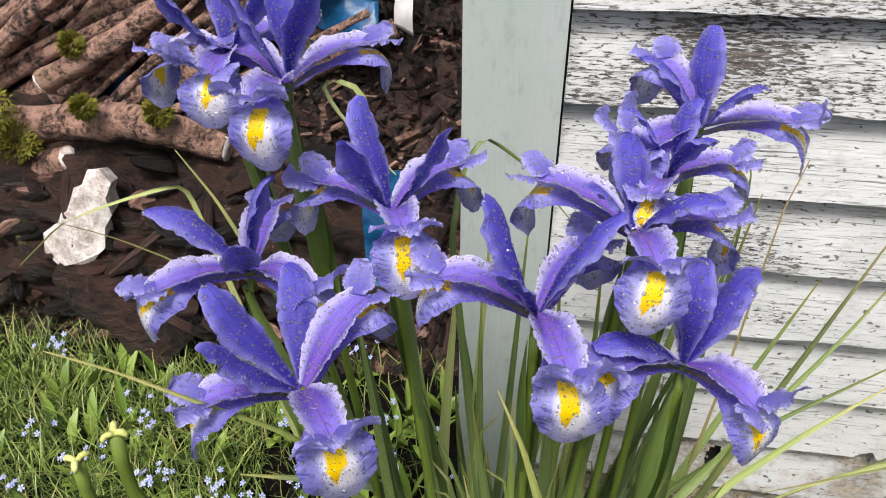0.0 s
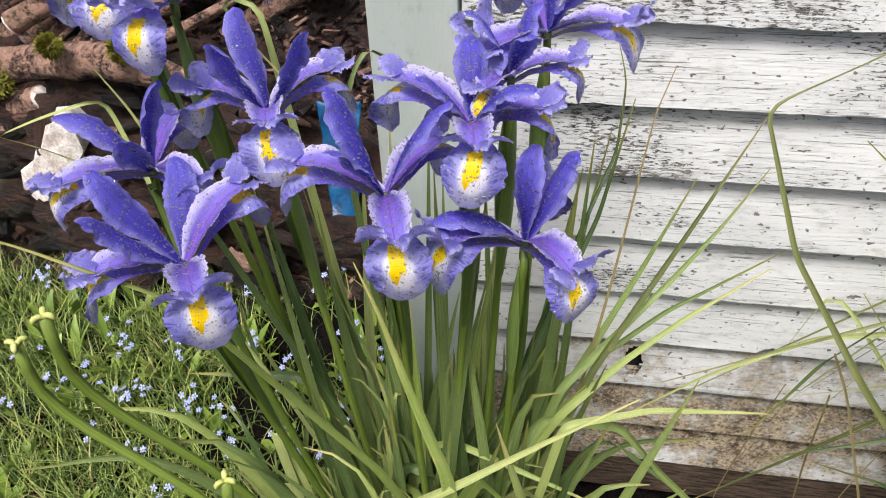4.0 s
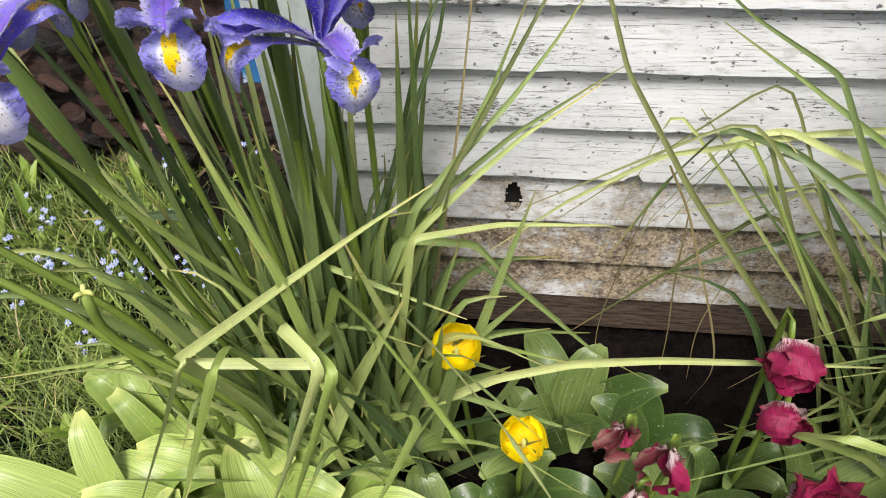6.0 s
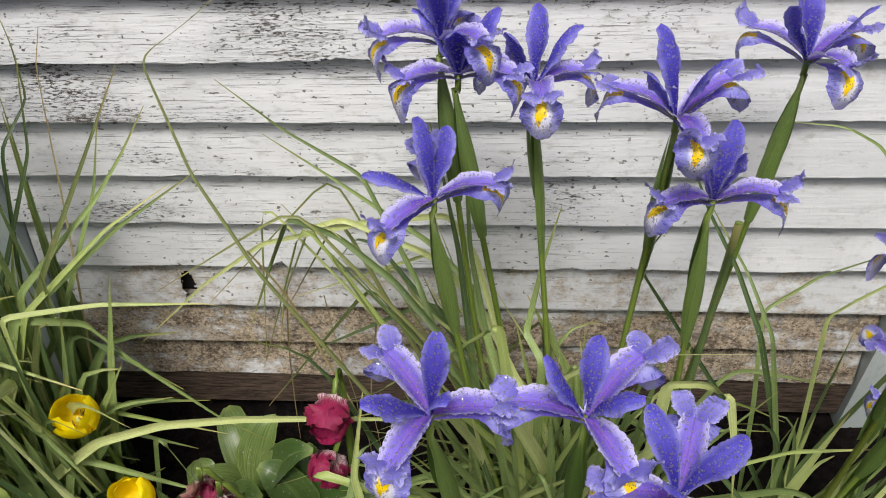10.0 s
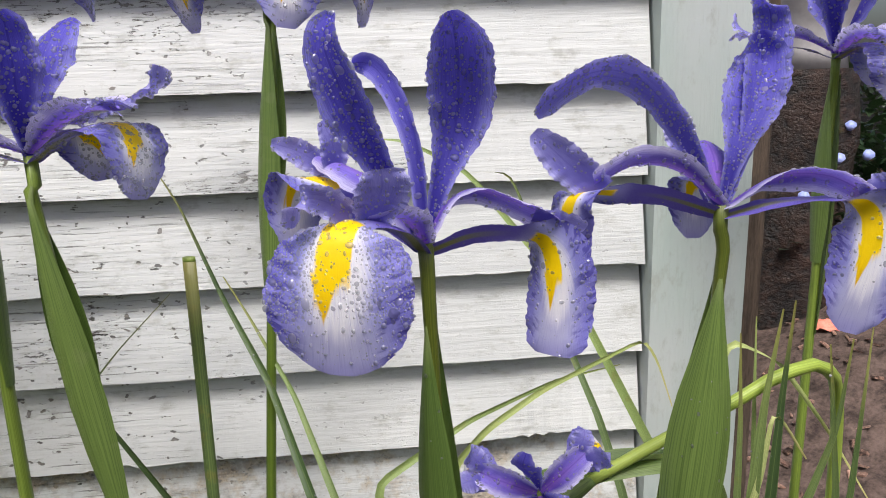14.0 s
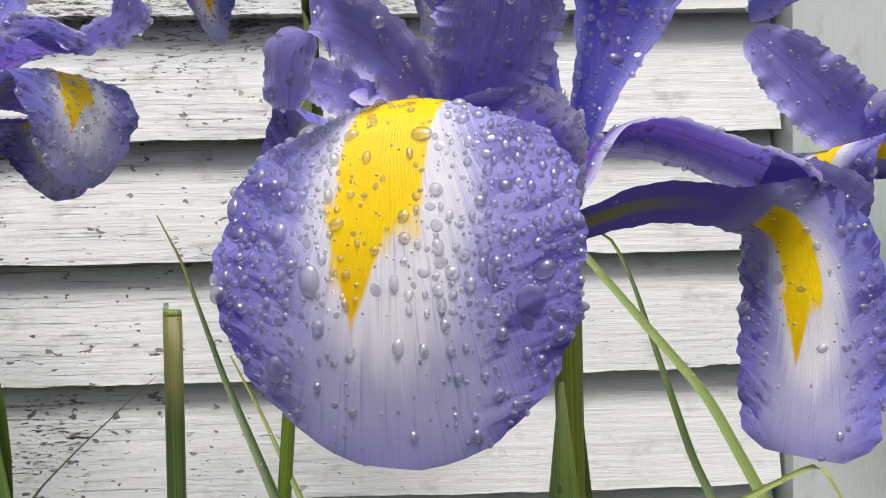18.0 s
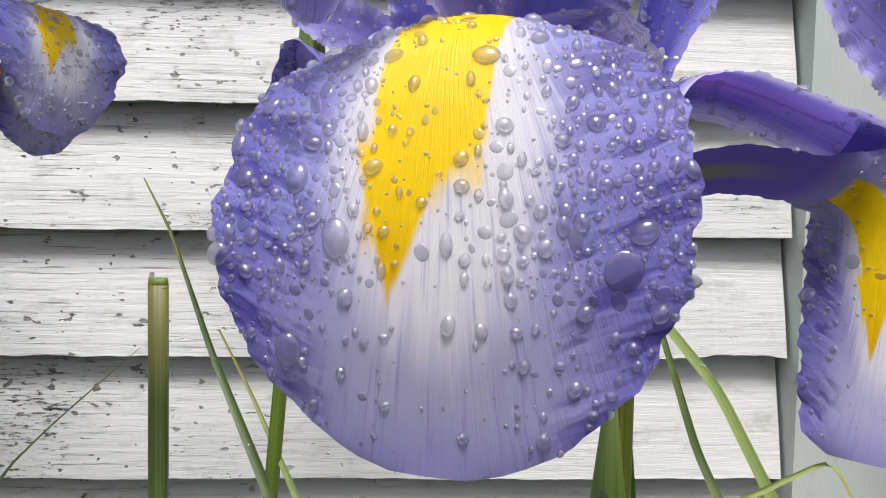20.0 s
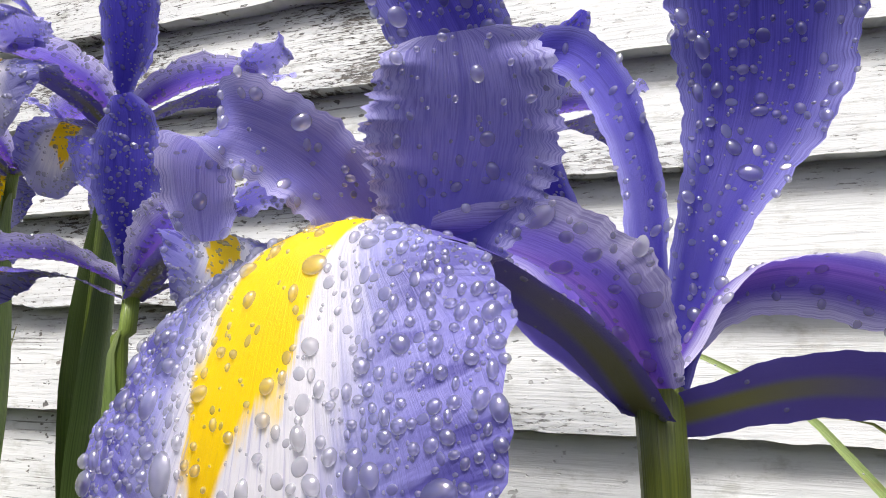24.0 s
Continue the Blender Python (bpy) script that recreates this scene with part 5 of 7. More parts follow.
strap("R", 0.004, [(0.780, -0.200, 0.155), (0.742, -0.120, 0.339), (0.737, -0.090, 0.426), (0.732, -0.080, 0.469)])
strap("R", 0.0045, [(0.754, -0.200, 0.154), (0.730, -0.120, 0.339), (0.712, -0.090, 0.426), (0.703, -0.080, 0.465)])
strap("L", 0.0055, [(0.206, -0.280, 0.233), (0.079, -0.300, 0.249), (0.093, -0.300, 0.262), (0.204, -0.300, 0.367), (0.264, -0.290, 0.416), (0.310, -0.280, 0.448)], "blade_pale")
strap("L", 0.0075, [(0.212, -0.260, 0.167), (0.208, -0.300, 0.285), (0.199, -0.300, 0.379), (0.175, -0.290, 0.454), (0.160, -0.280, 0.499), (0.146, -0.270, 0.525)], "blade_pale")
strap("L", 0.006, [(0.214, -0.240, 0.287), (0.260, -0.300, 0.324), (0.298, -0.330, 0.293), (0.331, -0.350, 0.246), (0.385, -0.370, 0.114)], "blade_pale")
strap("L", 0.006, [(0.249, -0.200, 0.218), (0.307, -0.300, 0.298), (0.364, -0.330, 0.232), (0.396, -0.340, 0.165), (0.437, -0.360, 0.084)], "blade_pale")
strap("L", 0.0045, [(0.258, -0.300, 0.212), (0.277, -0.350, 0.275), (0.294, -0.360, 0.304), (0.301, -0.360, 0.285), (0.272, -0.360, 0.192), (0.232, -0.360, 0.071)], "blade_pale")
strap("L", 0.005, [(0.118, -0.330, 0.298), (0.142, -0.360, 0.348), (0.101, -0.360, 0.262), (-0.009, -0.360, 0.040)], "blade_pale")
strap("L", 0.005, [(0.158, -0.330, 0.329), (0.170, -0.370, 0.357), (0.123, -0.370, 0.245), (0.051, -0.370, 0.072)], "blade_pale")
strap("L", 0.0055, [(0.203, -0.330, 0.358), (0.240, -0.360, 0.353), (0.204, -0.370, 0.252), (0.141, -0.370, 0.083)], "blade_pale")
strap("L", 0.0055, [(0.220, -0.330, 0.332), (0.248, -0.360, 0.347), (0.218, -0.370, 0.254), (0.162, -0.370, 0.086)], "blade_pale")
strap("L", 0.004, [(0.276, -0.200, 0.312), (0.351, -0.160, 0.294), (0.452, -0.130, 0.269), (0.464, -0.120, 0.254)], "blade_pale")
strap("R", 0.006, [(0.669, -0.380, 0.205), (0.654, -0.360, 0.304), (0.667, -0.340, 0.384)], "blade_pale")
strap("R", 0.005, [(0.715, -0.300, 0.333), (0.712, -0.260, 0.267), (0.673, -0.240, 0.213), (0.647, -0.230, 0.185)], "blade_pale")
strap("R", 0.006, [(0.599, -0.300, 0.210), (0.613, -0.330, 0.260), (0.675, -0.340, 0.244), (0.769, -0.340, 0.202)], "blade_pale")
strap("R", 0.0055, [(0.771, -0.200, 0.314), (0.727, -0.200, 0.274), (0.671, -0.200, 0.233), (0.646, -0.200, 0.211), (0.596, -0.220, 0.213)], "blade_pale")
strap("R", 0.005, [(0.645, -0.380, 0.181), (0.638, -0.380, 0.231), (0.653, -0.330, 0.294), (0.688, -0.300, 0.290), (0.714, -0.280, 0.314)])
strap("R", 0.005, [(0.817, -0.180, 0.241), (0.801, -0.150, 0.251), (0.816, -0.120, 0.321), (0.833, -0.100, 0.382)])
strap("R", 0.005, [(0.736, -0.200, 0.261), (0.665, -0.140, 0.313), (0.603, -0.100, 0.340), (0.546, -0.080, 0.350), (0.510, -0.070, 0.274), (0.465, -0.080, 0.171)])
strap("R", 0.004, [(0.719, -0.200, 0.261), (0.686, -0.120, 0.295), (0.629, -0.070, 0.398), (0.549, -0.050, 0.440), (0.487, -0.040, 0.491)])
strap("R", 0.0075, [(0.780, -0.250, 0.255), (0.853, -0.250, 0.321), (0.925, -0.250, 0.332), (0.994, -0.250, 0.334)], "blade_pale")
strap("R", 0.007, [(0.923, -0.250, 0.189), (0.922, -0.250, 0.293), (0.957, -0.250, 0.294), (0.984, -0.250, 0.271), (0.999, -0.260, 0.207), (1.014, -0.260, 0.128)], "blade_pale")
strap("R", 0.004, [(1.000, -0.250, 0.163), (1.058, -0.250, 0.195), (1.173, -0.220, 0.161)], "blade_pale")
strap("Q", 0.0035, [(1.291, -0.140, 0.152), (1.191, -0.100, 0.360), (1.129, -0.080, 0.438), (1.091, -0.080, 0.459), (1.033, -0.070, 0.460)])
strap("Q", 0.0035, [(1.064, -0.100, 0.241), (1.128, -0.070, 0.266), (1.191, -0.060, 0.287), (1.241, -0.050, 0.291)])
strap("Q", 0.0035, [(1.033, -0.170, 0.273), (1.008, -0.130, 0.328), (0.979, -0.100, 0.374), (0.956, -0.080, 0.423), (0.941, -0.070, 0.446)])
strap("Q", 0.003, [(1.045, -0.170, 0.272), (1.021, -0.130, 0.320), (0.994, -0.100, 0.359), (0.979, -0.090, 0.382)])
strap("Q", 0.0032, [(0.911, -0.140, 0.333), (0.924, -0.120, 0.350), (0.950, -0.100, 0.376)])
strap("Q", 0.003, [(1.215, -0.140, 0.236), (1.206, -0.110, 0.282), (1.192, -0.080, 0.325), (1.170, -0.060, 0.409), (1.161, -0.050, 0.433), (1.131, -0.050, 0.434)])
strap("Q", 0.0032, [(1.109, -0.140, 0.272), (1.129, -0.140, 0.295), (1.165, -0.130, 0.313), (1.230, -0.120, 0.337), (1.239, -0.120, 0.322), (1.245, -0.130, 0.296)], "blade_pale")
strap("Q", 0.0035, [(1.271, -0.180, 0.257), (1.267, -0.180, 0.325), (1.271, -0.170, 0.365)])
strap("Q", 0.0045, [(1.268, -0.200, 0.270), (1.270, -0.200, 0.333), (1.273, -0.200, 0.383)])
strap("Q", 0.0040, [(1.250, -0.200, 0.270), (1.249, -0.200, 0.320), (1.246, -0.200, 0.368)])
strap("Q", 0.0052, [(1.258, -0.200, 0.270), (1.261, -0.200, 0.330), (1.267, -0.200, 0.379)])
strap("Q", 0.0034, [(1.262, -0.200, 0.290), (1.266, -0.200, 0.326), (1.274, -0.200, 0.316), (1.286, -0.200, 0.297)], "blade_pale")
strap("Q", 0.004, [(1.287, -0.200, 0.269), (1.301, -0.200, 0.313), (1.305, -0.200, 0.361)])
strap("Q", 0.004, [(1.305, -0.200, 0.267), (1.297, -0.200, 0.331), (1.293, -0.200, 0.359)])
strap("Q", 0.005, [(1.296, -0.220, 0.281), (1.298, -0.220, 0.341), (1.307, -0.210, 0.376)])
strap("Q", 0.0035, [(1.231, -0.200, 0.280), (1.236, -0.200, 0.324), (1.235, -0.200, 0.354)], "blade_pale")
strap("Q", 0.003, [(1.262, -0.160, 0.349), (1.299, -0.150, 0.329), (1.335, -0.150, 0.280), (1.357, -0.160, 0.239)], "blade_pale")
strap("L", 0.0035, [(0.104, -0.140, 0.523), (0.108, -0.120, 0.561), (0.119, -0.110, 0.582), (0.146, -0.100, 0.558), (0.179, -0.100, 0.518)])
strap("L", 0.003, [(-0.077, -0.130, 0.539), (-0.078, -0.140, 0.546), (-0.120, -0.150, 0.534), (-0.154, -0.160, 0.522), (-0.190, -0.170, 0.490)], "blade_pale")
strap("L", 0.003, [(-0.065, -0.170, 0.504), (-0.104, -0.180, 0.529), (-0.130, -0.190, 0.543)], "blade_pale")
strap("L", 0.0045, [(0.054, -0.300, 0.512), (0.012, -0.310, 0.540), (-0.020, -0.310, 0.552), (-0.051, -0.310, 0.559)], "blade_pale")
strap("L", 0.004, [(-0.017, -0.170, 0.514), (-0.052, -0.140, 0.538), (-0.085, -0.120, 0.561)])
strap("L", 0.0045, [(0.272, -0.160, 0.308), (0.354, -0.100, 0.386), (0.387, -0.080, 0.428), (0.417, -0.060, 0.473)])
strap("L", 0.0045, [(0.274, -0.170, 0.287), (0.320, -0.140, 0.325), (0.367, -0.120, 0.364), (0.431, -0.090, 0.399)], "blade_pale")
strap("L", 0.003, [(0.281, -0.100, 0.447), (0.300, -0.060, 0.481), (0.301, -0.050, 0.536), (0.293, -0.040, 0.560)])
strap("L", 0.0045, [(0.038, -0.090, 0.601), (0.008, -0.090, 0.604), (0.024, -0.100, 0.585), (0.065, -0.120, 0.554)], "blade_pale")

# a fallen lime-green stem, dry straws and clods of soil
for which in WET:
    drops("dew", WET[which], 2600 if which == "L" else 1600 if which == "R" else 500, random.Random(88), CLUMPS[which], 0.0003, 0.0010, 3, 6, 2.5)
top = thing("bent_stem", "bright lime-green stem bent over sideways beside the corner board", "stem", (1.335, -0.15, GROUND))
M["lime_stem"] = leaf_mat("lime_stem", (0.30, 0.43, 0.05), (0.44, 0.56, 0.10), (0.4, 0.5, 0.1))
g = tube(spline([(0.0, 0, 0), (0.004, 0, 0.25), (-0.005, -0.01, 0.385), (-0.030, -0.03, 0.426), (-0.062, -0.04, 0.427), (-0.084, -0.04, 0.415), (-0.128, -0.04, 0.393), (-0.160, -0.04, 0.376)], 40), [0.0030, 0.0032, 0.0036, 0.0036, 0.0030], 10)
put("stalk", mesh_of("stalk", g[0], g[1], M["lime_stem"], g[2]), top)
g = tube(spline([(-0.158, -0.04, 0.377), (-0.168, -0.041, 0.371), (-0.180, -0.042, 0.366)], 8), [0.0030, 0.0044, 0.0038], 10)
put("bud", mesh_of("bud", g[0], g[1], M["spathe"], g[2]), top, "swollen green bud end")
M["straw"] = leaf_mat("dry_straw", (0.24, 0.19, 0.08), (0.42, 0.34, 0.16), (0.4, 0.25, 0.1))
top = thing("dry_leaves", "withered tan iris leaves and thin straws against the wall", "leaves", (0.60, -0.10, GROUND))
for i, (pts, w) in enumerate([([(0.50, -0.10, 0.32), (0.52, -0.10, 0.28), (0.535, -0.10, 0.245), (0.60, -0.12, 0.05), (0.60, -0.10, GROUND)], 0.0014), ([(0.335, -0.05, 0.55), (0.325, -0.06, 0.52), (0.30, -0.10, 0.30), (0.24, -0.16, GROUND)][::-1], 0.0016),
                           ([(0.507, -0.03, 0.20), (0.492, -0.03, 0.10), (0.48, -0.03, -0.02), (0.482, -0.05, GROUND)], 0.0011), ([(0.553, -0.03, 0.19), (0.56, -0.03, 0.08), (0.572, -0.03, -0.03), (0.57, -0.05, GROUND)], 0.0011), ([(0.62, -0.05, 0.16), (0.60, -0.05, 0.02), (0.605, -0.06, GROUND)], 0.001)]):
    blade(top, [np.array(q) - np.array((0.60, -0.10, GROUND)) for q in pts], w, 900 + i, "straw")
rng = random.Random(71)
vv, ff = [], []
for i in range(3200):
    x, y = rng.uniform(0.0, 1.32), rng.uniform(-0.5, -0.005)
    r = 0.0018 + 0.006 * rng.random() ** 3
    p = Vector((x, y, ground_height(x, y)))
    k = len(vv)
    for q in ((1, 0, 0), (-1, 0, 0), (0, 1, 0), (0, -1, 0), (0, 0, 1), (0, 0, -1)):
        vv.append(p + Vector(q) * r * rng.uniform(0.6, 1.3) + Vector((rng.uniform(-1, 1), rng.uniform(-1, 1), rng.uniform(-1, 1))) * r * 0.3)
    ff += [(k + a, k + bb, k + cc) for a, bb, cc in ((0, 2, 4), (2, 1, 4), (1, 3, 4), (3, 0, 4), (2, 0, 5), (1, 2, 5), (3, 1, 5), (0, 3, 5))]
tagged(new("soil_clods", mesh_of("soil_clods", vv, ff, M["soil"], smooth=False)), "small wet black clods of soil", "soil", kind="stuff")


# ---- tulips ----


def red_petal():
    """Crimson petal, white towards its root, with streaks and a dry dark rim."""
    n = Nodes("crimson_white_petal")
    uv = n.coord("UV")
    u, v, _ = n.split(uv)
    side = n.math("ABSOLUTE", n.math("MULTIPLY", n.math("SUBTRACT", u, 0.5), 2.0))
    fine = n.noise(n.scaled(uv, (20, 1.6, 1)), 3.0, 5)
    blot = n.noise(n.coord("Object"), 45, 3)
    r = n.math("ADD", n.math("ADD", v, n.math("MULTIPLY", fine, 0.7)), n.math("MULTIPLY", n.math("ADD", blot, n.math("MULTIPLY", side, 0.25)), 0.5))
    c = n.mix(n.step(r, 0.80, 1.08), (0.82, 0.68, 0.67), (0.31, 0.014, 0.075))
    c = n.mix(n.math("MULTIPLY", n.step(fine, 0.46, 0.62), 0.75), c, (0.10, 0.006, 0.022))
    c = n.mix(n.math("MULTIPLY", n.step(side, 0.86, 1.0), 0.6), c, (0.16, 0.05, 0.03))
    n.bump(n.math("ADD", fine, blot), 0.5, 0.0015)
    return n.done(c, 0.42, 0.35, thin=0.2)


M["red"] = red_petal()
M["wilted"] = petal_mat("wilted_petal", (0.10, 0.015, 0.02), (0.28, 0.07, 0.08), (0.45, 0.30, 0.22), 0.6, 0.8)
M["seed"] = plain("lime_seed_head", (0.42, 0.45, 0.10), (0.60, 0.62, 0.25), 120, 0.6, 0.4, 0.001)


def tulip_leaf(parent, b, tip, width, seed, mat="tulip_leaf", arch=0.06, wet=0, blunt=0.1):
    """A broad, folded leaf that rises from b and arches over to tip (both from the plant's foot)."""
    rng = random.Random(seed)
    b, t = np.array(b, float), np.array(tip, float)
    m = (b + t) / 2 + np.array([0, 0, arch])
    p = spline([b, (b + m) / 2 + np.array([0, 0, arch * 0.3]), m, (m + t) / 2 + np.array([0, 0, arch * 0.25]), t], 20)
    side = np.cross(t - b, (rng.uniform(-0.3, 0.3), rng.uniform(-0.6, 0.1), 1))
    geo = ribbon(p, [width * 0.35, width * 0.75, width, width * 1.02, width * 0.95, width * 0.75, width * blunt + 0.0012], side, 9, 0.12, 0.05, rng, 0, 1.0, fold=0.18)
    ob = put("leaf", mesh_of("leaf", geo[0], geo[1], M[mat], geo[2]), parent, "broad smooth leaf")
    if wet:
        drops("dew", [(geo[0], geo[1])], wet, rng, parent, 0.0004, 0.0013, 3, 6)
    return ob


def tulip(at, foot, seed, mat, label, size=1.0, open_=0.5, tilt=(0, 0), petals=6, ragged=0.05, group="tulips in the bed"):
    rng = random.Random(seed)
    top = thing("tulip", label, "tulip", foot, group)
    off = np.array(at, float) - np.array(foot, float)
    turn = np.array(Euler((radians(tilt[0]), radians(tilt[1]), 0)).to_matrix())
    for k in range(petals):
        a = radians(360 / petals * k * 2 + (30 if k >= petals / 2 else 0) + rng.uniform(-12, 12))
        o = open_ * rng.uniform(0.7, 1.3)
        r0 = 0.9 if k < petals / 2 else 1.05
        pts = rz([(0.003, -0.020), (0.015 * r0, -0.015), (0.0215 * r0, 0.0), (0.0205 * r0 + 0.012 * (o - 0.5), 0.014), (0.0155 * r0 + 0.03 * (o - 0.5), 0.024 + 0.004 * rng.uniform(-1, 1))])
        geo = ribbon(spline(pts, 18), [0.005, 0.0125, 0.0185, 0.0205, 0.0195, 0.0160, 0.0085], (0, 1, 0), 11, -0.42, ragged * 2, rng, ragged, 2.0)
        put("petal", mesh_of("petal", (turned(geo[0], a) * size) @ turn.T + off, geo[1], M[mat], geo[2]), top)
    low = off + np.array([0, 0, -0.019 * size]) @ turn.T
    path = spline([low, low + np.array([0, 0, -0.03]) @ turn.T, low * 0.4 + np.array([rng.uniform(-.01, .01), 0, 0]), np.zeros(3)], 20)
    g = tube(path, [0.003, 0.0032, 0.004], 8)
    put("stem", mesh_of("stem", g[0], g[1], M["stem"], g[2]), top, "pale green stem")
    if mat == "yellow":
        g = tube(spline([off + np.array([0, 0, -0.016]), off + np.array([0, 0, 0.000])], 5), [0.002, 0.003, 0.0030, 0.001], 7)
        put("pistil", mesh_of("pistil", g[0], g[1], M["seed"], g[2]), top)
    return top


def wilt(at, foot, seed, label, size=1.0, length=0.06):
    """A spent tulip: a drooping bundle of shrivelled petals on a bent stem."""
    rng = random.Random(seed)
    top = thing("spent_tulip", label, "tulip", foot, "spent tulips")
    off = np.array(at, float) - np.array(foot, float)
    for k in range(7):
        a = rng.uniform(0, 6.28)
        o = np.array([math.cos(a), math.sin(a), 0]) * 0.009
        pts = [off + np.array([0, 0, 0.012]), off + o + np.array([0, 0, -0.008]), off + o * 1.6 + np.array([rng.uniform(-.008, .008), -0.006, -length * 0.5]), off + o * rng.uniform(0.4, 2) + np.array([rng.uniform(-.012, .012), -0.008, -length * rng.uniform(0.8, 1.1)])]
        geo = ribbon(spline(pts, 16), [0.003, 0.007, 0.009, 0.008, 0.004], np.cross(o, (0.2, 0.1, 1)), 9, 0.6, 0.25, rng, 0.08, 3.0)
        put("petal", mesh_of("petal", geo[0] * 1.0, geo[1], M["wilted" if k % 2 else "red"], geo[2]), top)
    path = spline([off + np.array([0, 0, 0.012]), off + np.array([0.004, 0.004, 0.030]), off * 0.6 + np.array([0.012, 0.01, 0.03]), np.zeros(3)], 18)
    g = tube(path, [0.0028, 0.003, 0.004], 8)
    put("stem", mesh_of("stem", g[0], g[1], M["stem"], g[2]), top, "bent pale green stem")
    return top


Z = GROUND
t1 = tulip((0.312, -0.217, 0.178), (0.325, -0.19, Z), 1, "yellow", "bright yellow tulip in full bloom above dark soil", 0.94, 0.56, (20, 6), 6, 0.05)
t2 = tulip((0.382, -0.277, 0.118), (0.385, -0.25, Z), 2, "yellow", "bright yellow tulip in full bloom, low among its leaves", 0.88, 0.56, (20, -6), 6, 0.05)
t3 = tulip((0.604, -0.244, 0.228), (0.62, -0.21, Z), 3, "red", "dark red and white tulip, past its best, petals loose", 0.90, 0.62, (100, 25), 5, 0.16)
t4 = tulip((0.603, -0.276, 0.185), (0.60, -0.24, Z), 4, "red", "dark red and white tulip with only a few petals, tipped over", 0.80, 0.35, (110, 50), 4, 0.16)
t5 = tulip((0.628, -0.346, 0.150), (0.63, -0.32, Z), 5, "red", "full dark red and white double tulip near the ground", 1.25, 0.75, (42, 25), 10, 0.26)
wilt((0.484, -0.325, 0.120), (0.50, -0.29, Z), 6, "shrivelled dark red tulip hanging on its stem", 1.0, 0.065)
wilt((0.503, -0.310, 0.175), (0.51, -0.28, Z), 7, "withered red tulip with curled petals", 0.8, 0.045)
wilt((0.471, -0.284, 0.158), (0.48, -0.26, Z), 8, "small dry brown tulip head", 0.6, 0.022)
rng = random.Random(5)
LEAFY = [(t1, 0.325, -0.19, 3), (t2, 0.385, -0.25, 4), (t3, 0.62, -0.21, 3), (t4, 0.60, -0.24, 3), (t5, 0.63, -0.32, 4)]
for top, x, y, n in LEAFY:
    for k in range(n):
        a = rng.uniform(0, 6.28)
        r = rng.uniform(0.05, 0.10)
        tulip_leaf(top, (0, 0, 0), (math.cos(a) * r, math.sin(a) * r * 0.7 - 0.02, rng.uniform(0.05, 0.12)), rng.uniform(0.014, 0.022), rng.random(), "tulip_leaf", 0.04, 25)
# leaf rosettes with no flower left
ROSETTES = [(0.445, -0.15, 5, 0.15, "tulip_leaf"), (0.40, -0.19, 3, 0.12, "tulip_leaf"), (0.55, -0.27, 6, 0.13, "tulip_leaf"), (0.53, -0.18, 4, 0.12, "tulip_leaf"),
            (0.30, -0.31, 5, 0.12, "tulip_leaf"), (0.44, -0.33, 6, 0.12, "tulip_leaf"), (0.57, -0.35, 5, 0.12, "tulip_leaf"), (0.70, -0.25, 5, 0.14, "tulip_leaf"), 
            (0.06, -0.33, 7, 0.19, "tulip_leaf_lime"), (-0.02, -0.27, 7, 0.19, "tulip_leaf_lime"), (0.13, -0.36, 7, 0.17, "tulip_leaf_lime"), (-0.08, -0.20, 6, 0.17, "tulip_leaf_lime"), (0.02, -0.38, 6, 0.16, "tulip_leaf_lime"),
            (0.22, -0.36, 4, 0.14, "tulip_leaf"), (0.80, -0.30, 5, 0.14, "tulip_leaf"), (0.68, -0.37, 5, 0.13, "tulip_leaf"), (0.75, -0.36, 4, 0.12, "tulip_leaf"), (0.05, -0.20, 5, 0.16, "tulip_leaf_lime"), (0.09, -0.28, 6, 0.20, "tulip_leaf_lime"), (-0.05, -0.34, 6, 0.18, "tulip_leaf_lime"), (0.17, -0.31, 5, 0.18, "tulip_leaf_lime")]
for i, (x, y, n, size, mat) in enumerate(ROSETTES):
    top = thing("tulip_leaves", "rosette of broad pale lime-green tulip leaves" if "lime" in mat else "rosette of broad grey-green tulip leaves beaded with rain", "leaves", (x, y, Z), "tulip leaf rosettes")
    for k in range(n):
        a = 6.28 * k / n + rng.uniform(-0.5, 0.5)
        r = size * rng.uniform(0.45, 1.0)
        lime = "lime" in mat
        tulip_leaf(top, (rng.uniform(-.008, .008), rng.uniform(-.008, .008), 0), (math.cos(a) * r * (1.1 if lime else 0.85), math.sin(a) * r * 0.75, size * (rng.uniform(0.35, 0.85) if lime else rng.uniform(0.35, 0.95))), rng.uniform(0.018, 0.030), rng.random() + i, mat, size * 0.25, 14 if lime else 45, rng.uniform(0.1, 0.45) if lime else 0.12)
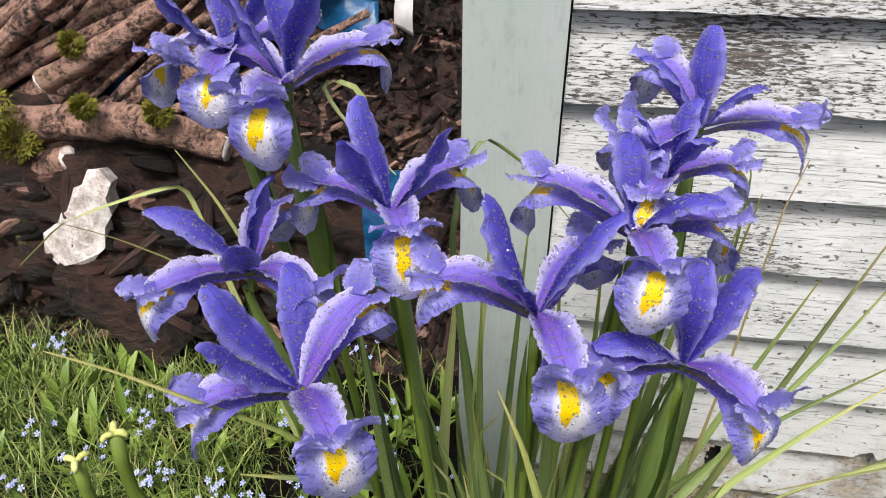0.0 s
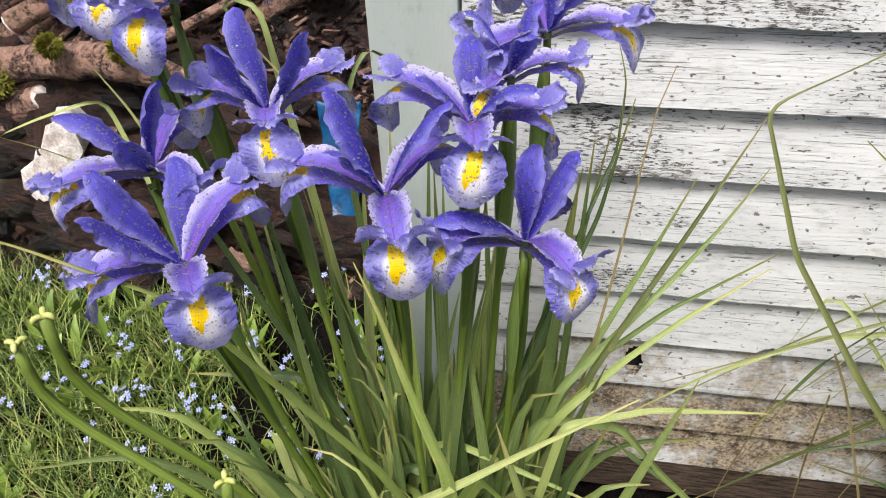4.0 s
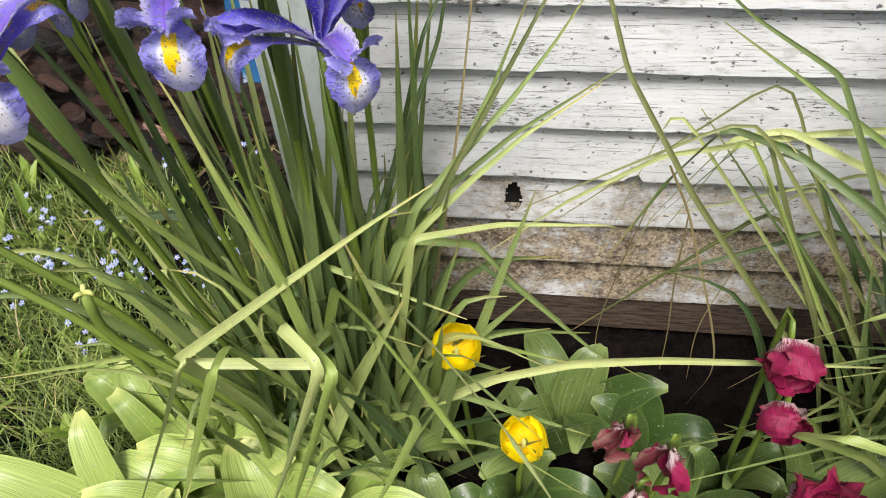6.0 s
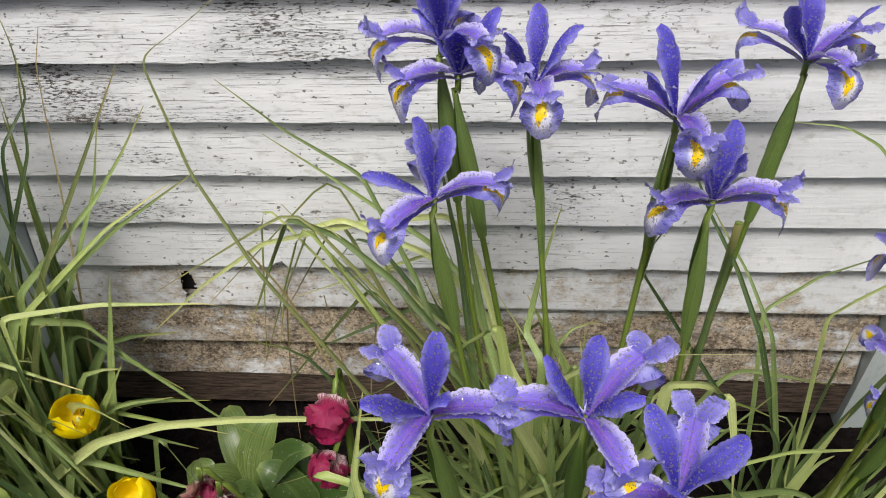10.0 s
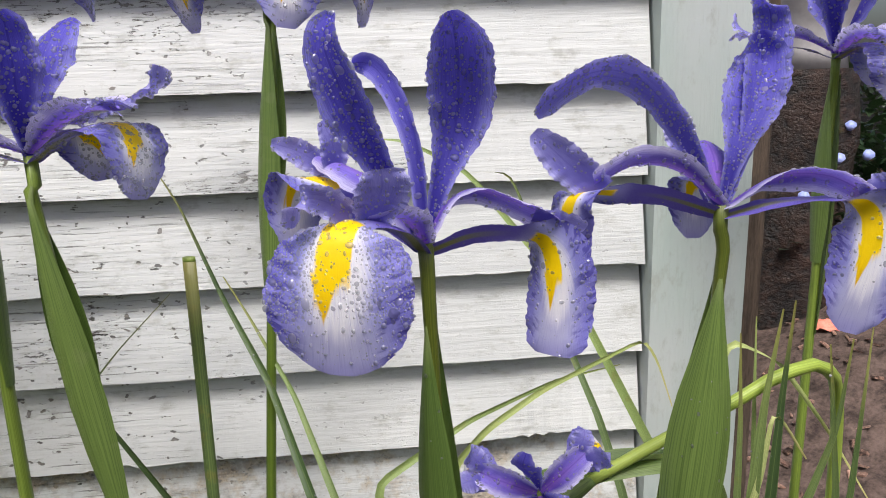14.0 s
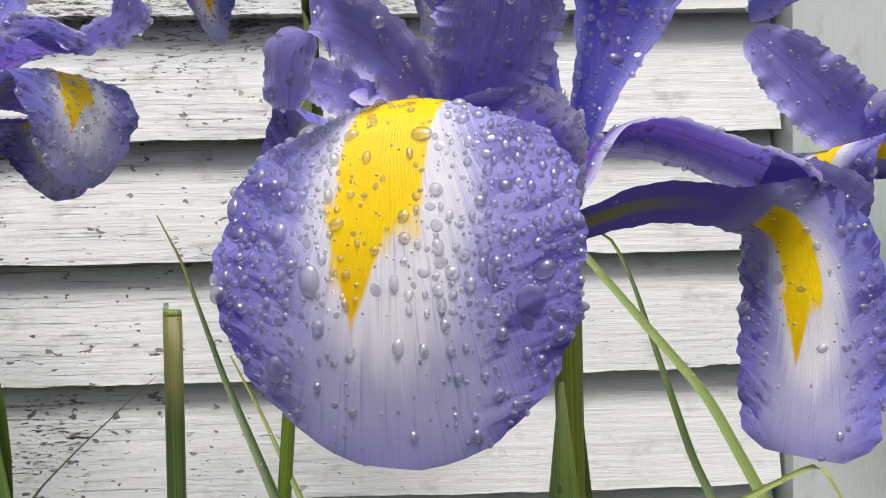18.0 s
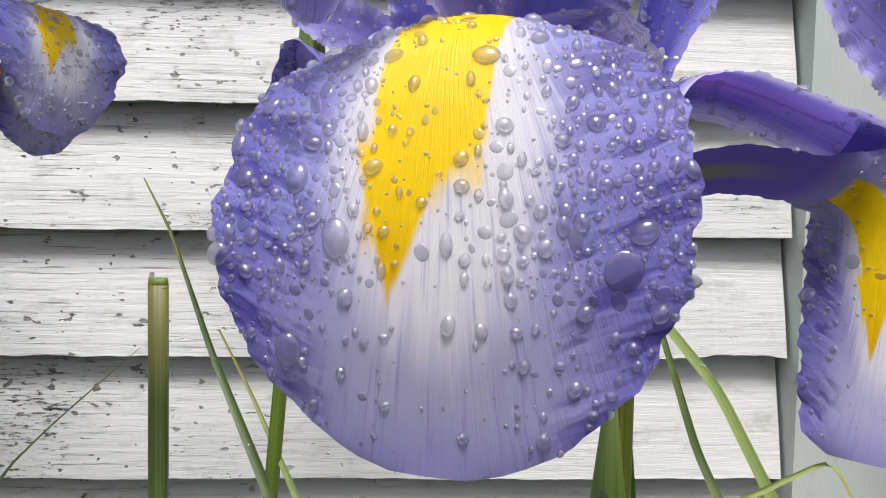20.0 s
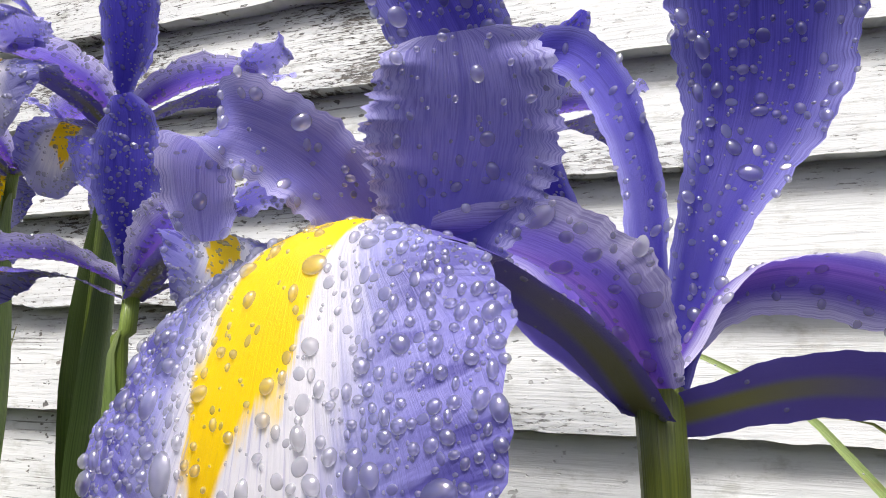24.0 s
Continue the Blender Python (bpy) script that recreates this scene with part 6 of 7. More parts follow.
# spent stems with three-lobed seed heads
for i, (h, foot, bow) in enumerate([((-0.071, -0.27, 0.455), (0.05, -0.24, Z), 0.02), ((-0.105, -0.27, 0.424), (0.03, -0.26, Z), 0.01), ((0.043, -0.304, 0.344), (0.09, -0.27, Z), 0.0)]):
    top = thing("tulip_seed_head", "thick lime stem ending in a pale three-lobed seed head", "seed head", foot, "spent tulip stems")
    off = np.array(h) - np.array(foot)
    path = spline([np.zeros(3), off * np.array([0.5, 0.6, 0.55]) + np.array([0.05, 0, 0]), off * np.array([0.95, 1, 0.86]), off], 24)
    g = tube(path, [0.0042, 0.004, 0.0036, 0.0042], 8)
    put("stem", mesh_of("stem", g[0], g[1], M["stem"], g[2]), top)
    for k in range(3):
        a = 2.1 * k + i
        w = np.array([math.cos(a), math.sin(a), 0])
        g = tube(spline([off, off + w * 0.003 + np.array([0, 0, 0.003]), off + w * 0.0065 + np.array([0, 0, 0.0025]), off + w * 0.0075 + np.array([0, 0, -0.001])], 8), [0.0016, 0.0020, 0.0022, 0.0006], 7)
        put("lobe", mesh_of("lobe", g[0], g[1], M["seed"], g[2]), top)


# ---- lawn on the far side of the bed ----
def grass_mat():
    n = Nodes("grass")
    g = n.t.nodes.new("ShaderNodeNewGeometry").outputs["Random Per Island"]
    c = n.mix(n.step(g, 0.0, 1.0), (0.045, 0.095, 0.018), (0.38, 0.46, 0.12))
    c = n.mix(n.step(g, 0.93, 0.95), c, (0.42, 0.36, 0.16))
    return n.done(c, 0.5, 0.4, thin=0.25)


M["grass"] = grass_mat()
M["petal_blue"] = plain("forget_me_not_blue", (0.25, 0.32, 0.72), (0.42, 0.47, 0.85), 200, 0.6, 0.2, 0.0005)
M["eye"] = plain("flower_eye_yellow", (0.8, 0.6, 0.05), (0.85, 0.7, 0.2), 100, 0.6, 0.1, 0.0005)
M["weed"] = leaf_mat("weed_green", (0.13, 0.22, 0.03), (0.30, 0.42, 0.07), (0.3, 0.4, 0.08))


def grass(name, n, region, seed, lo=0.03, hi=0.085, label="wet green lawn grass", flat=0.6):
    rng = random.Random(seed)
    verts, faces = [], []
    while len(faces) < n * 3:
        x, y = rng.uniform(region[0], region[1]), rng.uniform(region[2], region[3])
        if noise.noise(Vector((x * 5, y * 5, seed))) < rng.uniform(-0.9, 0.1) - 0.1:
            continue
        if min(x - region[0], y - region[2], region[3] - y) < 0.22 * rng.random() * (1 + noise.noise(Vector((x * 6, y * 6, 2)))):
            continue
        if -0.22 < x < 0.5 and y > -0.03 and rng.random() < 0.8:
            continue
        h = rng.uniform(lo, hi)
        a, w = rng.uniform(0, 6.28), rng.uniform(0.0006, 0.0014)
        d = np.array([math.cos(a), math.sin(a), 0]) * h * rng.uniform(0.1, flat * 1.6)
        s = np.array([-math.sin(a), math.cos(a), 0]) * w
        p = np.array([x, y, ground_height(x, y) - 0.003])
        k = len(verts)
        up = np.array([0, 0, h])
        for q, ww in ((0, 1), (0.4, 0.9), (0.75, 0.6), (1, 0.1)):
            c = p + up * (q - 0.35 * q * q * flat) + d * q * q
            verts += [c - s * ww, c + s * ww]
        faces += [(k + 2 * i, k + 2 * i + 1, k + 2 * i + 3, k + 2 * i + 2) for i in range(3)]
    return tagged(new(name, mesh_of(name, verts, faces, M["grass"])), label, "grass", kind="stuff")


grass("grass", 15000, (-1.25, 0.02, -0.28, 0.42), 3)
grass("grass", 2500, (-0.35, 0.10, -0.42, -0.1), 4, 0.03, 0.1)
grass("grass", 700, (1.45, 2.2, 0.1, 0.9), 5, 0.02, 0.06, "sparse grass in brown soil")


def sprig(x, y, seed, n=5, h=0.07):
    """A forget-me-not: a thin branching stem with small five-petalled flowers."""
    rng = random.Random(seed)
    z = ground_height(x, y)
    top = thing("forget_me_not", "small sky-blue forget-me-not sprig in the grass", "flower", (x, y, z), "forget-me-nots in the grass")
    for k in range(n):
        end = np.array([rng.uniform(-0.022, 0.022), rng.uniform(-0.022, 0.022), h * rng.uniform(0.6, 1.0)])
        g = tube(spline([np.zeros(3), end * np.array([0.3, 0.3, 0.6]), end], 8), [0.0009, 0.0006], 5)
        put("stem", mesh_of("stem", g[0], g[1], M["stem"], g[2]), top)
        vv, ff, mi = [], [], []
        tx, ty = rng.uniform(-0.5, 0.5), rng.uniform(-0.7, 0.1)
        ax = np.array([1, 0, -tx])
        ay = np.array([0, 1, -ty])
        for p in range(5):
            a = 6.2832 * p / 5 + k
            b = len(vv)
            for rr, da in ((0.0008, 0), (0.0026, -0.5), (0.0042, -0.28), (0.0046, 0), (0.0042, 0.28), (0.0026, 0.5)):
                vv.append(end + (ax * math.cos(a + da) + ay * math.sin(a + da)) * rr + np.array([0, 0, 0.0004 * (p % 2)]))
            ff.append(tuple(range(b, b + 6)))
        fl = put("flower", mesh_of("flower", vv, ff, M["petal_blue"]), top)
        g = tube([end, end + np.array([tx, ty, 1]) * 0.0012], [0.0011, 0.0007], 6)
        put("eye", mesh_of("eye", g[0], g[1], M["eye"], g[2]), fl)
    for k in range(3):
        a = rng.uniform(0, 6.28)
        tip = np.array([math.cos(a), math.sin(a), 0.5]) * rng.uniform(0.02, 0.035)
        geo = ribbon(spline([np.zeros(3), tip * 0.5 + np.array([0, 0, 0.008]), tip], 7), [0.001, 0.005, 0.006, 0.001], np.cross(tip, (0, 0, 1)), 3)
        put("leaf", mesh_of("leaf", geo[0], geo[1], M["weed"], geo[2]), top)


SPRIGS = [(-0.43, 0.15), (-0.39, 0.11), (-0.44, 0.07), (-0.32, 0.03), (-0.20, 0.03), (-0.62, 0.25), (-0.21, 0.16), (-0.25, 0.02), (-0.34, 0.04), (-0.31, 0.11), (-0.24, 0.04), (-0.36, -0.04), (-0.37, 0.04), (-0.47, 0.05),
          (-0.65, 0.27), (-0.23, 0.27), (-0.11, 0.34), (-0.12, 0.31), (-0.05, 0.2), (0.02, 0.16), (-0.08, 0.10), (0.0, 0.05), (-0.10, 0.02), (-0.14, 0.06), (-0.05, -0.02), (-0.16, -0.03), (-0.02, 0.11), (-0.28, -0.06), (-0.22, -0.09), (-0.12, 0.13), (0.05, 0.09), (-0.52, 0.00), (-0.55, 0.10)]
for i, (x, y) in enumerate(SPRIGS):
    sprig(x, y, 50 + i)
rng = random.Random(11)
for i in range(120):
    x, y = rng.uniform(-0.85, 0.06), rng.uniform(-0.28, 0.28)
    top = thing("weed", "small bright green broad-leaved weed in the grass", "weed", (x, y, ground_height(x, y)), "weeds in the grass")
    for k in range(rng.randint(4, 7)):
        a = rng.uniform(0, 6.28)
        tip = np.array([math.cos(a), math.sin(a), rng.uniform(0.5, 1.8)]) * rng.uniform(0.022, 0.05)
        geo = ribbon(spline([np.zeros(3), tip * 0.5 + np.array([0, 0, 0.01]), tip], 8), [0.001, 0.004, 0.0075, 0.006, 0.001], np.cross(tip, (0.1, 0.2, 1)), 5, 0.2)
        put("leaf", mesh_of("leaf", geo[0], geo[1], M["weed"], geo[2]), top)


# ---- the old log, bark heap and stacked branches behind the lawn ----
def bark_mat(name, a, b, moss=0.0, stretch=(1, 1, 1)):
    n = Nodes(name)
    p = n.place()
    f = n.noise(n.scaled(p, stretch), 9, 8, 0.7)
    g = n.noise(n.scaled(p, stretch), 48, 5, 0.7)
    c = n.mix(n.step(n.math("ADD", n.math("MULTIPLY", f, 0.6), n.math("MULTIPLY", g, 0.4)), 0.40, 0.57), a, b)
    if moss:
        c = n.mix(n.math("MULTIPLY", n.step(n.noise(p, 11, 4), 0.60, 0.68), moss), c, (0.10, 0.11, 0.015))
    pale = n.step(n.noise(n.scaled(p, (1, 1, 1)), 21, 6, 0.75), 0.64, 0.70)
    c = n.mix(n.math("MULTIPLY", pale, 0.7), c, (0.34, 0.25, 0.20))
    n.bump(n.math("ADD", f, n.math("MULTIPLY", g, 0.8)), 1.0, 0.02)
    return n.done(c, 0.45, 0.5)


def piece_mat(name, spread_by):
    """Broken wet wood and bark, each piece of its own tone from black-brown to pinkish tan."""
    n = Nodes(name)
    r = n.t.nodes.new("ShaderNodeNewGeometry").outputs["Random Per Island"] if spread_by == "island" else n.rand()
    f = n.noise(n.scaled(n.coord("Object"), (0.35, 2.2, 2.2)), 60, 6, 0.75)
    k = n.math("ADD", n.math("MULTIPLY", r, 0.75), n.math("MULTIPLY", f, 0.45))
    c = n.mix(n.step(k, 0.35, 0.95), (0.004, 0.0025, 0.002), (0.070, 0.030, 0.020))
    c = n.mix(n.step(k, 0.82, 1.02), c, (0.46, 0.28, 0.21))
    n.bump(f, 1.0, 0.010)
    return n.done(c, 0.38, 0.5)


M["slab"] = piece_mat("broken_bark", "object")
M["chips"] = piece_mat("bark_splinters", "island")
M["bark"] = bark_mat("wet_brown_bark", (0.002, 0.0015, 0.0015), (0.050, 0.023, 0.015), 0.4, (1, 2, 2))
M["heap"] = bark_mat("dark_bark_mulch", (0.002, 0.0015, 0.0015), (0.055, 0.028, 0.021), 0.0)
M["branch"] = bark_mat("grey_brown_branch", (0.020, 0.010, 0.008), (0.60, 0.36, 0.27), 0.3, (3, 1, 3))
M["cut"] = plain("pale_cut_wood", (0.40, 0.32, 0.28), (0.88, 0.84, 0.80), 45, 0.8, 0.8, 0.005)
M["tarp"] = plain("blue_tarp", (0.003, 0.035, 0.10), (0.008, 0.10, 0.25), 30, 0.35, 0.5, 0.004, spec=0.5)
M["moss"] = plain("olive_moss", (0.10, 0.10, 0.012), (0.26, 0.24, 0.03), 160, 0.9, 0.8, 0.003)
M["plastic"] = plain("grey_plastic", (0.45, 0.43, 0.44), (0.65, 0.62, 0.62), 10, 0.35, 0.2, 0.002)


def rough_log(path, radii, sides, amp, scale, seed):
    """A tube with a lumpy, furrowed skin."""
    vv, ff, uu = tube(path, radii, sides)
    c = np.asarray(path)
    for i in range(len(c)):
        for k in range(sides):
            q = i * sides + k
            d = vv[q] - c[i]
            s = Vector(vv[q]) * scale + Vector((seed, 0, 0))
            m = 1 + amp * noise.noise(s) + amp * 0.5 * noise.noise(s * 3) + amp * 0.35 * noise.noise(Vector((s.x * 0.8, s.y * 5, s.z * 5)))
            vv[q] = c[i] + d * m
    return vv, ff, uu


log = thing("log", "big rotten brown log with furrowed wet bark lying in the grass", "log", (-0.55, 0.52, GROUND))
g = rough_log(spline([(-0.85, 0.10, 0.20), (-0.4, 0.02, 0.19), (0.0, 0.0, 0.17), (0.32, -0.02, 0.14), (0.52, -0.06, 0.10)], 170), [0.20, 0.20, 0.19, 0.17, 0.13], 110, 0.24, 8, 1)
put("trunk", mesh_of("trunk", g[0], g[1], M["bark"], g[2]), log, "wet furrowed brown bark")
rng = random.Random(77)
face = [(-0.095, 0.205), (-0.070, 0.182), (-0.045, 0.190), (-0.015, 0.188), (0.008, 0.215), (0.020, 0.225), (0.028, 0.262), (0.045, 0.285), (0.044, 0.315), (0.056, 0.340), (0.042, 0.362), (0.020, 0.358), (0.006, 0.330), (-0.012, 0.325), (-0.030, 0.285), (-0.045, 0.280), (-0.062, 0.248), (-0.088, 0.240)]
vv = [(x, -0.205 + 0.35 * (z - 0.2) * 0.3 + 0.01 * rng.random(), z) for x, z in face] + [(x * 0.8, -0.15, 0.29 + (z - 0.29) * 0.8) for x, z in face]
nf = len(face)
ff = [tuple(range(nf))] + [(k, k + nf, (k + 1) % nf + nf, (k + 1) % nf) for k in range(nf)]
put("broken_face", mesh_of("broken_face", vv, ff, M["cut"], smooth=False), log, "pale splintered broken wood")
# loose slabs of bark all over the log
for i in range(295):
    s = 0.15 + 0.75 * rng.random()
    mid = np.array([-0.85 + 1.35 * s, 0.10 - 0.16 * s, 0.20 - 0.09 * s])
    rad = (0.205 - 0.05 * s) * 1.1
    ang = rng.uniform(-0.55, 2.0)
    nrm = np.array([0, -math.cos(ang), math.sin(ang)])
    L, w, h = 0.012 + 0.075 * rng.random() ** 1.7, rng.uniform(0.006, 0.026), rng.uniform(0.004, 0.016)
    m = Matrix.Translation(Vector(mid + nrm * (rad + rng.uniform(-0.012, 0.012)))) @ Euler((ang + math.pi / 2 + rng.uniform(-0.8, 0.8), rng.uniform(-0.7, 0.7), rng.gauss(0, 0.7))).to_matrix().to_4x4()
    half = Vector((L, rng.uniform(-0.3, 0.3) * w, rng.uniform(-0.3, 0.3) * h))
    bv, bf, bu = rough_log([-half, -half * 0.55, half * 0.1 + Vector((0, rng.uniform(-0.3, 0.3) * w, 0)), half * 0.6, half], [w * 0.35, w * 0.9, w, w * 0.85, w * 0.3], 7, 0.35, 60, i)
    bv = bv * np.array([1, 1, min(1.0, h * 1.3 / w)])
    put("bark_slab", mesh_of("bark_slab", bv, bf, M["slab"], smooth=False), log, m=m)
g = rough_log(spline([(0.10, -0.20, 0.02), (0.02, -0.19, 0.10), (-0.08, -0.17, 0.16)], 20), [0.05, 0.06, 0.04], 20, 0.25, 20, 9)
put("knot", mesh_of("knot", g[0], g[1], M["bark"], g[2]), log)


def heap_height(x, y):
    s = Vector((x * 3.2, y * 3.2, 7))
    rise = min(1.0, max(0.0, (y - 0.30) / 0.55)) * min(1.0, max(0.0, (0.25 - x) / 0.12 + 0.6)) * min(1.0, max(0.0, (x + 1.72 + 0.15 * noise.noise(s * 0.6)) / 0.5)) * min(1.0, max(0.0, (1.68 - y + 0.15 * noise.noise(s * 0.6)) / 0.45))
    edge = min(1.0, max(0.0, (0.09 - x) / 0.05)) if y < 1.6 else 1
    return GROUND - 0.03 + edge * (0.62 * rise + 0.12 * rise * noise.noise(s) + 0.06 * rise * noise.noise(s * 4) + 0.035 * rise * noise.noise(s * 11))


heap = put("mound", sheet("mound", np.linspace(-1.7, 0.09, 230), np.linspace(0.30, 1.7, 170), M["heap"], heap_height))
tagged(heap, "dark heap of bark mulch and rotting wood", "heap")
rng = random.Random(21)
vv, ff = [], []
for i in range(5200):
    x, y = rng.uniform(-1.2, 0.07), rng.uniform(0.33, 1.0)
    z = heap_height(x, y)
    L, w = 0.006 + 0.04 * rng.random() ** 2, rng.uniform(0.002, 0.007)
    m = Euler((rng.uniform(-0.9, 0.9), rng.uniform(-0.9, 0.9), rng.uniform(0, 6.28))).to_matrix()
    bv, bf = boxed(-L, L, -w, w, -w * 0.4, w * 0.4)
    k = len(vv)
    vv += [Vector((x, y, z + 0.002)) + m @ Vector(q) for q in bv]
    ff += [tuple(k + q for q in f) for f in bf]
chips_ob = new("bark_chips", mesh_of("bark_chips", vv, ff, M["chips"], smooth=False))
tagged(chips_ob, "loose brown bark chips and splinters", "bark chips", kind="stuff")

# branches stacked slantwise against the heap
rng = random.Random(33)
for i in range(64):
    x0, y0 = rng.uniform(-1.3, -0.30), rng.uniform(0.52, 0.72)
    run = rng.uniform(0.35, 0.7)
    a = radians(rng.uniform(30, 48))
    p0 = np.array([x0 - run * 0.5 * math.cos(a), y0 - 0.03, 0.27 + 0.16 * rng.random() - run * 0.2])
    p1 = p0 + np.array([run * math.cos(a), 0.10, run * math.sin(a) * 0.75])
    p0[2] = max(p0[2], 0.10)
    r = 0.006 + 0.018 * rng.random() ** 1.4
    mid = (p0 + p1) / 2 + np.array([rng.uniform(-.02, .02), 0, rng.uniform(-.015, .015)])
    g = rough_log(spline([p0 * 0, mid - p0, p1 - p0], 26), [r, r * 0.9, r * 0.7], 10, 0.16, 25, i)
    br = thing("branch", "cut grey-brown branch stacked on the heap" if i % 3 else "mossy cut branch stacked on the heap", "branch", p0, "stacked branches")
    put("wood", mesh_of("wood", g[0], g[1], M["branch"], g[2]), br)
    g = tube(spline([(0, 0, 0), (p0 - p1) * 0.004 / run], 2), [r * 0.93, r * 0.9], 10)
    put("cut_end", mesh_of("cut_end", g[0], g[1], M["cut"], g[2]), br, "pale sawn end")
# thicker ones along the foot of the stack
for i, (p0, p1, r) in enumerate([((-1.05, 0.46, 0.05), (-0.62, 0.42, 0.24), 0.030), ((-0.95, 0.44, 0.22), (-0.58, 0.46, 0.29), 0.034), ((-1.0, 0.5, 0.12), (-0.66, 0.40, 0.15), 0.026), ((-0.62, 0.44, 0.30), (-0.36, 0.46, 0.26), 0.03)]):
    p0, p1 = np.array(p0), np.array(p1)
    g = rough_log(spline([p0 * 0, (p1 - p0) / 2 + np.array([0, 0, 0.02]), p1 - p0], 26), [r, r, r * 0.8], 14, 0.2, 20, 60 + i)
    br = thing("branch", "thick broken branch with peeling bark", "branch", p0, "stacked branches")
    put("wood", mesh_of("wood", g[0], g[1], M["branch"], g[2]), br)
    d = (p1 - p0) / np.linalg.norm(p1 - p0)
    g = tube([p1 - p0, p1 - p0 + d * 0.004], [r * 0.74, r * 0.70], 12)
    put("cut_end", mesh_of("cut_end", g[0], g[1], M["cut"], g[2]), br, "pale broken end")


def crumpled(name, corners, seed, mat, label, category, amp=0.02, n=26):
    a, b, c, d = [np.array(q, float) for q in corners]
    vv = []
    for i in range(n):
        for j in range(n):
            s, t = i / (n - 1), j / (n - 1)
            p = (a * (1 - s) + b * s) * (1 - t) + (d * (1 - s) + c * s) * t
            q = Vector(p) * 9 + Vector((seed, 0, 0))
            vv.append(p + np.array([0, -1, 0.3]) * amp * (noise.noise(q) + 0.5 * noise.noise(q * 2.7)) + np.array([0.2, 0, 1]) * amp * 0.6 * noise.noise(q * 1.7))
    ff = [(i * n + j, i * n + j + 1, (i + 1) * n + j + 1, (i + 1) * n + j) for i in range(n - 1) for j in range(n - 1)]
    ob = new(name, mesh_of(name, vv, ff, M[mat]))
    sol = ob.modifiers.new("thickness", "SOLIDIFY")
    sol.thickness = 0.0015
    return tagged(ob, label, category)


crumpled("tarp", [(-0.85, 0.58, 0.19), (-0.50, 0.56, 0.24), (-0.50, 0.62, 0.33), (-0.85, 0.64, 0.28)], 1, "tarp", "crumpled dark blue plastic tarp under the branches", "tarp")
crumpled("tarp", [(-0.105, 0.37, 0.05), (-0.065, 0.37, 0.05), (-0.045, 0.39, 0.275), (-0.125, 0.39, 0.270)], 2, "tarp", "blue plastic sheet hanging down in folds", "tarp", 0.03)
crumpled("tarp", [(-0.33, 0.64, 0.42), (-0.13, 0.62, 0.40), (-0.14, 0.66, 0.45), (-0.33, 0.68, 0.48)], 3, "tarp", "strip of bright blue plastic tarp", "tarp", 0.03)
crumpled("plastic_sheet", [(-0.100, 0.60, 0.43), (-0.065, 0.58, 0.42), (-0.07, 0.62, 0.56), (-0.095, 0.64, 0.57)], 4, "plastic", "crumpled pale grey plastic sheet on the heap", "plastic sheet", 0.025)
rng = random.Random(44)
for i, (x, y, z, r) in enumerate([(-0.72, 0.40, 0.33, 0.04), (-0.70, 0.41, 0.27, 0.035), (-0.44, 0.42, 0.335, 0.022), (-0.66, 0.39, 0.18, 0.022), (-0.55, 0.40, 0.345, 0.018), (-0.63, 0.52, 0.40, 0.02)]):
    vv, ff = [], []
    for k in range(900):
        d = Vector((rng.gauss(0, 1), rng.gauss(0, 1), rng.gauss(0, 1))).normalized()
        p = d * r * rng.random() ** 0.4
        s = d.orthogonal().normalized() * 0.002
        k0 = len(vv)
        vv += [p - s, p + s, p + d * rng.uniform(0.004, 0.009)]
        ff.append((k0, k0 + 1, k0 + 2))
    ob = new("moss", mesh_of("moss", vv, ff, M["moss"]))
    ob.matrix_basis = pose(x, y, z)
    tagged(ob, "tuft of olive-yellow moss on the wood", "moss")


# ---- beyond the other corner: bare brown soil, a dark bush, a pale pot ----
M["brown"] = plain("brown_soil_litter", (0.035, 0.024, 0.020), (0.15, 0.105, 0.088), 40, 0.85, 0.9, 0.008)
M["oldwood"] = plain("brown_weathered_post", (0.05, 0.035, 0.026), (0.13, 0.095, 0.07), 18, 0.8, 0.5, 0.003, (9, 9, 1))
M["bush"] = leaf_mat("dark_bush_green", (0.012, 0.03, 0.010), (0.05, 0.10, 0.03), (0.06, 0.1, 0.03))
M["rosy"] = plain("orange_pink_petal", (0.75, 0.18, 0.12), (0.85, 0.32, 0.24), 60, 0.6, 0.2, 0.001)


def bank(x, y):
    s = Vector((x * 5, y * 5, 3))
    rise = min(1.0, max(0.0, (x - 1.36) / 0.5)) * min(1.0, max(0.0, (y + 0.25) / 0.6)) * min(1.0, max(0.0, (3.3 - x) / 0.7)) * min(1.0, max(0.0, (2.5 - y) / 0.7))
    brim = min(3.4 - x, 2.6 - y, y + 0.35) / 0.3 + 0.8 * noise.noise(s * 0.5)
    return GROUND - 0.05 * (1 - min(1.0, max(0.0, brim))) - 0.012 + 0.02 * min(1, (x - 1.33) / 0.05) + rise * 0.22 + 0.012 * noise.noise(s) + 0.008 * noise.noise(s * 5)


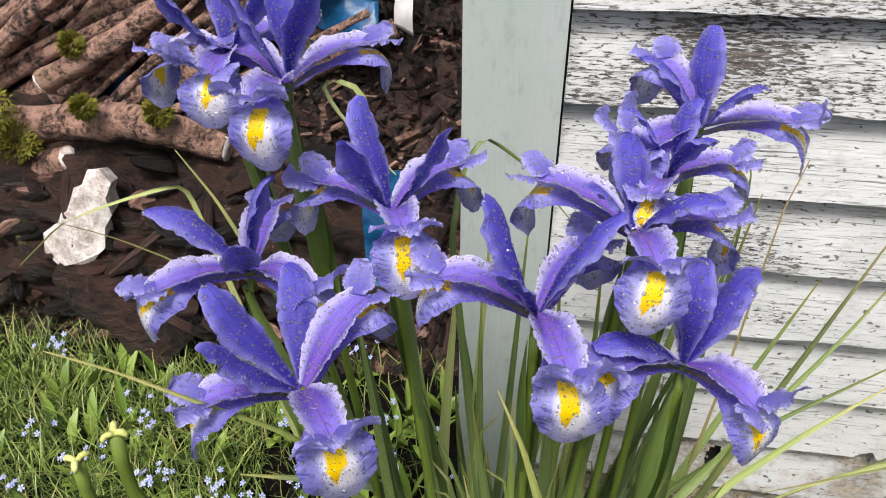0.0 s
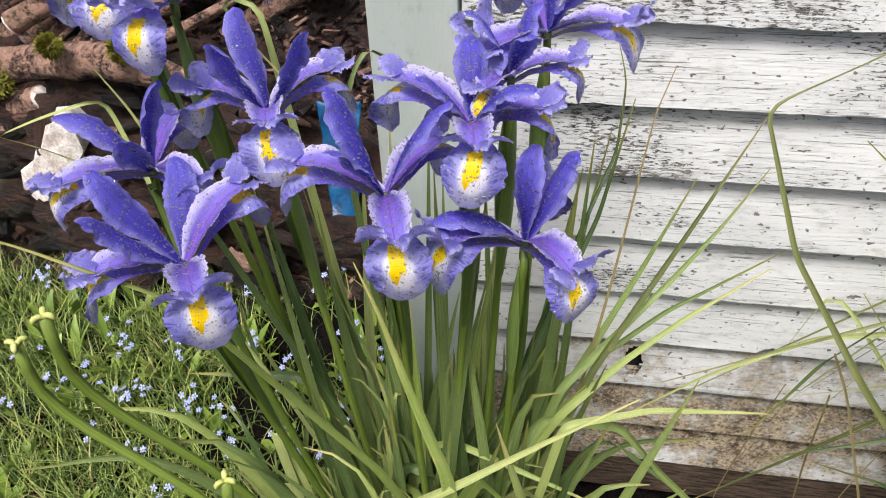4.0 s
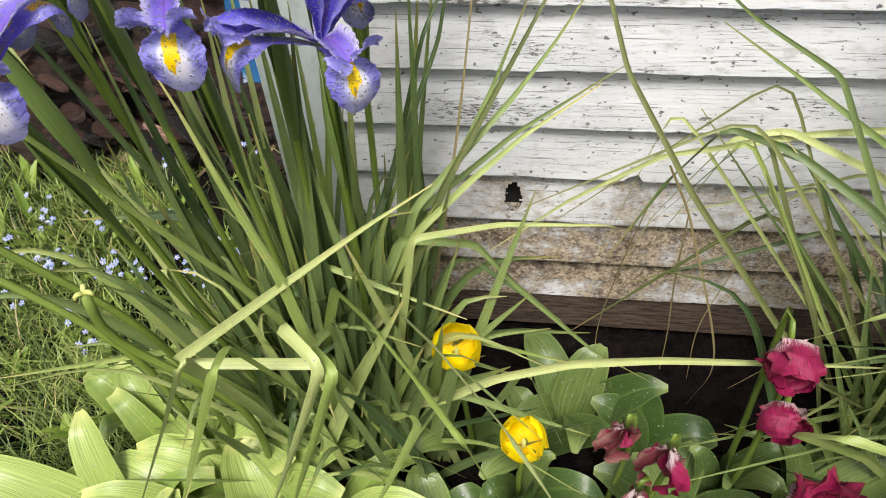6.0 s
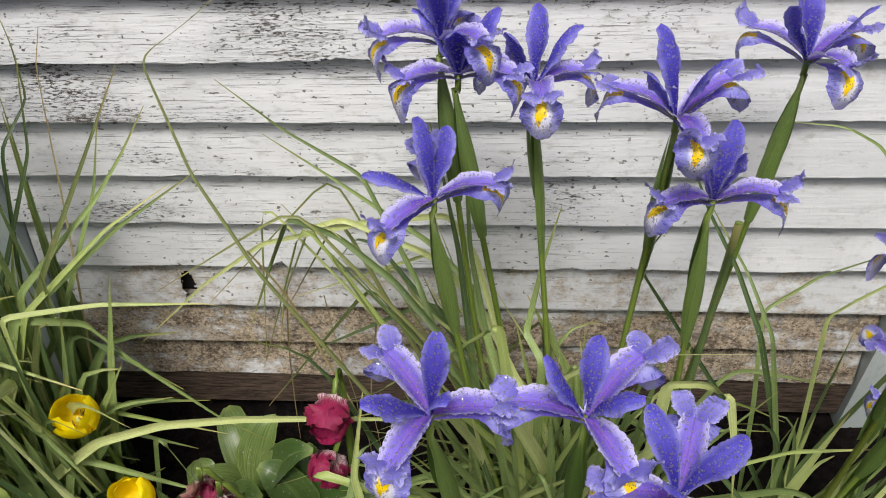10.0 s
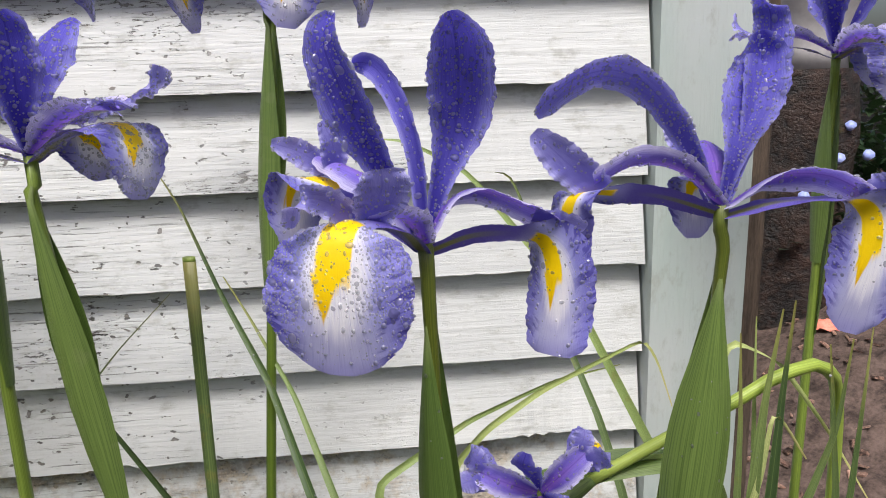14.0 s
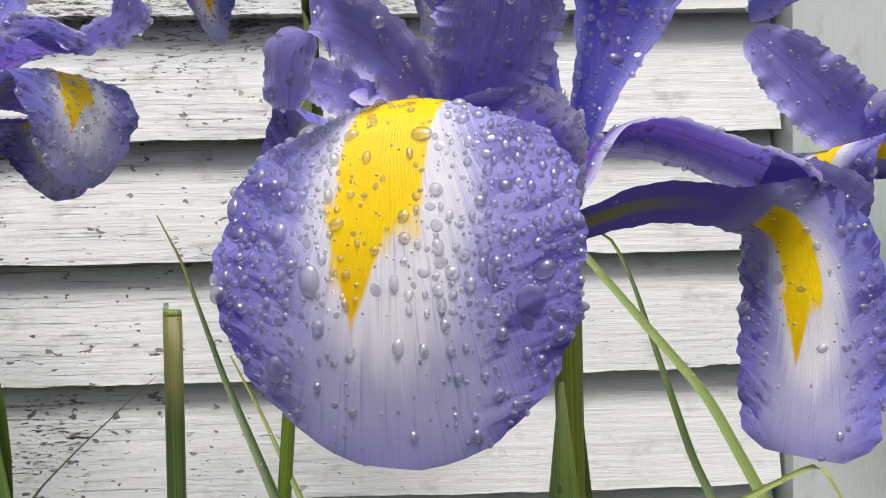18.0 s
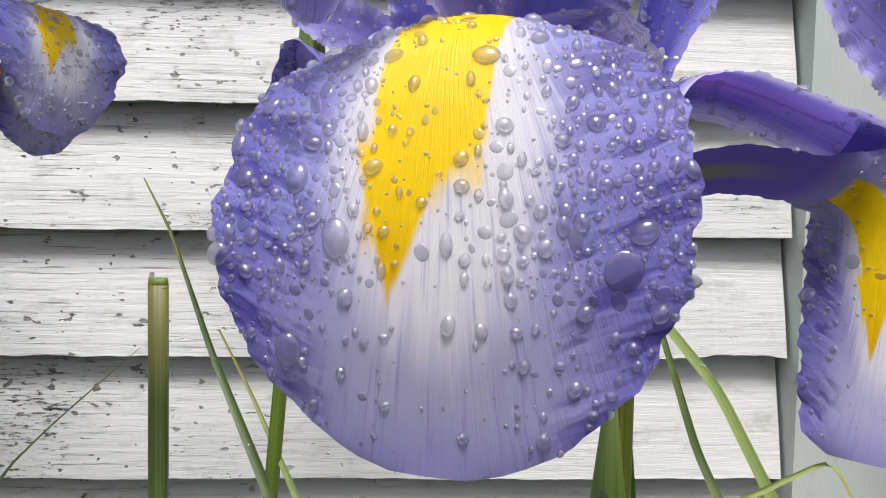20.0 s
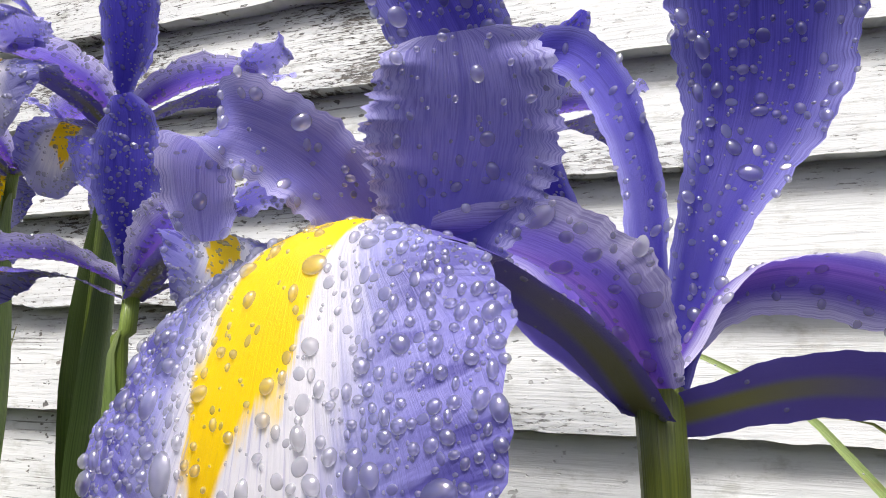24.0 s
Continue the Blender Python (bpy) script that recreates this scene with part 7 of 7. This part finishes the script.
soil = put("soil_bank", sheet("soil_bank", np.linspace(1.34, 3.4, 130), np.linspace(-0.35, 2.6, 150), M["brown"], bank))
tagged(soil, "bank of bare brown soil with leaf litter", "soil", kind="structure")
v, f = boxed(XR + 0.078, XR + 0.105, 0.02, 0.05, -0.095, 1.12)
put("post", mesh_of("post", v, f, M["oldwood"], smooth=False), wall, "brown weathered post behind the corner board")
rng = random.Random(61)
vv, ff = [], []
for i in range(1500):
    x, y = rng.uniform(1.37, 2.6), rng.uniform(-0.1, 1.6)
    z = bank(x, y)
    L, w = rng.uniform(0.003, 0.012), rng.uniform(0.0015, 0.005)
    m = Euler((rng.uniform(-0.5, 0.5), rng.uniform(-0.5, 0.5), rng.uniform(0, 6.28))).to_matrix()
    bv, bf = boxed(-L, L, -w, w, -w * 0.4, w * 0.4)
    k = len(vv)
    vv += [Vector((x, y, z + 0.002)) + m @ Vector(q) for q in bv]
    ff += [tuple(k + q for q in f) for f in bf]
tagged(new("leaf_litter", mesh_of("leaf_litter", vv, ff, M["branch"], smooth=False)), "small dry leaf litter and clods on brown soil", "leaf litter", kind="stuff")


def bush(x, y, z, r, n, seed, blooms):
    rng = random.Random(seed)
    top = thing("bush", "dark green leafy bush with small blue flowers", "bush", (x, y, z))
    for k in range(7):
        a = rng.uniform(0, 6.28)
        g = tube(spline([(0, 0, 0), (math.cos(a) * r * 0.3, math.sin(a) * r * 0.3, r * 0.6), (math.cos(a) * r * 0.7, math.sin(a) * r * 0.7, r * rng.uniform(0.8, 1.4))], 8), [0.006, 0.003], 6)
        put("branch", mesh_of("branch", g[0], g[1], M["branch"], g[2]), top)
    vv, ff, uu = [], [], []
    for i in range(n):
        d = Vector((rng.gauss(0, 1), rng.gauss(0, 1), rng.gauss(0, 0.8))).normalized() * r * rng.random() ** 0.4 * (0.8 + 0.35 * noise.noise(Vector((i * 0.37, seed, 0))))
        p = np.array(d) + np.array([0, 0, r * 0.85])
        if p[2] < 0.005:
            continue
        dirn = np.array(Vector((rng.gauss(0, 1), rng.gauss(0, 1), rng.gauss(0.3, 0.7))).normalized())
        L = rng.uniform(0.02, 0.04)
        s = np.cross(dirn, (0.3, 0.2, 1))
        s = s / np.linalg.norm(s) * L * 0.3
        k = len(vv)
        vv += [p, p + dirn * L * 0.5 + s, p + dirn * L, p + dirn * L * 0.5 - s]
        uu += [(0.5, 0), (1, 0.5), (0.5, 1), (0, 0.5)]
        ff.append((k, k + 1, k + 2, k + 3))
    put("foliage", mesh_of("foliage", vv, ff, M["bush"], uu, smooth=False), top, "small dark wet leaves")
    for i in range(blooms):
        d = Vector((rng.gauss(0, 1), rng.gauss(-0.8, 0.6), rng.gauss(0.3, 0.6))).normalized() * r
        g = tube([np.array(d) + np.array([0, 0, r * 0.85]), np.array(d) * 1.03 + np.array([0, 0, r * 0.86])], [0.007, 0.009], 7)
        put("bloom", mesh_of("bloom", g[0], g[1], M["petal_blue"], g[2]), top)


bush(1.86, 0.72, 0.05, 0.24, 2200, 1, 26)
bush(2.25, 0.85, 0.08, 0.32, 2200, 2, 14)
bush(1.66, 0.85, 0.05, 0.20, 1500, 3, 10)
# pale pot on a stump
pot = thing("flower_pot", "pale curved ceramic flower pot on a stump", "flower pot", (1.79, 0.62, 0.50))
prof = [(0.001, 0.0), (0.06, 0.0), (0.055, 0.03), (0.07, 0.09), (0.11, 0.17), (0.13, 0.24), (0.15, 0.27), (0.14, 0.275), (0.12, 0.24)]
vv = [(r * math.cos(6.2832 * k / 32), r * math.sin(6.2832 * k / 32), z) for r, z in prof for k in range(32)]
ff = [(i * 32 + k, i * 32 + (k + 1) % 32, (i + 1) * 32 + (k + 1) % 32, (i + 1) * 32 + k) for i in range(len(prof) - 1) for k in range(32)]
put("bowl", mesh_of("bowl", vv, ff, M["plastic"]), pot)
stump = thing("stump", "dark brown tree stump under the pot", "stump", (1.79, 0.62, 0.0))
g = rough_log(spline([(0, 0, -0.05), (0, 0, 0.25), (0, 0, 0.50)], 20), [0.10, 0.08, 0.085], 24, 0.1, 12, 5)
put("trunk", mesh_of("trunk", g[0], g[1], M["bark"], g[2]), stump)
rng = random.Random(9)
vv, ff, uu = ribbon(spline([(-0.032, 0, 0.004), (-0.008, 0, 0.010), (0.012, 0.004, 0.012), (0.036, 0.012, 0.034)], 14), [0.010, 0.020, 0.022, 0.018, 0.006], (0, 1, 0.15), 9, 0.35, 0.16, rng)
ob = new("fallen_petal", mesh_of("fallen_petal", vv, ff, M["rosy"], uu))
ob.matrix_basis = pose(1.775, 0.480, bank(1.775, 0.480), 0, 0, -36)
tagged(ob, "fallen orange-pink petal on brown soil", "petal")
